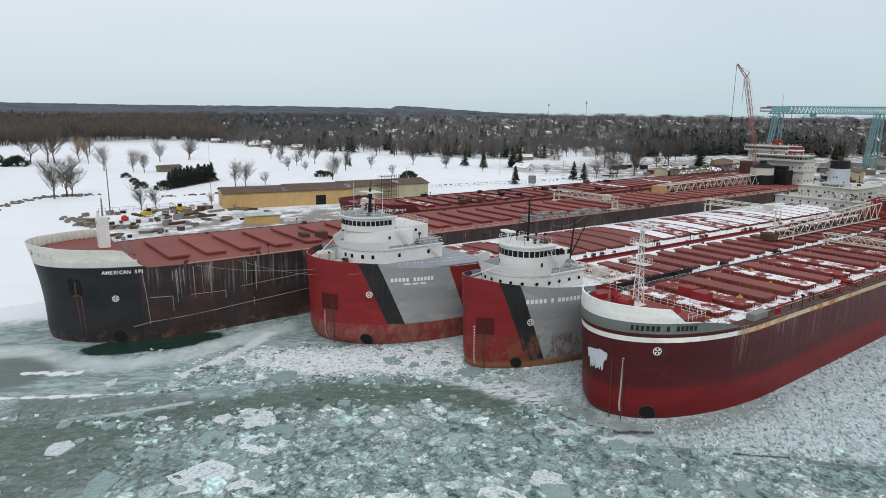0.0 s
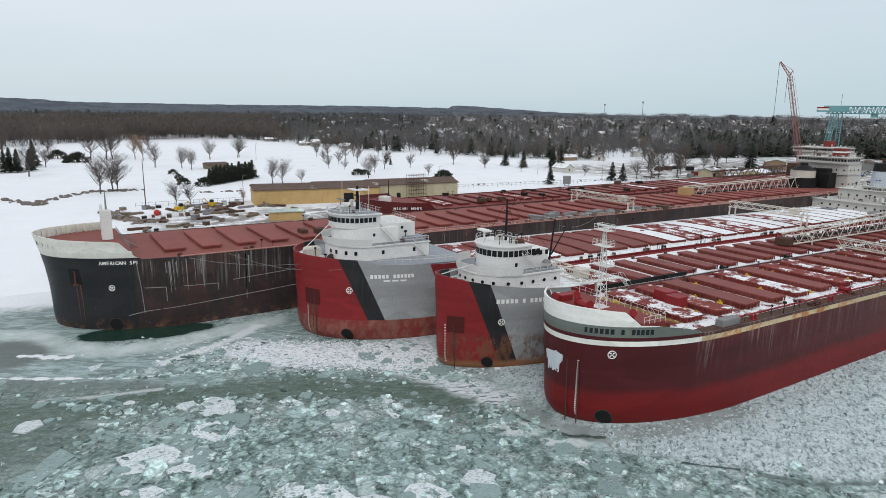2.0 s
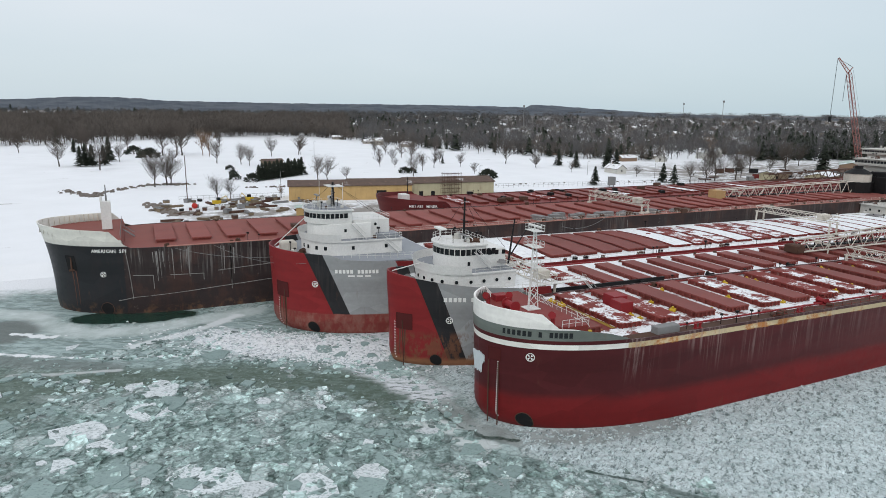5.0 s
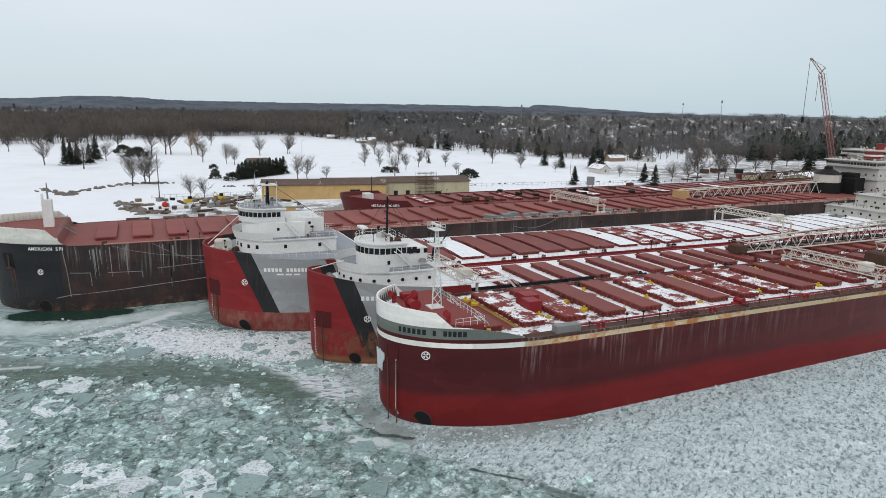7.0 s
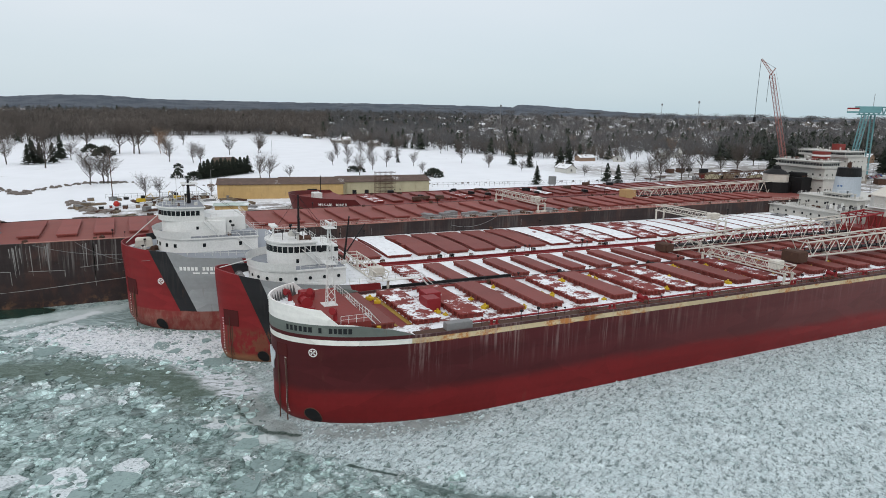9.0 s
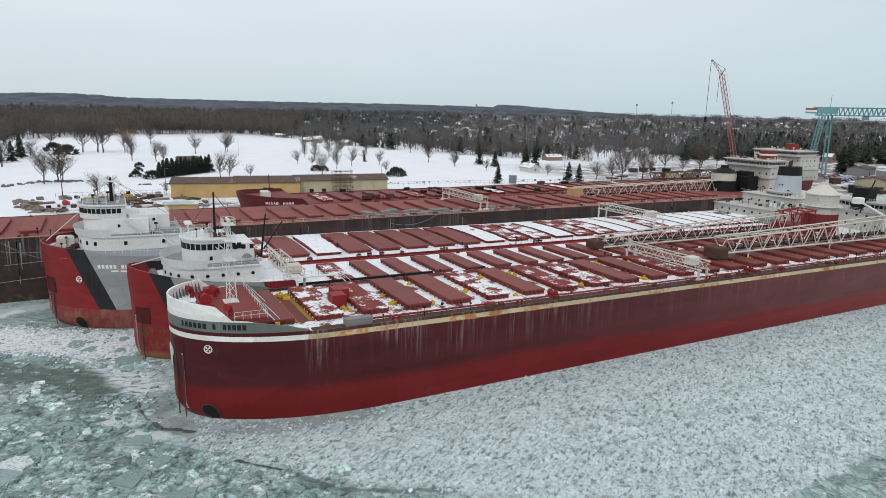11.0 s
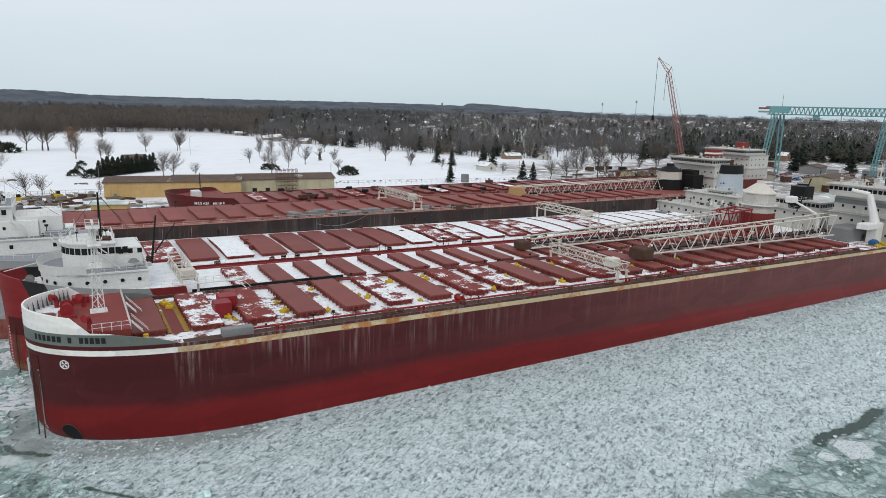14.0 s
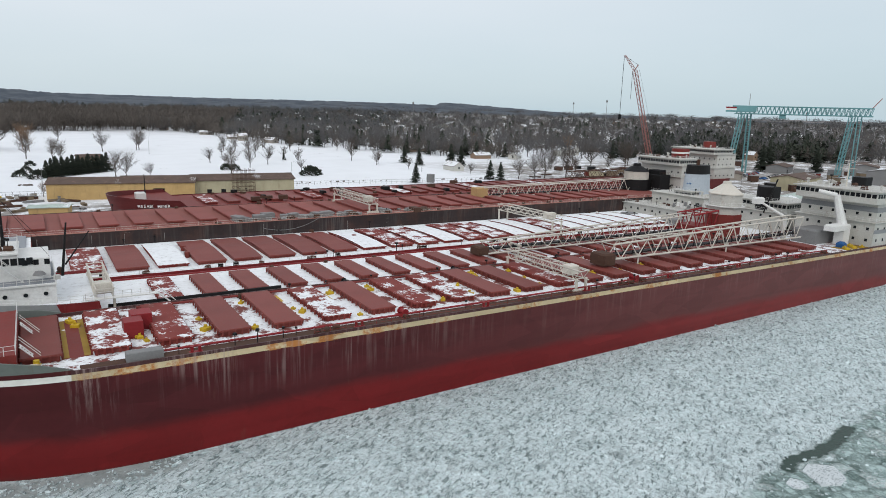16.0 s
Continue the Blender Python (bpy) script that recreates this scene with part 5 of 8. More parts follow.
def lattice_mast(ship, x, y, z0, z1, w, mat):
    m = part("signal_mast", Geo().box(x - w - 0.3, x + w + 0.3, y - w - 0.3, y + w + 0.3, z0 - 0.02, z0 + 0.12), mat, ship)
    for sx, sy in ((-1, -1), (1, -1), (0, 1)):
        rod("mast_leg", (x + sx * w, y + sy * w, z0), (x + sx * w * 0.25, y + sy * w * 0.25, z1), 0.075, mat, m)
    n = 9
    for i in range(n):
        k0, k1 = 1 - 0.75 * i / n, 1 - 0.75 * (i + 1) / n
        za, zb = z0 + (z1 - z0) * i / n, z0 + (z1 - z0) * (i + 1) / n
        rod("brace", (x - w * k0, y - w * k0, za), (x + w * k1, y - w * k1, zb), 0.045, mat, m)
        rod("brace", (x + w * k0, y - w * k0, za), (x, y + w * k1, zb), 0.045, mat, m)
        rod("brace", (x, y + w * k0, za), (x - w * k1, y - w * k1, zb), 0.045, mat, m)
    for z, l in ((z0 + (z1 - z0) * 0.55, 1.6), (z0 + (z1 - z0) * 0.8, 1.4), (z1, 1.3)):
        part("platform", Geo().box(x - 0.8, x + 0.8, y - l, y + l, z, z + 0.08), mat, m)
        ring_rail(m, [(x - 0.8, y - l), (x + 0.8, y - l), (x + 0.8, y + l), (x - 0.8, y + l), (x - 0.8, y - l)], z, 0.9, mat, 0.9, 0.03)
    part("radar_bar", Geo().box(x - 0.15, x + 0.15, y - 1.5, y + 1.5, z1 + 0.6, z1 + 0.85, 0.05).tube((x, y, z1), (x, y, z1 + 0.6), 0.12), mat, m)
    return m


def stair(ship, a, b, w, mat):
    a, b = Vector(a), Vector(b)
    side = (b - a).cross(Vector((0, 0, 1))).normalized() * w / 2
    g = Geo()
    for s in (-1, 1):
        g.tube(a + side * s, b + side * s, 0.08, n=4)
        g.tube(a + side * s + Vector((0, 0, 0.95)), b + side * s + Vector((0, 0, 0.95)), 0.04, n=4)
    n = max(3, round(abs(b.z - a.z) / 0.3))
    for i in range(n):
        p = a.lerp(b, (i + 0.5) / n)
        g.add([p - side + Vector((0.1, 0, 0)), p + side + Vector((0.1, 0, 0)), p + side - Vector((0.1, 0, 0)), p - side - Vector((0.1, 0, 0))], [(0, 1, 2, 3)])
    part("stair", g, mat, ship)


def portal(name, label, x0, y0, y1, z, h, w, mat, lean=0.0):
    """A travelling hatch crane: two legs at each side and a braced beam across."""
    t = thing(name, label, "hatch crane", Matrix.Translation((x0, y0, z)))
    d = y1 - y0
    for y in (0, d):
        for x in (0, w):
            part("leg", Geo().box(x - 0.18, x + 0.18, y - 0.18, y + 0.18, 0, h), mat, t)
        part("end_truck", Geo().box(-0.6, w + 0.6, y - 0.3, y + 0.3, 0.0, 0.55, 0.08), mat, t)
    truss(t, (w / 2, -0.6, h - 0.3), (w / 2, d + 0.6, h - 0.3), 1.7, 1.7, w, max(4, round(abs(d) / 2.6)), mat, 0.14, 0.07, "beam")
    part("hoist_box", Geo().box(0, w, d * 0.1, d * 0.1 + 1.8, h + 0.2, h + 1.8, 0.1), mat, t)
    return t


# foredeck
Z_F = 15.12
lattice_mast(ship_a, 8.3, 0.3, Z_F, 26.6, 0.75, MAT_WHITE)
for x, y, t in ((7.0, -7.2, 3.9), (6.6, 3.4, 4.0), (3.4, 4.2, 3.6)):
    vent(ship_a, x, y, Z_F, 1.1, 0.55, MAT_REDBOX, t)
winch(ship_a, 4.6, -0.2, Z_F, MAT_REDBOX, 1.2)
part("deck_locker", Geo().box(5.2, 7.4, 5.0, 6.6, Z_F, Z_F + 0.9, 0.08), MAT_REDBOX, ship_a)
for s in np.arange(0.4, 5.4, 0.5):
    for side in (-1, 1):
        zt, zd = lerp_list(hull_a.top, s), 15.0
        x, w = hull_a.at(s, zt)
        part("bulwark_stay", Geo().add([(x + 0.1, side * (w - 0.24), zt - 0.1), (x + 0.1, side * (w - 0.24), zd), (x + 0.5, side * max(0, w - 0.9), zd)], [(0, 1, 2), (2, 1, 0)]), MAT_GREY, ship_a)
ring_rail(ship_a, [(7.2, -9.1), (11.5, -9.1), (11.5, -4), (11.5, 4), (11.5, 9.1)], 15.1, 1.1, MAT_WHITE)
railing(ship_a, [(11.6, -9.0, 12.8), (16.0, -10.2, 12.8)], 1.0, 1.3, MAT_WHITE, 0.035)
stair(ship_a, (11.8, -6.0, 15.1), (13.8, -6.0, 12.8), 1.0, MAT_WHITE)
stair(ship_a, (11.8, 3.0, 15.1), (13.8, 3.0, 12.8), 1.0, MAT_WHITE)
for x, y in ((13.2, -8.6), (13.3, -7.2), (13.6, 0.5), (14.0, 6.0)):
    part("mooring_fitting", Geo().tube((x, y, 12.75), (x, y, 13.5), 0.3, 0.34, 10).box(x - 0.5, x + 0.5, y - 0.4, y + 0.4, 12.75, 12.95), MAT_YELLOW, ship_a)
# deck strip, red lockers and yellow gear
for x_ in (15.9, 18.2):
    part("yellow_strip", Geo().box(x_, x_ + 0.75, -6.0, 9.2, 12.76, 12.8), MAT_PLATE_Y, ship_a)
part("worn_plate", Geo().box(15.8, 19.05, -6.2, 9.4, 12.70, 12.755), MAT_DECK, ship_a)
part("stowage_box", Geo().box(23.0, 25.3, -2.2, 0.4, 12.7, 15.0, 0.06), MAT_REDBOX, ship_a, "bright red steel box")
part("stowage_box", Geo().box(24.2, 26.8, 0.9, 3.6, 12.7, 15.0, 0.06), MAT_REDBOX, ship_a, "bright red steel box")
rng7 = random.Random(5)
gear = Geo().box(-0.55, 0.55, -0.4, 0.4, 0, 0.45, 0.08).tube((0, 0, 0.4), (0, 0, 0.75), 0.22, 0.18, 8).mesh("hatch_clamp", MAT_YELLOW)
for i in range(15):
    for k in range(3):
        if rng7.random() < 0.72:
            x = 11.8 + 7.36 * i + 3.85 + rng7.uniform(0.9, 2.7)
            part("deck_gear", gear, None, ship_a, loc=Matrix.Translation((x, rng7.uniform(-6, 9), 12.74)) @ Matrix.Rotation(rng7.uniform(0, 3), 4, "Z") @ Matrix.Scale(rng7.uniform(0.6, 1.15), 4))
strip = Geo().box(0, 0.75, 0, 3.4, 0, 0.06).mesh("yellow_strip", MAT_YELLOW)
for i in (4, 5, 6, 7, 9, 10, 15, 16, 17):
    part("yellow_strip", strip, None, ship_a, loc=(11.8 + 7.36 * i + 4.6, 3.0 + rng7.uniform(-2, 3), 12.76))
part("side_walk", Geo().box(17.5, 176, -11.2, -9.3, 12.74, 12.86), MAT_RUST, ship_a)
part("deck_pipe", Geo().tube((26, -9.1, 13.05), (178, -9.1, 13.05), 0.16, n=8), MAT_REDBOX, ship_a)
part("deck_pipe", Geo().tube((26, 10.6, 13.1), (178, 10.6, 13.1), 0.2, n=8), MAT_DECK, ship_a)
railing(ship_a, hull_a.edge(45, 178, -1, 7.0, 0.5), 1.05, 2.4, MAT_DECK, 0.035)
part("winch_box", Geo().box(22.2, 26.3, -10.9, -9.6, 12.75, 13.95, 0.1), MAT_GREY, ship_a)
for s in (30, 52, 74, 96, 118, 140, 162):
    bollard(ship_a, s, -10.7, 12.86, MAT_REDBOX)
winch(ship_a, 60, -8.9, 12.75, MAT_REDBOX, 0.8)
winch(ship_a, 110, -8.9, 12.75, MAT_REDBOX, 0.8)
portal("hatch_crane", "cream travelling hatch crane standing across the red deck", 166.2, 46.8, 66.5, 11.75, 2.5, 2.2, MAT_CREAM)

# conveyor in the boom
for sh, x0, x1, y0, z0 in ((ship_a, 112, 180, 0.5, 15.5), (ship_b, 104, 172, -0.3, 13.2), (ship_d, 207, 279, 5.0, 14.9)):
    part("conveyor_belt", Geo().box(x0, x1, y0 - 0.8, y0 + 0.8, z0, z0 + 0.25), MAT_BLACK, sh)
    roll = Geo().tube((0, -1.0, 0), (0, 1.0, 0), 0.16, n=6).box(-0.1, 0.1, -1.1, -0.9, 0, 0.7).box(-0.1, 0.1, 0.9, 1.1, 0, 0.7).mesh("belt_roller", MAT_BLACK)
    for x in np.arange(x0 + 1, x1, 2.8):
        part("belt_roller", roll, None, sh, loc=(float(x), y0, z0 + 0.1))
part("boom_head", Geo().box(109, 112.2, -1.9, 1.9, 14.0, 16.4, 0.3).tube((110, -2.0, 15.2), (110, 2.0, 15.2), 1.0, n=12), MAT_RUST, ship_a)
part("boom_head", Geo().box(100.5, 103.2, -2.2, 1.2, 12.3, 14.2, 0.3).tube((101.5, -2.3, 13.2), (101.5, 1.3, 13.2), 0.9, n=12), MAT_RUST, ship_b)
part("boom_head", Geo().box(203.0, 207.5, 3.2, 6.8, 14.4, 17.6, 0.15), painted("plywood", (0.5, 0.33, 0.16), 0.8, 0.1), ship_d, "plywood-covered boom end")
for sh, x, y in ((ship_a, 120, 0.5), (ship_a, 150, 0.8), (ship_b, 112, -0.5), (ship_d, 215, 5)):
    z = lerp_list((hull_a if sh is ship_a else hull_b if sh is ship_b else hull_d).deck, x)
    part("boom_rest", Geo().tube((x - 0.8, y - 2, z), (x, y - 1.5, z + 2.6), 0.16).tube((x - 0.8, y + 2, z), (x, y + 1.5, z + 2.6), 0.16).box(x - 0.2, x + 0.2, y - 1.9, y + 1.9, z + 2.3, z + 2.7), MAT_CREAM, sh)


def aft_house(ship, x0, x1, hw, tiers, mat, bridge, win_z=(), yc=0.0):
    """Stern superstructure: stacked decks with overhanging edges, bridge windows, rails and doors."""
    for (z0, z1, a, b, c) in tiers:
        lv = part("deckhouse", Geo().box(a, b, yc - c, yc + c, z0, z1, 0.05), mat, ship)
        part("deck_edge", Geo().box(a - 0.7, b + 0.4, yc - c - 0.5, yc + c + 0.5, z1, z1 + 0.16), mat, lv)
        railing(lv, [(b, yc - c - 0.4, z1 + 0.16), (a - 0.6, yc - c - 0.4, z1 + 0.16), (a - 0.6, yc + c + 0.4, z1 + 0.16)], 1.0, 1.6, MAT_WHITE, 0.035)
        n = int((z1 - z0) // 2.9)
        for k in range(n):
            z = z0 + 1.7 + 2.9 * k
            for y in np.arange(-c + 1.6, c - 1, 3.1):
                part("porthole", portho(), None, lv, loc=Matrix.Translation((a - 0.02, yc + float(y), z)) @ Matrix.Rotation(math.pi / 2, 4, "Z"))
            for x in np.arange(a + 1.8, b - 1, 3.4):
                part("porthole", portho(), None, lv, loc=(float(x), yc - c - 0.02, z))
    z0, z1, a, b, c = bridge
    br = part("bridge", Geo().box(a, b, yc - c, yc + c, z0, z1, 0.05), mat, ship)
    part("roof", Geo().box(a - 0.9, b + 0.5, yc - c - 0.7, yc + c + 0.7, z1, z1 + 0.3, 0.06), mat, br)
    pane = Geo().box(-0.02, 0.03, -0.52, 0.52, -0.5, 0.5).mesh("window", MAT_GLASS)
    for y in np.arange(-c + 0.8, c - 0.4, 1.3):
        part("window", pane, None, br, loc=(a, yc + float(y), z1 - 0.95))
    for x in np.arange(a + 0.8, b - 0.4, 1.3):
        part("window", pane, None, br, loc=Matrix.Translation((float(x), yc - c, z1 - 0.95)) @ Matrix.Rotation(math.pi / 2, 4, "Z"))
    railing(br, [(b, yc - c, z1 + 0.3), (a - 0.5, yc - c, z1 + 0.3), (a - 0.5, yc + c, z1 + 0.3)], 1.0, 1.5, MAT_WHITE, 0.035)
    return br


PORT = []


def portho():
    if not PORT:
        PORT.append(Geo().box(-0.32, 0.32, -0.03, 0.03, -0.36, 0.36).mesh("porthole", MAT_GLASS))
    return PORT[0]


# near freighter's stern
D_A = 12.75
br = aft_house(ship_a, 182, 220, 11, [(D_A, 19.0, 195, 219, 10.2), (19.2, 23.6, 196, 218, 9.8)], MAT_AFT, (23.8, 26.8, 193.5, 212, 10.4), yc=-1.2)
MAT_BAND = painted("grey_band_paint", (0.28, 0.29, 0.30), 0.5, 0.15)
part("grey_band", Geo().box(194.9, 219.05, -11.46, -11.4, 16.2, 17.2), MAT_BAND, ship_a)
part("grey_band", Geo().box(195.9, 218.05, -11.06, -11.0, 21.6, 22.9), MAT_BAND, ship_a)
part("grey_band", Geo().box(195.88, 195.98, -11, 8.6, 21.6, 22.9), MAT_BAND, ship_a)
part("boom_post", Geo().box(190.5, 193.6, -6.4, -4.0, D_A, 18.0, 0.2).tube((191.8, -5.2, 17.4), (190.6, -3.2, 25.4), 1.25, 0.75, 8).tube((190.6, -3.2, 25.4), (188.6, 0.5, 26.2), 0.6, 0.5, 8).box(185.5, 193.2, -6.6, -3.8, 16.6, 18.2, 0.3), MAT_WHITE, ship_a, "white kinked boom hoist arm")
part("boom_pivot", Geo().box(184, 194, -2.8, 3.4, D_A, 16.4, 0.3), MAT_GREY, ship_a)
part("provision_crane", Geo().tube((181, 4, 19), (176, 9, 23), 0.4, 0.25, 8).tube((181, 4, 13), (181, 4, 19), 0.6, 0.5, 8).box(174.6, 177.2, 8.0, 10, 22.2, 23.9, 0.3), MAT_WHITE, ship_a)
part("funnel", Geo().prism(house_poly(206, 211, 1.8, 1.8), 26.8, 29.4, 0.2), MAT_BLACK, ship_a)
pipe_mast(ship_a, 199, -1, 27.0, 33.5, 0.22, MAT_CREAM, ((32, 2.2), (34, 1.4)), "radar_mast")
part("tarp_heap", Geo().box(186.4, 188.4, -8.6, -6.9, D_A, D_A + 1.5, 0.5), MAT_BLUE, ship_a, "crumpled blue tarpaulin")
part("worn_plate", Geo().box(184.5, 194.5, -11, -6.6, D_A - 0.02, D_A + 0.05), MAT_PLATE_Y, ship_a)
for i in range(7):
    part("deck_gear", gear, None, ship_a, loc=(185.5 + i * 1.2, -10.2 + (i % 3) * 1.2, D_A))

# ---- first striped freighter: pilothouse and stern ----
F_B = 13.3
t1 = tier(ship_b, "forecastle_house", 5.2, 20.5, 7.4, 6.5, F_B, 16.1, MAT_WHITE, lip=0.25)
part("grey_roof", Geo().prism(house_poly(5.2, 20.4, 7.3, 6.4), 16.38, 16.42), MAT_GREYDECK, t1)
part("bulwark", Geo().rings([[(x, y, 16.3) for x, y in house_poly(5.0, 13, 7.8, 6.6, 24)][:25], [(x, y, 17.7) for x, y in house_poly(4.7, 13, 8.0, 6.9, 24)][:25]], cap=False, closed=False), MAT_WHITE, t1)
panes(t1, 5.2, 22, 7.6, 6.5, [-4, -2, 0, 2, 4, 6, 8.5, 11, 13.5, 16, 18.5], 14.9, 0.6, 0.6, name="porthole", round_=True)
t2 = tier(ship_b, "pilothouse", 8.4, 16.0, 4.6, 4.2, 16.3, 20.4, MAT_WHITE, lip=0.35)
panes(t2, 8.4, 16.0, 4.6, 4.2, [i * 0.98 for i in range(-7, 13)], 19.3, 0.82, 1.05)
panes(t2, 8.4, 16.0, 4.6, 4.2, [-2.5, 7], 17.3, 0.5, 0.7)
t3 = tier(ship_b, "chart_house", 13.5, 20.0, 4.4, 1.0, 16.3, 19.6, MAT_WHITE)
panes(t3, 13.5, 20, 4.4, 1, [7.0, 8.4, 9.8], 19.0, 0.7, 0.8)
railing(t2, [(x, y, 20.7) for x, y in house_poly(8.3, 16, 4.7, 4.3, 10)], 1.0, 1.2, MAT_WHITE, 0.035)
mast = pipe_mast(ship_b, 14.2, 0.6, 20.6, 28.2, 0.26, MAT_BLACK, ((24, 1.3), (26, 0.8)))
part("radar_scanner", Geo().tube((9.8, 1.2, 20.7), (9.8, 1.2, 22.6), 0.16).box(9.2, 10.4, -0.2, 2.6, 22.6, 22.95, 0.1), MAT_WHITE, t2)
part("radar_scanner", Geo().tube((13.0, -2, 20.7), (13.0, -2, 21.8), 0.12).box(12.7, 13.3, -3.4, -0.6, 21.8, 22.0, 0.06), MAT_GREY, t2)
part("boat_dome", Geo().tube((18.5, -5.8, 17.4), (18.5, -5.8, 17.9), 0.9, 0.5, 12), MAT_GREY, t1)
railing(ship_b, [(x, y, 16.35) for x, y in ((12.5, -7.5), (20.4, -7.5), (20.4, 7.5))], 1.0, 1.5, MAT_WHITE, 0.035)
railing(ship_b, hull_b.edge(12, 25.5, -1, 3, 0.3, 0.5), 1.0, 1.5, MAT_WHITE, 0.035)
stair(ship_b, (16.5, -5.6, 16.4), (13.4, -5.6, 19.4), 0.9, MAT_WHITE)
rod("fore_stay", (0.3, 0, 16.1), (5.4, -2, 17.7), 0.09, MAT_WHITE, ship_b)
part("derrick_post", Geo().tube((21.5, -3, 16.3), (22.5, -3, 24.5), 0.22, 0.12, 8).tube((22, -3, 18), (25.5, -3, 23), 0.14, 0.1, 6), MAT_BLACK, ship_b)
winch(ship_b, 3.6, 0, 13.5, MAT_GREY, 1.0)
# deck gear abaft the house
portal("hatch_crane", "weathered white hatch crane parked across the snowy deck", 93.6, 73.2, 90.5, 10.9, 2.6, 2.4, MAT_CREAM)
part("dark_rail_plate", Geo().box(27, 54, -8.4, -8.1, 11.2, 12.4, 0.02), MAT_BLACK, ship_b)
railing(ship_b, hull_b.edge(27, 172, -1, 7, 0.4), 1.05, 2.6, MAT_WHITE, 0.035)
for s in (28.5, 48, 66, 90, 118, 150):
    winch(ship_b, s, -8.6, 11.2, MAT_BLACK, 0.75)
bx = part("gangway", Geo().box(24.0, 34.0, -9.6, -8.4, 13.6, 13.75), MAT_WHITE, ship_b)
railing(bx, [(24, -9.6, 13.75), (34, -9.6, 13.75)], 1.0, 1.2, MAT_WHITE, 0.035)
stair(ship_b, (34, -9, 13.7), (36.5, -9, 11.3), 1.0, MAT_WHITE)
oct_ = lambda r, cx=189.5: [(cx + r * math.cos(a), r * math.sin(a)) for a in (math.pi / 8 + math.pi / 4 * i for i in range(8))]
hop = part("hopper_house", Geo().prism(oct_(4.6), 17.0, 22.6, 0.1), MAT_AFT, ship_b, "white octagonal hopper house with a snowy roof")
part("roof", Geo().rings([[(x, y, 22.6) for x, y in oct_(4.9)], [(x, y, 22.9) for x, y in oct_(4.9)], [(x, y, 25.6) for x, y in oct_(1.2)], [(x, y, 26.3) for x, y in oct_(1.1)]]), MAT_CREAM, hop)
ring_rail(hop, oct_(5.7) + oct_(5.7)[:1], 19.4, 1.1, MAT_WHITE, 1.6)
part("gallery", Geo().prism(oct_(5.7), 19.2, 19.4), MAT_WHITE, hop)
part("hopper_base", Geo().prism(oct_(5.0), 11.2, 17.0), MAT_DECK, ship_b, "dark red steel hopper base")
truss(ship_b, (183, 0, 13.0), (172.5, 0, 13.0), 5.4, 4.6, 5.6, 3, MAT_REDBOX, 0.26, 0.16)
part("winch_house", Geo().box(176, 183, -6, 6, 11.2, 14.0, 0.2), MAT_DECK, ship_b)
aft_house(ship_b, 205, 232, 9, [(11.2, 17.0, 206, 230, 9.2)], MAT_AFT, (17.2, 19.8, 208, 224, 8.0))
part("funnel", Geo().prism(house_poly(207, 213, 2.6, 2.6), 17.0, 24.2, 0.2), MAT_BLACK, ship_b)
rod("derrick_boom", (203, -4, 17), (206.5, -5, 27), 0.2, MAT_BLACK, ship_b)

# ---- second striped freighter ----
F_C = 14.3
t1 = tier(ship_c, "forecastle_house", 6.0, 25, 7.4, 6.2, F_C, 17.2, MAT_WHITE, lip=0.3)
part("grey_roof", Geo().prism(house_poly(6.0, 24.9, 7.3, 6.1), 17.48, 17.52), MAT_GREYDECK, t1)
part("bulwark", Geo().rings([[(x, y, 17.4) for x, y in house_poly(5.6, 14, 7.6, 6.4, 24)][:25], [(x, y, 18.9) for x, y in house_poly(5.2, 14, 7.9, 6.8, 24)][:25]], cap=False, closed=False), MAT_WHITE, t1)
panes(t1, 6, 25, 7.4, 6.2, [-5, -3.4, 1.2, 3.0, 5.4, 7.4, 13, 20], 16.0, 0.6, 0.75)
t2 = tier(ship_c, "texas_house", 7.2, 19, 5.4, 5.0, 17.4, 20.6, MAT_WHITE)
panes(t2, 7.2, 19, 5.4, 5.0, [9.5], 19.2, 0.5, 0.6)
t3 = tier(ship_c, "pilothouse", 6.6, 15, 5.2, 5.0, 20.6, 23.2, MAT_WHITE, lip=0.45)
panes(t3, 6.6, 15, 5.2, 5.0, [i * 0.92 for i in range(-8, 12)], 22.2, 0.76, 0.95)
railing(t3, [(x, y, 23.5) for x, y in house_poly(6.4, 15, 5.4, 5.2, 10)], 1.0, 1.2, MAT_WHITE, 0.035)
t4 = tier(ship_c, "chart_house", 15, 23.0, 5.0, 0.6, 17.4, 21.2, MAT_WHITE)
panes(t4, 15, 23, 5.0, 0.6, [7, 9.5], 20.2, 0.6, 0.6, round_=True, name="porthole")
part("canvas_screen", Geo().box(20.0, 24.6, -6.6, -3.4, 17.4, 18.4, 0.1), MAT_GREYDECK, ship_c)
part("grey_roof", Geo().prism(house_poly(6.4, 15, 5.3, 5.1), 23.48, 23.53), MAT_GREYDECK, t3)
railing(t4, [(15, -5, 21.2), (23, -5, 21.2), (23, 5, 21.2)], 1.0, 1.2, MAT_WHITE, 0.035)
railing(ship_c, [(14, -7.2, 17.5), (25, -7.2, 17.5), (25, 7.2, 17.5)], 1.0, 1.4, MAT_WHITE, 0.035)
stair(ship_c, (17.5, -6.6, 17.5), (14.6, -6.2, 20.6), 0.9, MAT_WHITE)
stair(ship_c, (24, -8.2, 14.5), (20.8, -8.2, 17.4), 0.9, MAT_WHITE)
pipe_mast(ship_c, 12.6, 0.4, 23.4, 28.4, 0.42, MAT_BLACK, ((26.4, 1.2),))
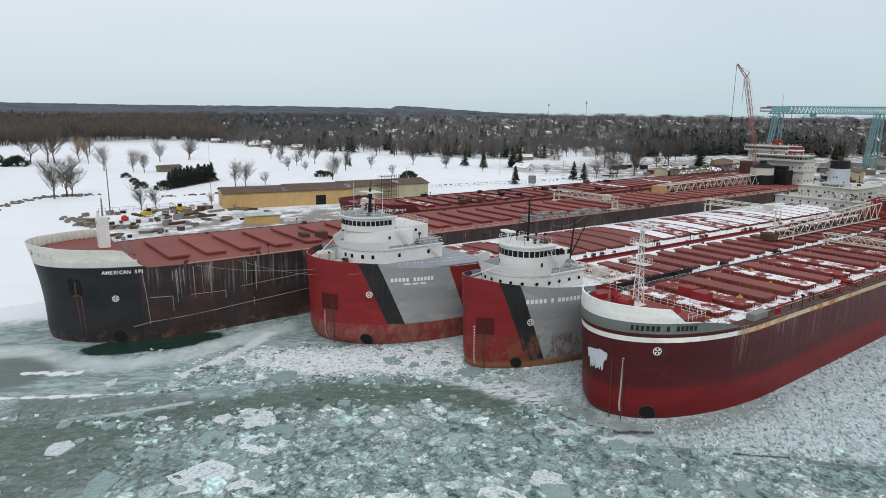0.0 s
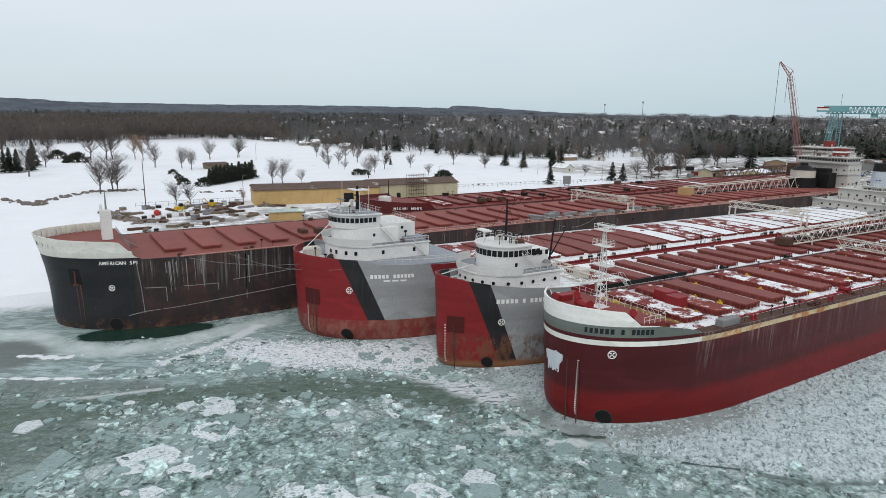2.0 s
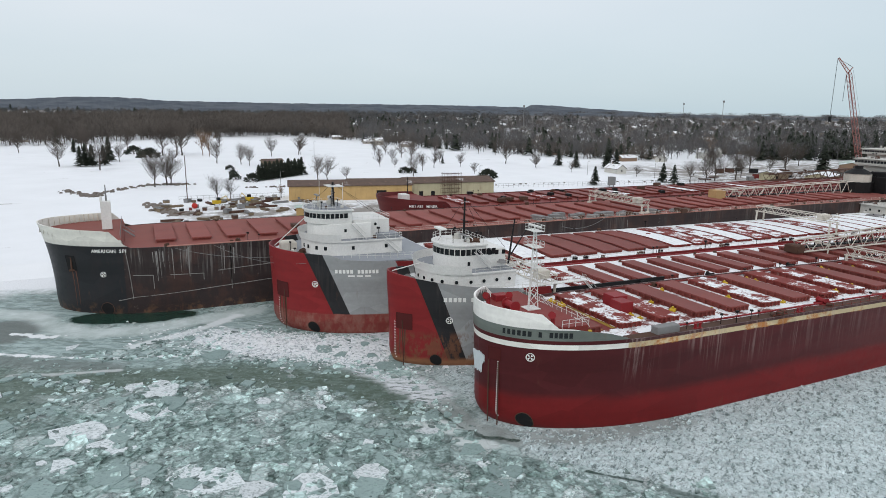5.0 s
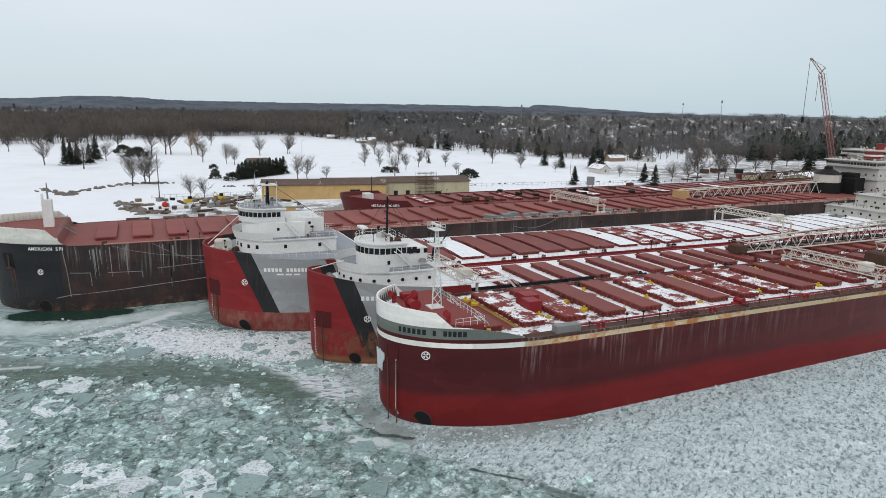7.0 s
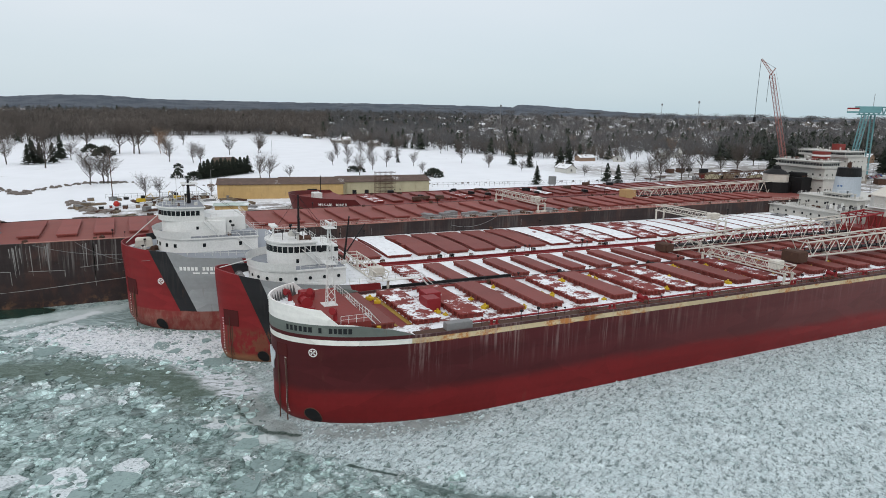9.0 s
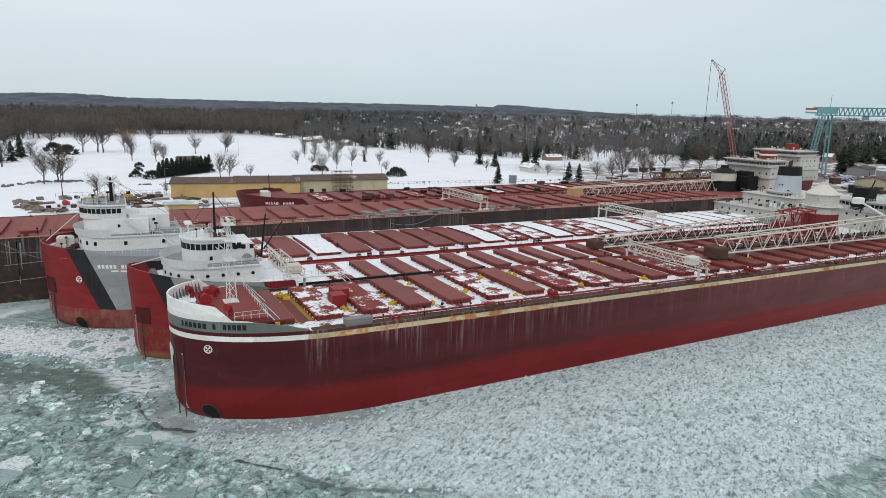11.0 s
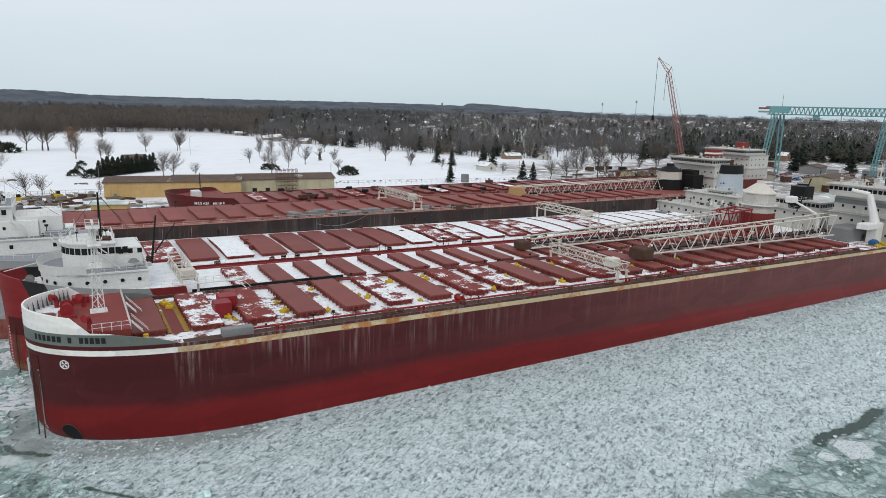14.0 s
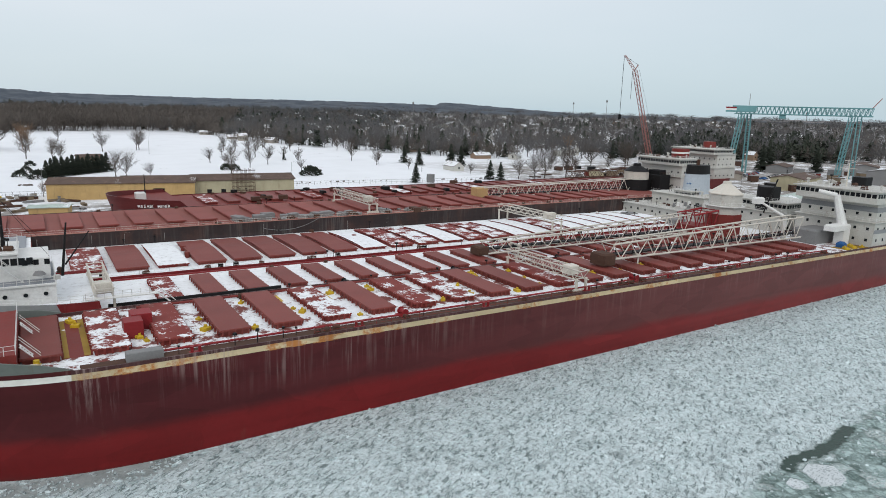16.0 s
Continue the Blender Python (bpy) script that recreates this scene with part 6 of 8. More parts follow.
part("radar_scanner", Geo().tube((9.6, 1.8, 23.5), (9.6, 1.8, 25.6), 0.1).box(9.3, 9.9, 0.4, 3.2, 25.6, 25.8, 0.06), MAT_GREY, t3)
part("searchlight", Geo().tube((8.2, -1.6, 23.5), (8.2, -1.6, 24.4), 0.1).tube((7.8, -1.6, 24.7), (8.7, -1.6, 24.7), 0.35, 0.28, 10), MAT_WHITE, t3)
for x, y, h in ((10.5, 3.2, 29.5), (11.5, -3.0, 27.5), (14, -2, 28.5)):
    rod("whip_aerial", (x, y, 23.4), (x, y, h), 0.05, MAT_WHITE, t3)
part("platform", Geo().box(11.2, 14.4, -1.6, 2.2, 27.6, 27.75), MAT_WHITE, ship_c)
rod("fore_stay", (0.4, 0, 16.0), (8.4, -0.6, 23.2), 0.09, MAT_WHITE, ship_c)
railing(ship_c, hull_c.edge(11.2, 31, -1, 3, 0.3, 0.9), 1.05, 1.5, MAT_WHITE, 0.035)
railing(ship_c, hull_c.edge(11.2, 31, 1, 3, 0.3, 0.9), 1.05, 2.0, MAT_WHITE, 0.035)
part("grey_foredeck", Geo().prism([(1.2, -2), (4, -8), (8, -11.6), (14, -14), (31, -15.4), (31, 15.4), (14, 14), (8, 11.6), (4, 8), (1.2, 2)], 14.48, 14.58), MAT_GREYDECK, ship_c)
part("cargo_net_frame", Geo().box(2.0, 5.2, 1.5, 3.5, 14.5, 16.4, 0.4), MAT_CREAM, ship_c, "canvas-covered windlass")
railing(ship_c, hull_c.edge(33, 205, -1, 8, 0.4), 1.05, 2.4, MAT_WHITE, 0.035)
for s in (42, 63, 66, 88, 110, 131, 134, 160):
    part("bitts", Geo().box(s, s + 0.9, -15.3, -14.6, 11.2, 12.2, 0.1), MAT_BLACK, ship_c)
for s, y in ((59.5, -3), (60, 4), (100, 2), (133, 0), (134.5, 1)):
    part("deck_vent", Geo().tube((s, y, 11.2), (s, y, 12.4), 0.5, 0.6, 10), MAT_HATCH, ship_c)
portal("hatch_crane", "white lattice hatch crane standing across the snow-covered deck", 205.0, 97.0, 121.0, 9.6, 4.2, 3.2, MAT_CREAM)
aft_house(ship_c, 209, 258, 14, [(11.2, 14.4, 210, 256, 15.0), (14.6, 18.4, 219, 248, 10.5)], MAT_AFT, (18.6, 19.6, 222, 226, 3.6))
fun = part("funnel", Geo().rings([[(229 + (5.0 - k * 0.08) * math.cos(a) * 1.15, (3.8 - k * 0.07) * math.sin(a), 18.4 + k) for a in (2 * math.pi * i / 28 for i in range(28))] for k in (0, 2, 4, 5.6, 7.0)]), painted("pale_blue_grey_paint", (0.52, 0.58, 0.64), 0.5, 0.1), ship_c, "pale blue-grey tapered funnel with black top")
part("funnel_top", Geo().rings([[(229 + (4.5 - k * 0.12) * math.cos(a) * 1.15, (3.35 - k * 0.1) * math.sin(a), 25.4 + k) for a in (2 * math.pi * i / 28 for i in range(28))] for k in (0, 1.5, 3.0)]), MAT_BLACK, fun)
part("funnel_mark", Geo().tube((223.9, -0.4, 21.9), (224.1, 0.4, 22.9), 0.5, 0.2, 6).tube((223.9, -1.4, 22.1), (224.0, -0.8, 22.5), 0.3, 0.15, 6), MAT_BLUE, fun)
part("stack_pipe", Geo().tube((227.5, -1, 28.2), (227.5, -1, 30.4), 0.5, n=8).tube((230, 1, 28.2), (230, 1, 30), 0.6, n=8), MAT_RUST, fun)
part("deck_crate", Geo().box(201, 206, -14.5, -9, 11.2, 13.0, 0.2), MAT_GREY, ship_c)
part("deck_crate", Geo().box(199, 203, 2, 6, 11.2, 12.6, 0.2), MAT_GREY, ship_c)
for i in range(14):
    g_ = Geo().tube((0, 0, 0), (0, 0, 0.9 + 0.3 * (i % 3)), 0.5, 0.42, 8)
    part("deck_vent", g_, MAT_GREY if i % 2 else MAT_WHITE, ship_c, loc=(207.5 + i * 1.1, -12.5 + (i * 5 % 7), 15.7))

# ---- black freighter ----
HX = 282.5
tw = part("bow_pillar", Geo().box(11.6, 13.6, -1.0, 1.0, 16.2, 22.4, 0.1), MAT_WHITE, ship_d, "white steel bow lookout post")
part("window", Geo().box(11.55, 11.6, -0.3, 0.3, 21.0, 21.5), MAT_GLASS, tw)
pipe_mast(ship_d, 12.8, 0.2, 22.4, 26.0, 0.2, MAT_GREY, ((24.4, 1.3), (25.3, 0.8)))
part("horn", Geo().tube((11.8, -0.5, 22.4), (11.8, -0.5, 23.6), 0.3, 0.2, 8), MAT_WHITE, tw)
for s in np.arange(0.5, 13.5, 0.9):
    for side in (-1, 1):
        zt, zd = lerp_list(hull_d.top, s), lerp_list(hull_d.deck, s)
        x, w = hull_d.at(s, zt)
        part("bulwark_stay", Geo().add([(x + 0.15, side * (w - 0.26), zt - 0.05), (x + 0.15, side * (w - 0.26), zd), (x + 0.5, side * max(0, w - 1.3), zd), (x + 0.3, side * (w - 0.5), zt - 0.05)], [(0, 1, 2, 3), (3, 2, 1, 0)]), MAT_CREAM, ship_d)
stair(ship_d, (15.6, -1, 16.1), (18.0, -1, 14.3), 1.2, MAT_GREY)
railing(ship_d, [(15.3, -12, 16.0), (15.3, 12, 16.0)], 1.0, 1.6, MAT_GREY, 0.04)
part("open_hatch_box", Geo().box(52.6, 54.2, -6.5, -3.6, 14.2, 15.8).box(56.0, 58.2, -7.6, -5.2, 14.2, 16.0), MAT_RUST, ship_d, "rusty open hatch machinery")
part("edge_plate", Geo().box(24, 286, -15.9, -15.2, 14.25, 14.42), painted("salmon_primer", (0.50, 0.24, 0.19), 0.7, 0.4, (0.3, 0.25, 0.22)), ship_d, "faded salmon deck edge")
railing(ship_d, hull_d.edge(60, 282, -1, 9, 0.35), 1.0, 4.5, MAT_CREAM, 0.035)
rngd = random.Random(9)
for i in range(34):
    x, y, k = rngd.uniform(118, 172), rngd.uniform(-14.6, -9.5), rngd.uniform(0.6, 1.5)
    g_ = Geo().box(-1.1 * k, 1.1 * k, -0.7 * k, 0.7 * k, 0, 0.9 * k, 0.08)
    part("deck_equipment", g_, MAT_GREY if rngd.random() < 0.75 else MAT_RUST, ship_d, loc=Matrix.Translation((x, y, 14.2)) @ Matrix.Rotation(rngd.uniform(0, 3), 4, "Z"))
portal("hatch_crane", "cream hatch crane spanning the red deck of the black freighter", 166.0, 129.5, 154.5, 13.6, 2.6, 2.4, MAT_CREAM)
aft_house(ship_d, 288, 306, 15, [(14.2, 19.8, 293.5, 305, 10.6), (20.0, 24.2, 294, 305, 10.2)], MAT_AFT, (24.4, 26.8, 292.0, 303, 10.4), yc=2.6)
part("funnel", Geo().prism(house_poly(298, 304, 2.6, 2.4), 27.2, 30.6, 0.2), MAT_DECK, ship_d, "dark red funnel with pale band")
part("grey_band", Geo().prism(house_poly(297.9, 304.1, 2.7, 2.5), 28.7, 29.4), MAT_WHITE, ship_d)
hop = part("hopper_base", Geo().prism([(HX + 5.8 * math.cos(a), 5 + 5.8 * math.sin(a)) for a in (math.pi / 6 * i for i in range(12))], 14.2, 18.4), MAT_BLACK, ship_d, "blackened hopper tower base")
part("hopper_house", Geo().prism([(HX + 4.9 * math.cos(a), 5 + 4.9 * math.sin(a)) for a in (math.pi / 6 * i for i in range(12))], 18.4, 21.6, 0.1), MAT_CREAM, hop)
part("roof", Geo().rings([[(HX + r * math.cos(a), 5 + r * math.sin(a), z) for a in (math.pi / 6 * i for i in range(12))] for r, z in ((5.2, 21.6), (2.6, 23.2), (1.6, 23.6), (1.5, 24.6))]), MAT_BLACK, hop)
part("machinery_house", Geo().box(HX + 3, HX + 9, -4.5, 3.5, 14.2, 20.6, 0.2).box(HX + 4, HX + 8, -3, 2.5, 20.6, 22.4, 0.2), MAT_BLACK, hop, "soot-black machinery house")
railing(hop, [(HX + 3, -4.5, 20.6), (HX + 9, -4.5, 20.6)], 1.0, 1.5, MAT_RUST, 0.04)

# ---- freighter in the slip ----
aft_house(ship_e, 276, 304, 15, [(10, 15.6, 286, 304, 13.0), (15.8, 22.6, 288, 304, 12.6)], MAT_AFT, (22.8, 25.4, 284, 300, 13.2))
part("funnel", Geo().prism(house_poly(294, 300, 2.4, 2.2), 25.4, 29.0, 0.2), MAT_DECK, ship_e)
truss(ship_e, (268, 2, 11.6), (196, 2, 12.0), 4.4, 3.0, 3.4, 14, MAT_RUST, 0.2, 0.11)
part("hopper_base", Geo().prism([(270 + 5 * math.cos(a), 2 + 5 * math.sin(a)) for a in (math.pi / 4 * i for i in range(8))], 10, 17), MAT_RUST, ship_e)
part("bow_bulwark_top", Geo().box(6.5, 9.5, -2, 2, 11.5, 13.6, 0.2), MAT_WHITE, ship_e, "white covered windlass")
pipe_mast(ship_e, 9.5, 0, 11.5, 19.5, 0.22, MAT_BLACK, ((17, 1.2),))
for i in range(26):
    x, y, k = rngd.uniform(40, 150), rngd.uniform(-13, 13), rngd.uniform(0.5, 1.3)
    part("deck_equipment", Geo().box(-1.2 * k, 1.2 * k, -0.8 * k, 0.8 * k, 0, 1.1 * k, 0.08), MAT_RUST if i % 2 else MAT_BLACK, ship_e, loc=Matrix.Translation((x, y, 10.6)) @ Matrix.Rotation(rngd.uniform(0, 3), 4, "Z"))

# ---- small fittings ----
rngf = random.Random(23)
fit_a = Geo().box(-0.4, 0.4, -0.3, 0.3, 0, 0.7, 0.06).mesh("locker", MAT_AFT)
fit_b = Geo().tube((0, 0, 0), (0, 0, 0.9), 0.22, 0.22, 8).tube((0, 0, 0.9), (0, 0, 1.15), 0.42, 0.3, 8).mesh("mushroom_vent", MAT_AFT)
fit_c = Geo().tube((0, 0, 0), (0, 0, 1.6), 0.07, 0.05, 5).box(-0.2, 0.2, -0.2, 0.2, 1.5, 1.8).mesh("deck_lamp", MAT_BLACK)
fit_d = Geo().tube((-0.5, 0, 0.35), (0.5, 0, 0.35), 0.35, 0.35, 10).box(-0.6, 0.6, -0.4, 0.4, 0, 0.12).mesh("cable_drum", MAT_RUST)
for sh, x0, x1, y0, y1, z, n in ((ship_b, 10, 15.5, -3.5, 3.5, 20.68, 10), (ship_c, 8, 14, -4, 4, 23.5, 10), (ship_b, 17, 21.5, -7, 7, 16.4, 9), (ship_c, 19.5, 24.5, -6.5, 6.5, 17.5, 8),
                                 (ship_c, 211, 219, -14, 14, 14.56, 22), (ship_c, 219, 247, -15, -11, 14.56, 26), (ship_c, 221, 240, -9, 9, 18.56, 18), (ship_a, 195, 211, -10, 8, 27.1, 16),
                                 (ship_b, 206, 228, -8, 8, 17.16, 14), (ship_d, 294, 302, -6, 11, 27.1, 16), (ship_e, 285, 299, -11, 11, 25.7, 14), (ship_c, 2.5, 6, -6, 6, 14.6, 7),
                                 (ship_c, 196, 209, -14, 14, 11.2, 22), (ship_b, 174, 184, -9.5, -4, 11.2, 12), (ship_a, 178, 186, 3, 10, 12.75, 10)):
    for _ in range(n):
        part("fitting", rngf.choice((fit_a, fit_b, fit_c, fit_d)), None, sh, loc=Matrix.Translation((rngf.uniform(x0, x1), rngf.uniform(y0, y1), z)) @ Matrix.Rotation(rngf.uniform(0, 6), 4, "Z") @ Matrix.Scale(rngf.uniform(0.7, 1.5), 4))
for sh, hu, s0, s1, z, n in ((ship_a, hull_a, 26, 178, 12.8, 46), (ship_c, hull_c, 34, 200, 11.2, 34), (ship_d, hull_d, 24, 280, 14.2, 60), (ship_b, hull_b, 30, 170, 11.2, 40), (ship_e, hull_e, 30, 260, 10.0, 30)):
    for _ in range(n):
        s_, side = rngf.uniform(s0, s1), rngf.choice((-1, -1, 1))
        part("fitting", rngf.choice((fit_c, fit_d, fit_d)), None, sh, loc=Matrix.Translation((s_, side * (hu.B / 2 - rngf.uniform(0.8, 1.8)), z)) @ Matrix.Rotation(rngf.uniform(0, 6), 4, "Z") @ Matrix.Scale(rngf.uniform(0.6, 1.2), 4))
for sh, top, ends in ((ship_b, (14.2, 0.6, 28.0), ((8.8, 0, 20.8), (20, -4.2, 19.7), (20, 4.2, 19.7))), (ship_c, (12.6, 0.4, 28.2), ((7, 0, 23.6), (22.5, -4.8, 21.3), (22.5, 4.8, 21.3)))):
    for e in ends:
        rod("mast_stay", top, e, 0.03, MAT_BLACK, sh)

# ---- marks, pockets and lettering ----
# hull red deepened to paint the shade inside the pockets, plus worn spots
MAT_POCKET_SHADE = painted("shaded_pocket_paint", (0.085, 0.014, 0.014), 0.7, 0.7, (0.05, 0.02, 0.015), 1.0)
thruster_mark(ship_a, hull_a, 4.1, 10.75, 0.62)
thruster_mark(ship_b, hull_b, 8.1, 8.4, 0.6)
thruster_mark(ship_c, hull_c, 6.15, 10.0, 0.62)
thruster_mark(ship_d, hull_d, 10.8, 8.65, 0.6)
pocket_patch(ship_a, hull_a, 0.35, 9.5, 0.9, 1.8, MAT_POCKET_SHADE, anchor=False)
pocket_patch(ship_b, hull_b, 0.6, 6.4, 2.0, 2.8, MAT_POCKET_SHADE, anchor=False)
pocket_patch(ship_c, hull_c, 0.35, 6.6, 1.5, 3.0, MAT_POCKET_SHADE, anchor=False)
pocket_patch(ship_d, hull_d, 4.0, 9.2, 1.7, 3.2, MAT_BLACK)
# flat black discs on the shell stand for the shade inside the thruster tunnels
for sh, hu, s, r in ((ship_a, hull_a, 3.75, 1.2), (ship_b, hull_b, 6.0, 1.0), (ship_c, hull_c, 5.5, 1.15), (ship_d, hull_d, 10.8, 1.35)):
    (x, w), (x2, w2) = hu.at(s, 1.2), hu.at(s + 0.4, 1.2)
    along = 0.4 / math.hypot(x2 - x, w2 - w)
    edge_, g_ = [], Geo()
    for i in range(20):
        a_ = 2 * math.pi * i / 20
        p_ = hu.at(max(0.0, s + along * r * math.cos(a_)), 1.15 + r * math.sin(a_))
        edge_.append((p_[0], -p_[1] - 0.05, 1.15 + r * math.sin(a_)))
    g_.add(edge_ + [(x, -w - 0.05, 1.15)], [(i, (i + 1) % 20, 20) for i in range(20)])
    mouth = part("thruster_tunnel", g_, MAT_BLACK, sh, "flat black disc for the shade inside a thruster opening")
    rim = Geo()
    for i in range(20):
        rim.tube(edge_[i], edge_[(i + 1) % 20], 0.06, n=5)
    part("tunnel_rim", rim, MAT_RUST, mouth)
MAT_RUN = painted("rust_run", (0.13, 0.062, 0.045), 0.8, 0.8, (0.24, 0.15, 0.11), 1.2)
for sh, hu, s0, z0 in ((ship_b, hull_b, 0.9, 6.4), (ship_b, hull_b, 1.5, 6.4), (ship_c, hull_c, 0.55, 6.6), (ship_c, hull_c, 0.95, 6.6), (ship_c, hull_c, 1.3, 6.6), (ship_d, hull_d, 4.6, 9.2), (ship_d, hull_d, 5.3, 9.2)):
    P_ = [(hu.at(s0 + k, z0 * (1 - 0.85 * j / 5)), z0 * (1 - 0.85 * j / 5)) for j in range(6) for k in (0, 0.22 * (1 - j / 7))]
    part("rust_run", Geo().add([(p[0], -p[1] - 0.03, z) for p, z in P_], [(2 * j, 2 * j + 2, 2 * j + 3, 2 * j + 1) for j in range(5)]), MAT_RUN, sh)
draft_marks(ship_a, hull_a, 1.05, 1.2, 9.3, 26)
draft_marks(ship_c, hull_c, 0.5, 0.6, 6.0, 12)
draft_marks(ship_b, hull_b, 0.4, 1.0, 7.5, 14)
bars_on(ship_a, hull_a, 1.35, 13.75, 0.75, (0.22, 0.26, 0.3, 0.34, 0.36, 0.4, -0.4, 0.36, -0.5, 0.42, 0.36, 0.42, 0.45, 0.45), MAT_WORD_DARK, 0.17)
bars_on(ship_b, hull_b, 7.2, 11.7, 0.75, (0.5,) * 5 + (-0.35, 0.45, -0.35) + (0.52,) * 8, MAT_WORD, 0.24)
bars_on(ship_c, hull_c, 9.6, 12.35, 0.72, (0.46,) * 5 + (-0.45,) + (0.46,) * 6, MAT_WORD, 0.2)
bars_on(ship_c, hull_c, 11.8, 11.7, 0.3, (1.2, 1.1, 1.1), MAT_WORD, 0.35)
text_on("ship_name", "AMERICAN SPI", 0.72, ship_d, hull_d, 9.4, 13.35, MAT_WORD, 1.0)
text_on("ship_name", "MESABI MINER", 0.9, ship_e, hull_e, 6.6, 10.3, MAT_WORD, 1.0)
for s in (0.3, 1.0):
    x, w = hull_a.at(s, 8)
    rod("anchor_chain", (x, -w - 0.25, 9.3), (x + 0.1, -w - 0.4, -0.2), 0.09, MAT_RUST, ship_a)
for sh, hu in ((ship_b, hull_b), (ship_c, hull_c)):
    x, w = hu.at(1.2, 6)
    rod("anchor_chain", (x, -w - 0.2, 8.0), (x + 0.2, -w - 0.6, -0.2), 0.08, MAT_RUST, sh)
ICE_W = Nodes("frozen_spray", 0.35).out((0.55, 0.6, 0.63))
gi = Geo()
ri = random.Random(3)
for i in range(70):
    off = -1.3 + 3.4 * i / 69 + ri.uniform(-0.08, 0.08)
    s = 24 * (1 - (1 - (off / 12) ** 2) ** 0.5)
    z = 9.9 - 0.25 * abs(off) + ri.uniform(-0.3, 0.1)
    x, w = hull_a.at(s, z)
    low = z - (2.6 if -0.9 < off < 1.6 else 1.2) * ri.uniform(0.55, 1.1)
    gi.tube((x - 0.1, off, z), (x - 0.06, off * 0.98, low), 0.13, 0.05, 6)
tagged(part("icicles", gi, ICE_W, ship_a, "frozen spray hanging below the anchor pocket"), kind="stuff")


# pipes, weld seams and salt runs on the black side
MAT_SEAM = painted("pale_weld_seam", (0.30, 0.29, 0.28), 0.8, 0.5, (0.08, 0.06, 0.05))
for s0, z0, s1, z1 in ((16.4, 3.6, 62, 6.6), (15.8, 14.0, 16.2, 3.2), (16.6, 8.4, 20.6, 8.3), (24.0, 8.2, 31.0, 8.0), (31.0, 8.0, 31.0, 6.6), (34, 8.4, 58, 9.8), (20.6, 8.3, 20.6, 5.4), (58, 9.8, 58, 7.2), (13.2, 2.9, 16.4, 3.6)):
    g_ = Geo()
    for i in range(8):
        k0, k1 = i / 8, (i + 1) / 8
        (xa, wa), (xb, wb) = hull_d.at(s0 + (s1 - s0) * k0, z0 + (z1 - z0) * k0), hull_d.at(s0 + (s1 - s0) * k1, z0 + (z1 - z0) * k1)
        g_.tube((xa, -wa - 0.03, z0 + (z1 - z0) * k0), (xb, -wb - 0.03, z0 + (z1 - z0) * k1), 0.07, n=5)
    part("weld_seam", g_, MAT_SEAM, ship_d)
rs = random.Random(8)
for i in range(36):
    s0 = rs.choice((20.5, 24, 26.5, 35.5, 36.4, 37.2, 52, 60, 75)) + rs.gauss(0, 1.2) if i < 30 else rs.uniform(17, 150)
    l, w_ = rs.uniform(2.0, 8.5) * (1.3 if 35 < s0 < 38 else 0.8), rs.uniform(0.04, 0.22) * (2.2 if 35 < s0 < 38 else 1)
    zt = 14.0 - rs.uniform(0, 1.0)
    x, w = hull_d.at(s0, zt)
    x2, w2 = hull_d.at(s0, zt - l)
    part("salt_run", Geo().add([(x, -w - 0.02, zt), (x2, -w2 - 0.02, zt - l), (x2 + w_ * 0.4, -w2 - 0.02, zt - l), (x + w_, -w - 0.02, zt)], [(0, 1, 2, 3)]), MAT_SEAM, ship_d)


# mooring lines between the hulls
def cable(name, a, b, sag, r, mat, label):
    a, b = Vector(a), Vector(b)
    g, n = Geo(), 14
    P = [a.lerp(b, i / n) - Vector((0, 0, sag * 4 * (i / n) * (1 - i / n))) for i in range(n + 1)]
    for p, q in zip(P, P[1:]):
        g.tube(p, q, r, n=5)
    solid(name, g, mat, label, "mooring line")


cable("mooring_line", (56.0, 106.5, 14.6), (36, 126.3, 13.8), 1.0, 0.04, MAT_GREY, "grey mooring line from bow to the black freighter")
cable("mooring_line", (58, 100.5, 14.2), (44, 126.2, 13.9), 1.4, 0.04, MAT_GREY, "grey slack mooring line to the black freighter")
cable("mooring_line", (150, 126, 14.0), (135, 125.8, 12.2), 1.6, 0.07, MAT_GREY, "slack grey mooring line along the black hull")
cable("mooring_line", (110, 95.2, 10.7), (88, 94.2, 11.0), 1.2, 0.06, MAT_CREAM, "slack pale line along the red hull side")

# ---- yard buildings ----
def corrugated(name, col, rough=0.6):
    n = Nodes(name, rough)
    c = n.hsv(col, n.math("MULTIPLY_ADD", n.noise(0.25, 5, 0.6), 0.5, 0.72))
    c = n.mix(n.math("MULTIPLY", n.step(n.noise(0.6, 5, 0.7, stretch=(1, 1, 0.2)), 0.55, 0.75), 0.4), c, (0.22, 0.16, 0.10))
    n.bump(n.noise(2.0, 2, stretch=(1, 1, 0.01)), 0.4, 0.08)
    return n.out(c)


MAT_TAN, MAT_PALE = corrugated("tan_corrugated_steel", (0.50, 0.34, 0.15)), corrugated("pale_tan_steel", (0.42, 0.38, 0.26))
MAT_BROWN_ROOF = deck_snow("brown_shed_roof", (0.11, 0.075, 0.06), 0.34, 0.06)
MAT_TEAL_ROOF = deck_snow("pale_green_roof", (0.42, 0.50, 0.46), 0.45, 0.1)
MAT_WOODPILE = painted("weathered_timber", (0.22, 0.17, 0.12), 0.8, 0.3, (0.1, 0.08, 0.06))


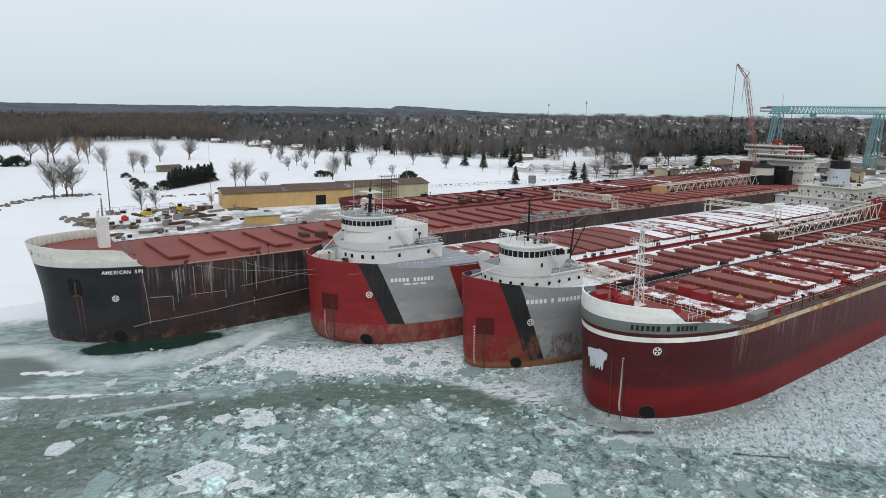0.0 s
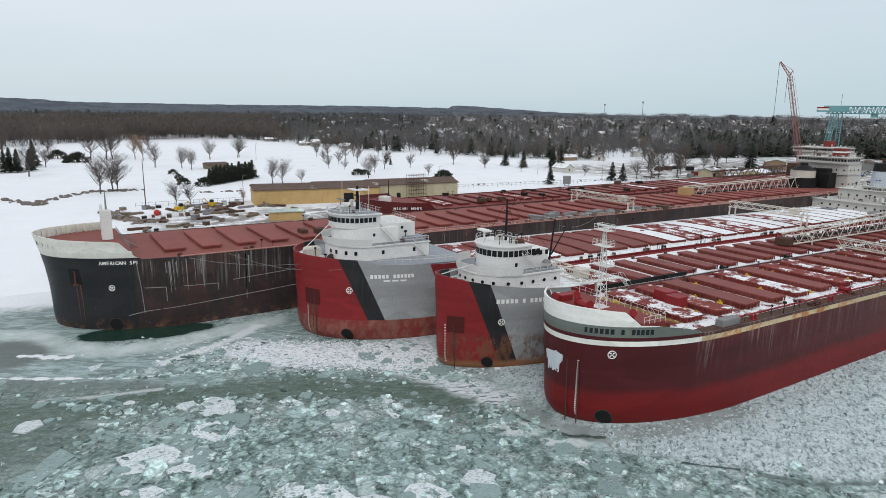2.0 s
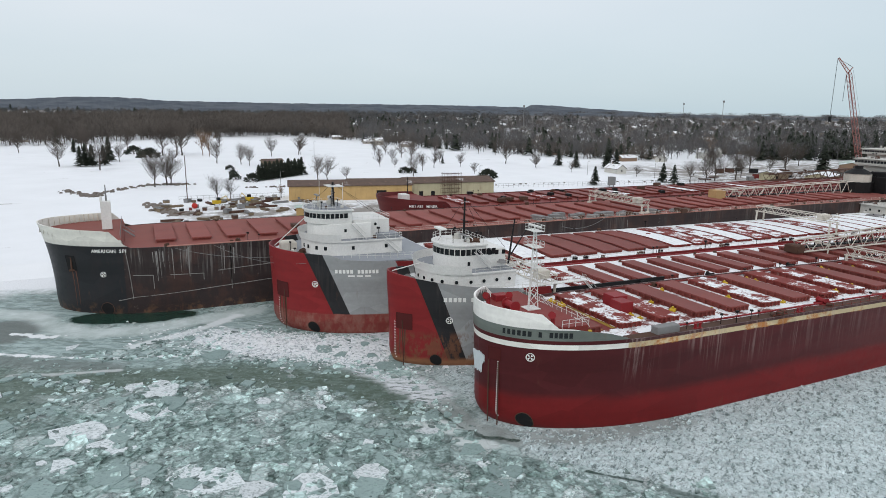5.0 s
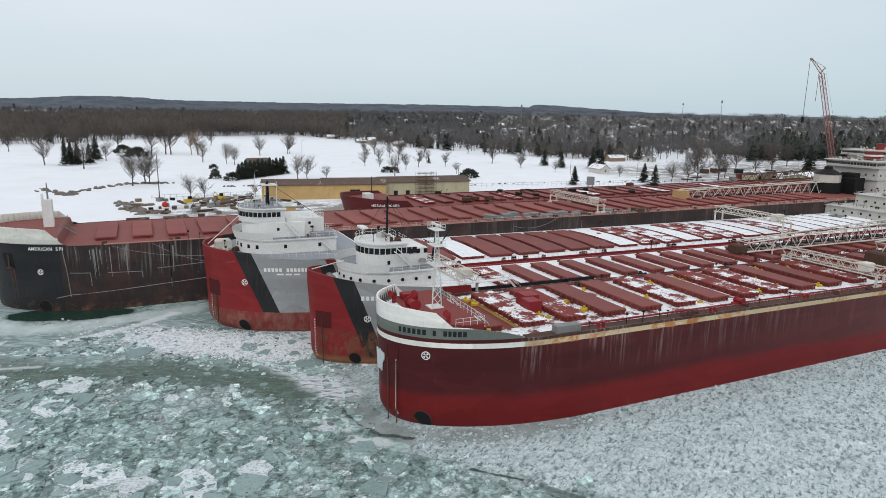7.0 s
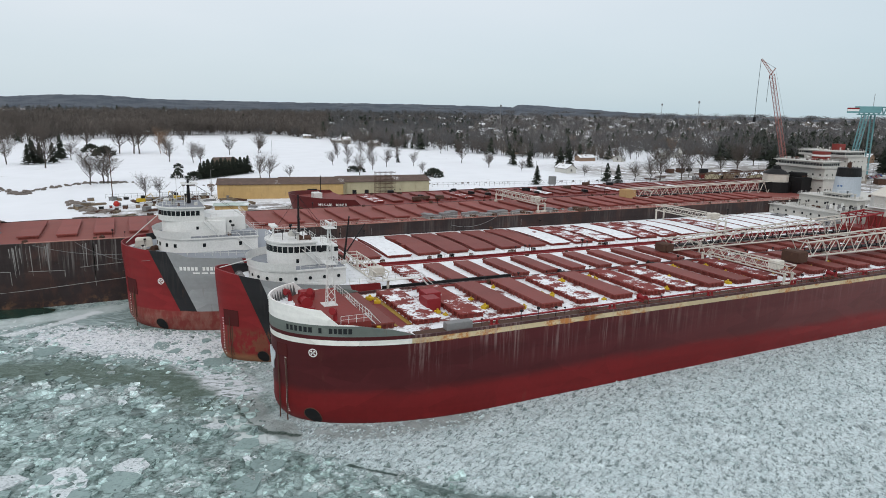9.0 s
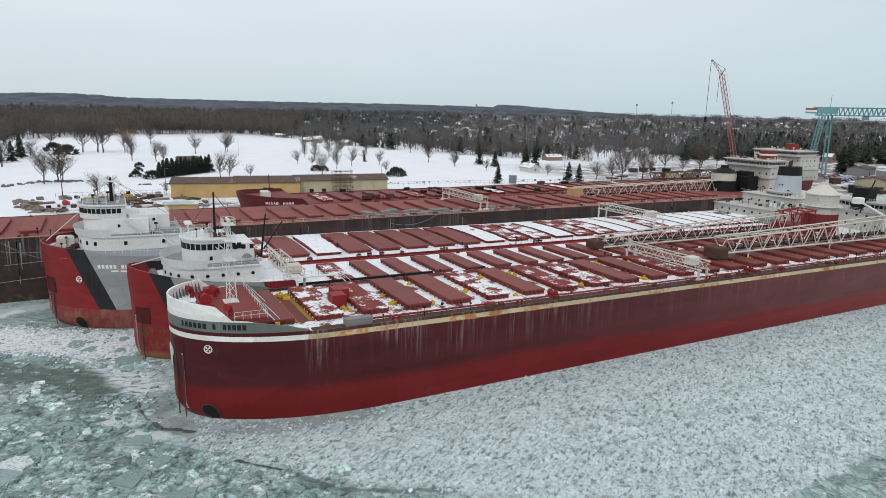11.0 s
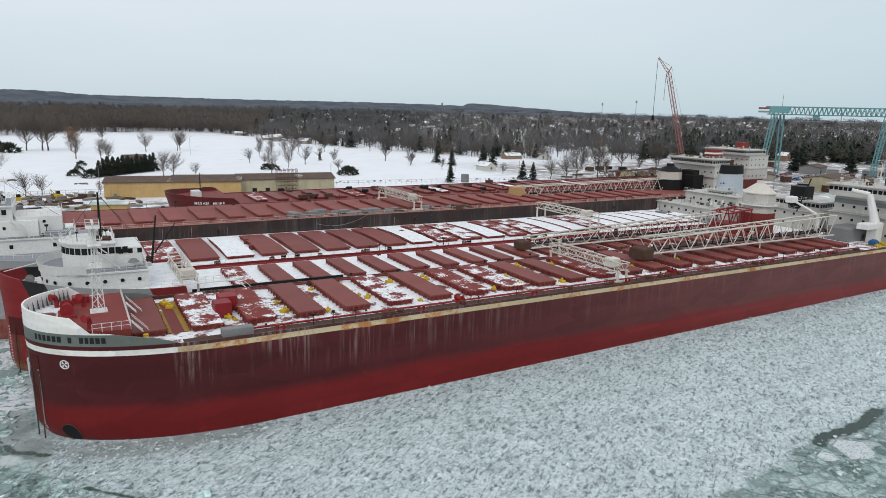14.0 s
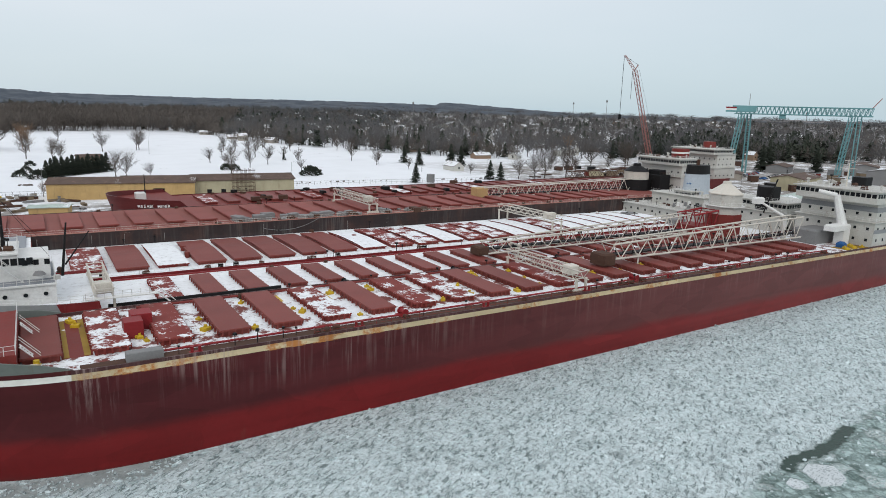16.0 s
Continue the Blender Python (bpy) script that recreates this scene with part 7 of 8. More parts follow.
def shed(name, label, x, y, turn, l, w, h, rise, wall, roof, doors=(), z=2.3, ribs=True):
    """A steel shed with a shallow gable along its length, ribbed walls, eaves and doors on its front."""
    t = thing(name, label, "shed", pose(x, y, z, 0, 0, turn))
    g = Geo().rings([[(0, 0, k), (l, 0, k), (l, w, k), (0, w, k)] for k in (-0.4, h)])
    g.add([(0, 0, h), (0, w, h), (0, w / 2, h + rise), (l, 0, h), (l, w, h), (l, w / 2, h + rise)], [(0, 2, 1), (3, 4, 5)])
    wl = part("wall", g, wall, t)
    if ribs:
        rib = Geo().box(-0.09, 0.09, -0.08, 0.02, 0, h - 0.1).mesh("wall_rib", wall)
        for i in range(int(l // 2.2)):
            part("wall_rib", rib, None, wl, loc=(1.1 + 2.2 * i, 0, 0))
    o = 0.6
    part("roof", Geo().rings([[(k, -o, h - 0.2), (k, w / 2, h + rise), (k, w + o, h - 0.2), (k, w + o, h + 0.05), (k, w / 2, h + rise + 0.25), (k, -o, h + 0.05)] for k in (-o, l + o)]), roof, t)
    for d, dw, dh in doors:
        part("door", Geo().box(d, d + dw, -0.12, 0.05, 0, dh), MAT_BLACK, t)
    return t


shed("storage_shed", "tan corrugated steel shed with a shallow brown roof", 91.0, 271.5, -12, 27, 18, 6.6, 1.6, MAT_TAN, MAT_BROWN_ROOF)
shed("storage_shed", "tan corrugated steel shed with a shallow brown roof and dark doorway", 117.4, 266.2, -12, 29, 18, 6.6, 2.0, MAT_TAN, MAT_BROWN_ROOF, ((12.5, 4.5, 4.2),))
shed("workshop_shed", "pale tan workshop shed with a brown roof beside the slip", 146.5, 268.0, -6, 45, 17, 6.4, 1.8, MAT_PALE, MAT_BROWN_ROOF, ((6, 2, 2.4), (12, 2, 2.4)))
shed("small_shed", "small tan shed with a flat snow-dusted roof", 84.6, 228.6, -13, 12, 7, 3.4, 0.3, MAT_TAN, MAT_TEAL_ROOF, (), 2.3, False)
shed("yard_shed", "grey-tan yard shed with pale green roof", 366, 116, 20, 24, 16, 4.6, 2.6, MAT_PALE, MAT_TEAL_ROOF, ((4, 4, 3.5),))
shed("yard_shed", "tan steel yard shed beyond the stern", 452, 166, 15, 34, 18, 7, 1.8, MAT_PALE, MAT_BROWN_ROOF, ((6, 5, 4.5),))
shed("yard_shed", "long tan workshop hall in the shipyard", 372, 78, 12, 48, 26, 11, 2.0, MAT_PALE, MAT_BROWN_ROOF, ((8, 6, 6),))
shed("yard_shed", "low red-brown yard building with flat roof", 478, 222, 30, 20, 10, 4, 0.6, MAT_BRICKY, MAT_BROWN_ROOF)
shed("yard_shed", "grey yard building with snow on its roof", 540, 150, 10, 50, 24, 9, 2.2, MAT_GREY, MAT_ROOFSNOW, ((10, 5, 5),))
shed("picnic_shelter", "dark-roofed open picnic shelter in the snowy park", 113, 456, 10, 14, 8, 3.0, 1.2, MAT_WOODPILE, MAT_BROWN_ROOF, (), 2.6, False)
for i, (x, y, a, l, w, h) in enumerate(((400, 230, 25, 26, 14, 5), (440, 250, 10, 18, 12, 5), (500, 275, 35, 30, 14, 6), (392, 262, 15, 16, 9, 4), (560, 240, 20, 26, 14, 5), (420, 120, 8, 22, 12, 5), (470, 110, 14, 26, 16, 7), (610, 200, 25, 40, 18, 7))):
    shed("yard_shed", "weathered shipyard shed with a snow-patched roof", x, y, a, l, w, h, 1.6, (MAT_PALE, MAT_GREY, MAT_BRICKY)[i % 3], (MAT_ROOFSNOW, MAT_BROWN_ROOF, MAT_TEAL_ROOF)[i % 3], ((3, 3, 3),))
tower = thing("scaffold_tower", "brown pipe scaffold tower beside the workshop", "scaffold", Matrix.Translation((163, 262, 2.3)))
for i in range(6):
    for j in range(3):
        rod("upright", (i * 1.9, j * 1.6, 0), (i * 1.9, j * 1.6, 11.5), 0.07, MAT_RUST, tower)
for k in range(1, 7):
    for j in range(3):
        rod("ledger", (0, j * 1.6, k * 1.8), (9.5, j * 1.6, k * 1.8), 0.06, MAT_RUST, tower)

# ---- poles, tank, fence ----
def pole(x, y, h, r, mat, label, lamp=False):
    t = thing("light_pole" if lamp else "flag_pole", label, "pole", Matrix.Translation((x, y, 2.2)))
    part("shaft", Geo().tube((0, 0, 0), (0, 0, h), r, r * 0.6, 8), mat, t)
    part("base", Geo().tube((0, 0, 0), (0, 0, 0.5), r * 2, r * 1.6, 8), MAT_GREY, t)
    if lamp:
        part("lamp_arm", Geo().tube((0, 0, h), (1.2, 0, h + 0.2), 0.06).box(0.9, 1.6, -0.15, 0.15, h + 0.1, h + 0.25), mat, t)
    return t


pole(49.0, 279.3, 20.5, 0.22, MAT_RUST, "tall brown steel pole standing behind the yard")
for x, y, h in ((90, 284, 12), (165, 520, 14), (203, 300, 11), (330, 300, 10), (400, 240, 14), (430, 190, 14), (300, 330, 9)):
    pole(x, y, h, 0.14, MAT_GREY, "grey utility light pole in the snow", True)
tank = thing("water_tank", "grey steel tank on short legs beside the slip", "tank", Matrix.Translation((270, 269, 2.3)))
part("tank_body", Geo().tube((0, 0, 1.2), (0, 0, 5.6), 2.2, 2.2, 14), MAT_GREY, tank)
for a in range(4):
    part("leg", Geo().tube((1.7 * math.cos(a * 1.57), 1.7 * math.sin(a * 1.57), -0.1), (1.7 * math.cos(a * 1.57), 1.7 * math.sin(a * 1.57), 1.3), 0.12), MAT_GREY, tank)
fence = thing("yard_fence", "pale chain-link yard fence standing in the snow", "fence", Matrix.Translation((0, 0, 2.25)))
railing(fence, [(46, 286, 0), (92, 286, 0)], 2.2, 2.6, MAT_GREY, 0.06, (1.0, 0.5, 0.05))
railing(fence, [(192, 288, 0), (345, 268, 0)], 2.2, 3.0, MAT_GREY, 0.06, (1.0, 0.5))
q = thing("quay_fender", "dark timber fender beam along the quay edge", "fender", Matrix.Translation((0, 0, 0)))
part("beam", Geo().box(19, 104, 159.2, 161.9, 2.3, 3.5, 0.1), MAT_BLACK, q)
for x in range(22, 104, 7):
    part("fender_pile", Geo().tube((x, 158.9, -1), (x, 158.9, 4.6), 0.45, 0.42, 8), MAT_WOODPILE, q)

# ---- clutter ----
rngy = random.Random(41)
MAT_WHITE_T = painted("white_container_paint", (0.66, 0.66, 0.63), 0.6, 0.3)
PALETTE = [MAT_GREY, MAT_WOODPILE, MAT_RUST, MAT_WHITE_T, MAT_WOODPILE, MAT_WOODPILE, MAT_GREY, MAT_RUST, MAT_BLACK, MAT_DECK]


def timber_stack(x, y, turn, mat, k):
    t = thing("timber_stack", "stack of weathered timbers lying on the snowy yard", "timber stack", pose(x, y, 2.3, 0, 0, turn), "yard stores")
    b = Geo().box(-2.4, 2.4, -0.14, 0.14, 0, 0.26).mesh("timber", mat)
    for i in range(4):
        for j in range(3):
            part("timber", b, None, t, loc=Matrix.Translation((rngy.uniform(-0.4, 0.4), (i - 1.5) * 0.4, j * 0.3)) @ Matrix.Scale(k, 4))


def pipe_bundle(x, y, turn, mat):
    t = thing("pipe_bundle", "bundle of steel pipes lying on the snowy yard", "pipes", pose(x, y, 2.3, 0, 0, turn), "yard stores")
    b = Geo().tube((-3.5, 0, 0), (3.5, 0, 0), 0.22, n=8).mesh("pipe", mat)
    for i, (a, z) in enumerate(((-0.7, 0.22), (-0.23, 0.22), (0.23, 0.22), (0.7, 0.22), (-0.46, 0.6), (0, 0.6), (0.46, 0.6))):
        part("pipe", b, None, t, loc=(rngy.uniform(-0.4, 0.4), a, z))


def crate(x, y, turn, mat, k, z=2.3):
    t = thing("crate", "weathered storage crate on skids in the yard", "crate", pose(x, y, z, 0, 0, turn), "yard stores")
    part("body", Geo().box(-1.5 * k, 1.5 * k, -1.1 * k, 1.1 * k, 0.2, 0.2 + 1.7 * k, 0.08), mat, t)
    part("lid", Geo().box(-1.6 * k, 1.6 * k, -1.2 * k, 1.2 * k, 0.2 + 1.7 * k, 0.32 + 1.7 * k, 0.04), MAT_GREY, t)
    for s in (-0.8, 0.8):
        part("skid", Geo().box(-1.6 * k, 1.6 * k, s * k - 0.12, s * k + 0.12, 0, 0.2), MAT_WOODPILE, t)


def machine(x, y, turn, mat, z=2.3):
    t = thing("work_machine", "parked yellow yard machine with lattice arm", "machine", pose(x, y, z, 0, 0, turn), "yard machines")
    part("body", Geo().box(-1.8, 1.2, -1.1, 1.1, 0.8, 2.2, 0.15), mat, t)
    part("cab", Geo().box(-0.2, 1.1, -0.9, 0.3, 2.2, 3.4, 0.15), MAT_GLASS, t)
    part("arm", Geo().tube((1.0, 0.5, 2.0), (4.2, 0.5, 3.8), 0.2, 0.14).tube((4.2, 0.5, 3.8), (5.4, 0.5, 1.6), 0.14, 0.1), mat, t)
    for s in (-0.95, 0.95):
        part("track", Geo().rings([[(a, s - 0.25, b), (a, s + 0.25, b)] for a, b in ((-1.9, 0.4), (-1.5, 0), (1.3, 0), (1.8, 0.4), (1.3, 0.8), (-1.5, 0.8), (-1.9, 0.4))], cap=False, closed=False), MAT_BLACK, t)


def parked_car(x, y, turn, mat):
    t = thing("parked_car", "parked car on the snowy shipyard ground", "car", pose(x, y, 2.3, 0, 0, turn), "parked cars")
    side = [(-2.2, 0.35), (-2.2, 0.85), (-1.5, 0.95), (-0.9, 1.45), (0.7, 1.45), (1.2, 0.95), (2.1, 0.85), (2.2, 0.35)]
    part("body", Geo().rings([[(a, s, b) for a, b in side] for s in (-0.85, 0.85)]), mat, t)
    part("windows", Geo().rings([[(a, s, b) for a, b in ((-1.3, 1.0), (-0.85, 1.38), (0.65, 1.38), (1.05, 1.0))] for s in (-0.87, 0.87)]), MAT_GLASS, t)
    for a in (-1.35, 1.35):
        for s in (-0.85, 0.85):
            part("wheel", Geo().tube((a, s - 0.1, 0.33), (a, s + 0.1, 0.33), 0.33, n=12), MAT_BLACK, t)


for i in range(95):
    x, y = rngy.uniform(36, 103), 282 - 60 * rngy.random() ** 1.4
    if 80 < x < 102 and 222 < y < 238:
        continue
    m, a = rngy.choice(PALETTE), rngy.uniform(0, 180)
    k = i % 4
    if k == 0:
        timber_stack(x, y, a, MAT_WOODPILE, rngy.uniform(0.8, 1.2))
    elif k == 1:
        pipe_bundle(x, y, a, MAT_RUST if i % 3 else MAT_GREY)
    else:
        crate(x, y, a, m, rngy.uniform(0.35, 0.95))
for x, y, a in ((60, 268, 20), (74, 274, 120), (400, 150, 40), (430, 205, 10)):
    machine(x, y, a, MAT_YELLOW)
for i in range(105):
    x, y = rngy.uniform(350, 600), rngy.uniform(70, 320)
    if 170 < y < 220 and x < 430:
        continue
    m, a = rngy.choice(PALETTE), rngy.uniform(0, 180)
    (crate(x, y, a, m, rngy.uniform(0.7, 2.6)) if i % 3 else pipe_bundle(x, y, a, MAT_RUST))
for i in range(30):
    parked_car(500 + (i % 10) * 4.2 + rngy.uniform(-0.5, 0.5), 205 + (i // 10) * 16 + (i % 10) * 1.4, 100 + rngy.uniform(-4, 4), rngy.choice([MAT_WHITE_T, MAT_GREY, MAT_BLACK, MAT_BLUE, MAT_REDBOX]))
ball = thing("marker_buoy", "round red marker buoy lying in the yard", "buoy", Matrix.Translation((50.5, 262, 3.4)))
part("ball", Geo().rings([[(1.2 * math.cos(e) * math.cos(a), 1.2 * math.cos(e) * math.sin(a), 1.2 * math.sin(e)) for a in (math.pi / 7 * i for i in range(14))] for e in (-1.4, -0.9, -0.4, 0, 0.4, 0.9, 1.4)]), painted("buoy_red", (0.5, 0.04, 0.03), 0.5, 0.1), ball)


def rocks(label, pts, n, seed, size=0.9):
    rng = random.Random(seed)
    g = Geo()
    for i in range(n):
        k = rng.random() * (len(pts) - 1)
        a, b = Vector(pts[int(k)]), Vector(pts[int(k) + 1])
        p = a.lerp(b, k % 1) + Vector((rng.gauss(0, 1.6), rng.gauss(0, 1.6)))
        s = size * rng.uniform(0.4, 1.4)
        z = ridge(*p) if p.y > 262 else 2.25
        ring = lambda f, zz: [(p.x + s * f * math.cos(t + i) * (0.8 + 0.3 * ((i + j) % 3)), p.y + s * f * math.sin(t + i), zz) for j, t in enumerate(math.pi / 3 * q for q in range(6))]
        g.rings([ring(1, z - 0.2), ring(0.9, z + s * 0.5), ring(0.4, z + s * 0.8)])
    solid("shore_rocks", g, MAT_ROCK, label, "rocks", kind="stuff")


rocks("brown rocks edging the snowy shore", [(-4, 342), (12, 314), (8, 318), (34, 356), (60, 352)], 150, 3)
rocks("rubble rocks lying before the yard", [(34, 277), (40, 258), (45, 245)], 90, 4)
rocks("brown rocks along the park shore", [(82, 330), (100, 326), (125, 335)], 40, 6, 0.7)
rocks("snow-free rubble along the slip", [(150, 300), (215, 296), (330, 285)], 60, 7, 0.6)

# ---- cranes ----
gc = thing("gantry_crane", "teal lattice gantry crane standing over the shipyard", "crane", Matrix.Translation((522, 256, 2.3)) @ Matrix.Rotation(math.atan2(-62, 43), 4, "Z"))
truss(gc, (-5, 0, 43.0), (80, 0, 43.0), 5.2, 5.2, 5.0, 30, MAT_TEAL, 0.45, 0.24, "bridge_beam")
for x0, x1, y0, y1 in ((1, -4.5, -1.8, -7), (4.5, 5.5, 1.8, 7), (69, 64, -1.8, -7), (73, 74, 1.8, 7)):
    truss(gc, (x1, y1, 0), (x0, y0, 43), 2.4, 3.0, 2.4, 12, MAT_TEAL, 0.34, 0.17, "leg")
part("machine_house", Geo().box(-6.5, 9, -3.4, 3.4, 44, 48.6, 0.2), MAT_TEAL, gc)
part("white_panel", Geo().box(-11, -4, -3.6, 3.6, 45.2, 46.6, 0.1), MAT_WORD, gc, "white panel with red and blue stripes")
part("red_panel", Geo().box(-11.1, -4, -3.7, 3.7, 46.6, 47.6, 0.1), MAT_REDBOX, gc)
part("dark_panel", Geo().box(-11.1, -4, -3.7, 3.7, 44.0, 45.2, 0.1), MAT_TEAL, gc)
part("trolley", Geo().box(24, 28, -2, 2, 40.2, 43, 0.2), MAT_TEAL, gc)
rod("lamp_mast", (4, 0, 48), (4, 0, 57), 0.14, MAT_GREY, gc)
rod("lamp_mast", (79, 0, 48), (84, 0, 55), 0.3, MAT_CRANE, gc)
lc = thing("lattice_crane", "tall red lattice boom crane standing on the quay", "crane", Matrix.Translation((321, 166, 2.3)))
truss(lc, (5.5, -1.5, 3), (-10.4, 2.8, 58.5), 1.8, 1.2, 1.8, 26, MAT_CRANE, 0.13, 0.07, "main_boom")
truss(lc, (-10.4, 2.8, 58.5), (-13.2, 6.2, 65), 1.2, 0.5, 1.0, 5, MAT_CRANE, 0.11, 0.06, "jib")
part("jib_strut", Geo().tube((-10.4, 2.8, 58.5), (-9.0, 1.8, 61.2), 0.2), MAT_CRANE, lc)
rod("pendant_rope", (-9.0, 1.8, 61.2), (-13.2, 6.2, 65), 0.07, MAT_BLACK, lc)
rod("pendant_rope", (-9.0, 1.8, 61.2), (11, -2, 6), 0.03, MAT_BLACK, lc)
rod("hoist_rope", (-13.2, 6.2, 65), (-13.2, 6.2, 40), 0.09, MAT_BLACK, lc)
part("hook_block", Geo().box(-13.6, -12.8, 5.8, 6.6, 38, 40.4, 0.2), MAT_BLACK, lc)
rod("hoist_rope", (-10.6, 3.2, 58), (-10.6, 3.2, 47), 0.08, MAT_BLACK, lc)
part("crane_house", Geo().box(4, 13, -4, 1, 1.6, 5.2, 0.2), MAT_CRANE, lc)
for s in (-4.5, 1.5):
    part("crawler", Geo().box(3, 12, s - 0.6, s + 0.6, 0, 1.6, 0.3), MAT_BLACK, lc)
for x, y, h in ((1050, 900, 62), (1150, 1100, 58), (700, 1050, 50), (900, 420, 48)):
    t = thing("radio_mast", "thin distant radio mast above the town", "mast", Matrix.Translation((x, y, ridge(x, y))))
    part("shaft", Geo().tube((0, 0, -1), (0, 0, h), 0.6, 0.35, 5), MAT_GREY, t)
    part("antenna", Geo().box(-1.2, 1.2, -1.2, 1.2, h - 5, h - 1), MAT_GREY, t)

# ---- ice floes ----
def floe_material(name, a, b, lo, hi):
    n = Nodes(name, 0.55)
    fine, mid = n.noise(1.8, 6, 0.7, world=True), n.noise(0.6, 5, 0.65, world=True)
    holes = n.step(n.noise(2.6, 4, 0.6, stretch=(1, 1.9, 1), world=True), lo, hi)
    c = n.mix(n.math("MULTIPLY", holes, 0.7), n.hsv(b, n.math("MULTIPLY_ADD", mid, 0.35, 0.82)), a)
    c = n.hsv(c, n.math("MULTIPLY_ADD", n.rand(), 0.2, 0.9))
    n.bump(n.math("ADD", fine, n.math("MULTIPLY", holes, -0.6)), 0.6, 0.12)
    return n.out(c)


def chip_material(name, kind, lo, hi):
    """Loose pieces, in the tones of the ice that they lie in."""
    n = Nodes(name, 0.45)
    c = n.hsv(ice_tones(n)[kind], n.math("MULTIPLY_ADD", n.island(), hi - lo, lo))
    n.bump(n.noise(2.2, 6, 0.7, world=True), 0.5, 0.1)
    return n.out(c)


MAT_FLOE = floe_material("snowy_ice_floe", (0.25, 0.31, 0.32), (0.68, 0.73, 0.75), 0.5, 0.62)
MAT_FLOE_GREY = floe_material("clear_grey_floe", (0.135, 0.195, 0.19), (0.27, 0.36, 0.35), 0.5, 0.7)
MAT_CHIP, MAT_BRASH = chip_material("broken_ice", 0, 0.6, 1.75), chip_material("packed_brash_ice", 1, 0.72, 1.18)


def floe(g, x, y, r, h, rng, z=0.0, tilt=0.03, n=None, stretch=1.0):
    n = n or rng.randint(4, 7)
    a0, q = rng.uniform(0, 6.28), rng.uniform(0, 6.28)
    tx, ty = rng.gauss(0, tilt), rng.gauss(0, tilt)
    P = []
    for i in range(n):
        a = a0 + 6.283 * (i + rng.uniform(-0.32, 0.32)) / n
        rr = r * rng.uniform(0.7, 1.15)
        u, v = rr * math.cos(a) * stretch, rr * math.sin(a)
        P.append((u * math.cos(q) - v * math.sin(q), u * math.sin(q) + v * math.cos(q)))
    low = [(x + u, y + v, z - 0.05) for u, v in P]
    top = [(x + u * 0.97, y + v * 0.97, z + h + u * tx + v * ty) for u, v in P]
    m = len(g.v)
    g.v += low + top
    for i in range(n):
        j = (i + 1) % n
        g.f.append((m + i, m + j, m + n + j, m + n + i))
    g.f.append(tuple(m + n + i for i in range(n)))


def wl_clear(x, y, pad=0.6):
    """Whether a place on the ice lies clear of every hull."""
    for hu, sx, sy in ((hull_a, 72.2, 57.0), (hull_b, 68.0, 82.0), (hull_c, 53.6, 110.8), (hull_d, 10.6, 142.0)):
        s = x - sx
        if -pad < s < hu.L and abs(y - sy) < hu.at(max(0, s), 0)[1] + pad:
            return False
    return True


def dark_lane(x, y):
    """Smooth new ice and open water, where few pieces lie."""
    u, v = (x - 34) * 0.87 - (y - 90) * 0.5, (x - 34) * 0.5 + (y - 90) * 0.87
    lane = (u / 34) ** 2 + (v / (5 + 2.5 * noise.noise((x / 9, y / 9, 0)))) ** 2
    u, v = (x - 61) * 0.67 - (y - 74) * 0.74, (x - 61) * 0.74 + (y - 74) * 0.67
    lane = min(lane, (u / 15) ** 2 + (v / (4.5 + 2.5 * noise.noise((x / 9, y / 9, 4)))) ** 2)
    sheet = ((x - 14) / 32) ** 2 + ((y - 126) / 22) ** 2
    u, v = (x - 57) * 0.81 - (y - 93) * 0.59, (x - 57) * 0.59 + (y - 93) * 0.81
    snowy = (u / 19) ** 2 + (v / 7.5) ** 2
    lane = min(lane, ((x + 1) / 16) ** 2 + ((y - 90) / 16) ** 2 + 0.5 * noise.noise((x / 7, y / 7, 8)))
    return lane < 1 or sheet < 1 or snowy < 1 or y > 118


CRACKS = (((67.4, 60.6), (68.1, 55.0)), ((68.1, 55.0), (69.9, 51.0)), ((69.9, 51.0), (73.6, 48.2)), ((77.4, 38.3), (82.6, 33.2)), ((83.5, 31.5), (86.5, 27.0)), ((86.5, 27.0), (93.3, 23.4)), ((163.5, 6.0), (182, 7.0)))


def crack(x, y):
    """Along the narrow open cracks off the near bow and at the side."""
    for a, b in CRACKS:
        a, b, p = Vector(a), Vector(b), Vector((x, y))
        k = max(0.0, min(1.0, (p - a).dot(b - a) / (b - a).length_squared))
        if (p - a.lerp(b, k)).length < 0.6 + 0.4 * noise.noise((x / 2, y / 2, 0)):
            return True
    return False


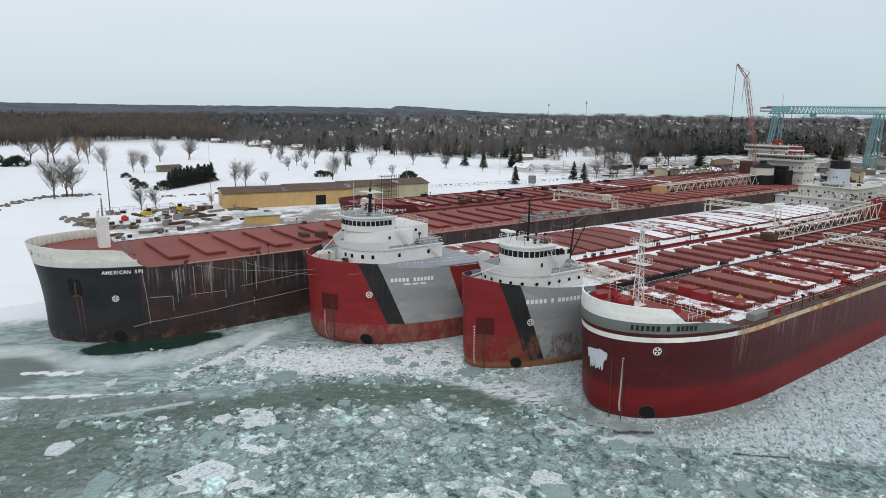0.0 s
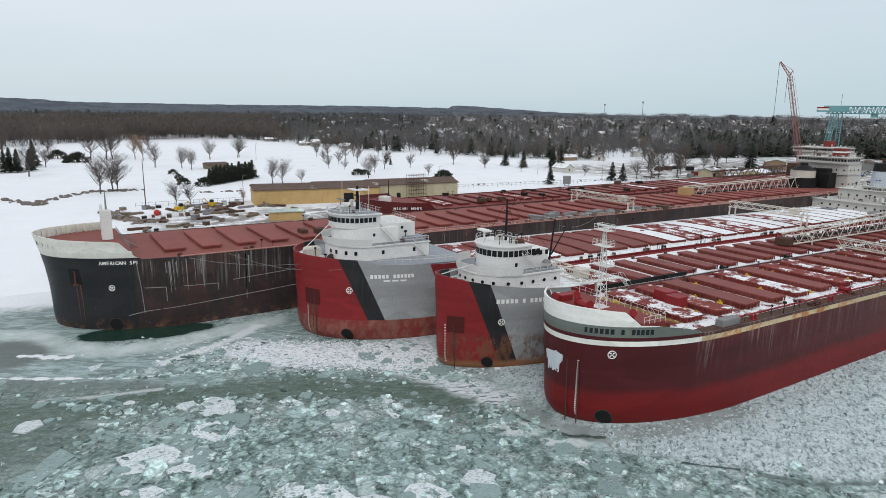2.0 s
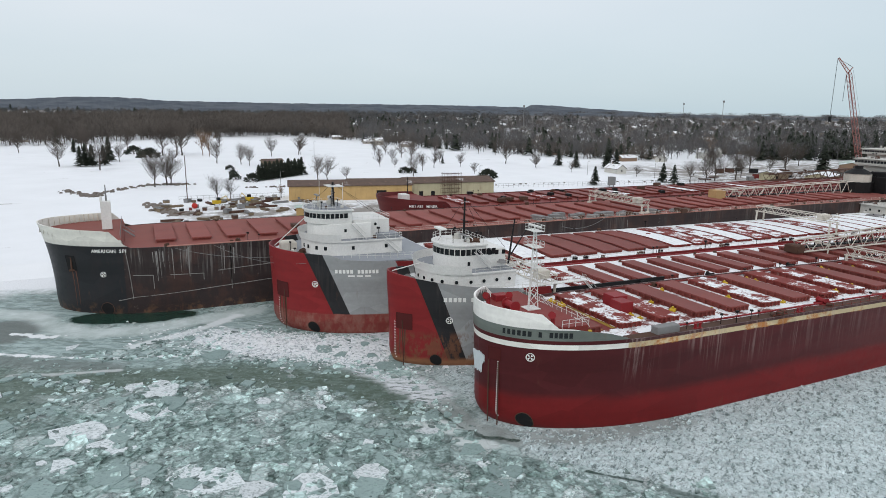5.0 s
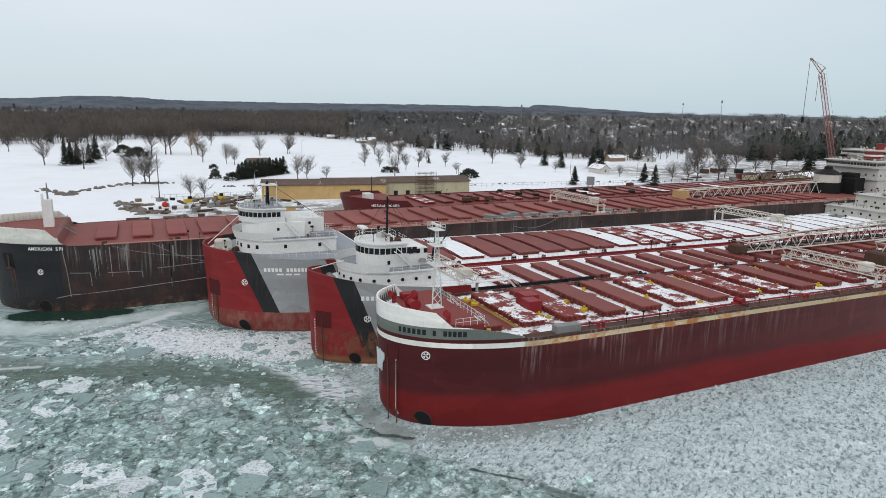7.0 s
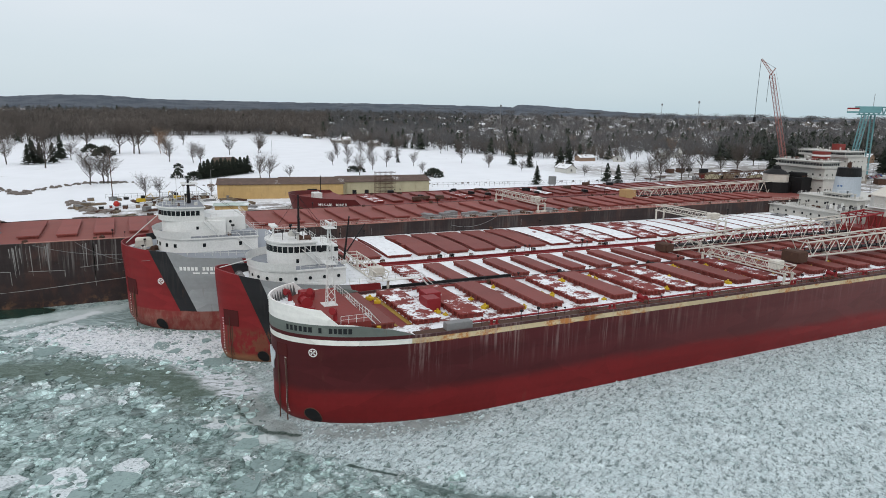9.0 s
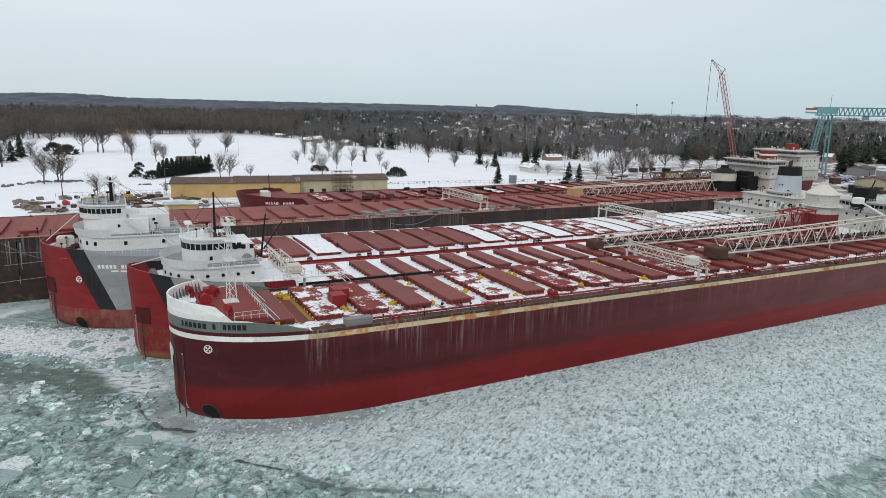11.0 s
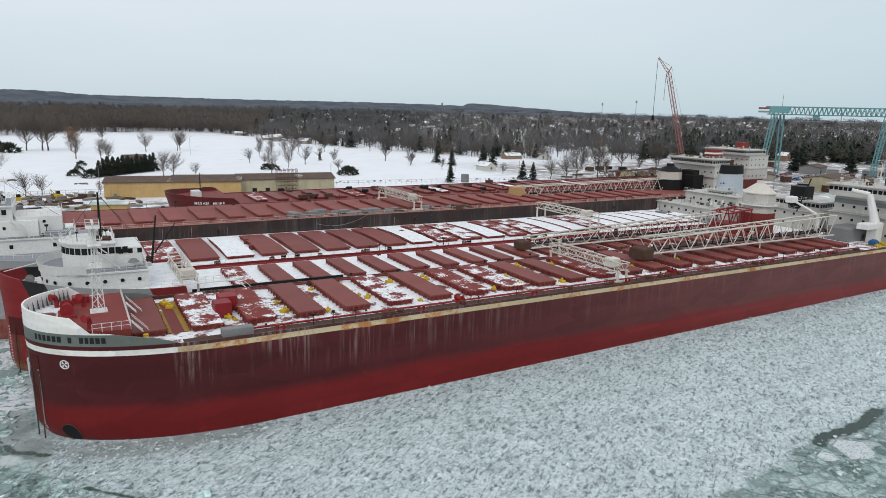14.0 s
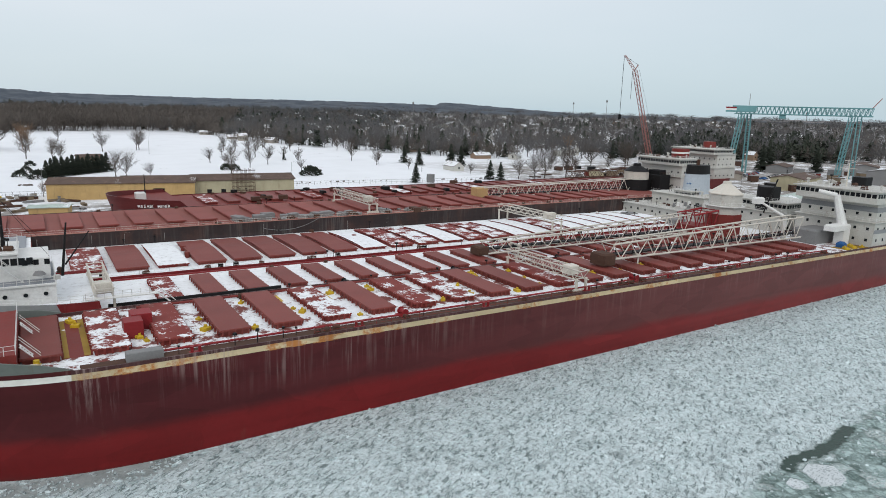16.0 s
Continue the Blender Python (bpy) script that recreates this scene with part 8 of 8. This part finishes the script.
def ice():
    rng = random.Random(12)
    broad = [o for o in bpy.data.objects if o.name == "water"][0]
    # large floes, each a piece of its own
    big = 0
    spots = [(31.2, 84.2, 3.0), (29.0, 76.8, 2.7), (20.4, 74.0, 3.6), (24.2, 68.0, 2.6), (34.3, 55.5, 3.6), (39.6, 50.6, 2.2), (45.5, 47.4, 3.2), (27.0, 87.0, 1.5), (7.5, 91.0, 2.0), (17.2, 110.2, 1.3), (166.0, 2.2, 2.9), (161.0, 2.6, 1.2)]
    tries = 0
    while big < 300 and tries < 9000:
        tries += 1
        if spots:
            x, y, r = spots.pop()
            snowy = True
        else:
            x, y = rng.uniform(-10, 92), rng.uniform(15, 100)
            r = 0.6 + 0.55 * rng.expovariate(1)
            r = min(r, 2.4) * (0.7 if x > 72 else 1)
            snowy = rng.random() < 0.16
            if dark_lane(x, y) and rng.random() < 0.85 or not wl_clear(x, y, r) or x > 70 and x * 0.67 + y * 0.74 > 79:
                continue
        g = Geo()
        floe(g, 0, 0, r, rng.uniform(0.10, 0.22), rng, 0.0, 0.012, rng.randint(8, 12) if r > 2.5 else rng.randint(4, 7), rng.uniform(1, 1.5))
        part("ice_floe", g, MAT_FLOE if snowy else MAT_FLOE_GREY, broad, loc=(x, y, rng.uniform(-0.02, 0.02)))
        big += 1
    # small broken pieces
    g = Geo()
    for _ in range(20000):
        x, y = rng.uniform(-15, 105), rng.uniform(8, 108)
        d = dark_lane(x, y)
        if d and rng.random() < 0.9 or x > 70 and x * 0.67 + y * 0.74 > 80 + rng.gauss(0, 2) or not wl_clear(x, y, 0.5):
            continue
        if noise.noise((x / 11, y / 11, 2)) < -0.25 and rng.random() < 0.7:
            continue
        if crack(x, y):
            continue
        floe(g, x, y, 0.13 + 0.24 * rng.expovariate(1), rng.uniform(0.03, 0.18), rng, 0.0, 0.16, rng.randint(3, 6), rng.uniform(1, 1.8))
    tagged(part("broken_ice", g, MAT_CHIP, broad), kind="stuff")
    # packed brash along the near hull, and before the bows
    g = Geo()
    for _ in range(28000):
        u = rng.random()
        x, y = 74 + 215 * u ** 1.5, rng.uniform(-45, 58)
        if x * 0.67 + y * 0.74 < 79 + rng.gauss(0, 2) or not wl_clear(x, y, 0.25) or x > 132 and y < 2.6 + (x - 130) * 0.085 and rng.random() < 0.75:
            continue
        k = 0.8 + 0.5 * u
        if crack(x, y):
            continue
        floe(g, x, y, (abs(rng.gauss(0, 0.17)) + 0.06) * k, rng.uniform(0.03, 0.15), rng, 0.0, 0.2, rng.randint(3, 5), rng.uniform(1, 2.2))
    tagged(part("brash_ice", g, MAT_BRASH, broad), kind="stuff")
    g = Geo()
    for _ in range(6000):
        u, v = rng.gauss(0, 12), rng.gauss(0, 3.2)
        x, y = 57 + u * 0.81 - v * 0.59 * -1, 93 - u * 0.59 + v * 0.81
        if not wl_clear(x, y, 0.25):
            continue
        floe(g, x, y, abs(rng.gauss(0, 0.15)) + 0.07, rng.uniform(0.03, 0.12), rng, 0.0, 0.15, rng.randint(3, 5), rng.uniform(1, 2))
    n = Nodes("snowy_brash_ice", 0.6)
    c = n.mix(n.step(n.island(), 0.0, 0.4), (0.40, 0.44, 0.46), (0.76, 0.78, 0.80))
    n.bump(n.noise(2.4, 5, world=True), 0.4, 0.05)
    tagged(part("snowy_brash", g, n.out(c), broad), kind="stuff")


ice()
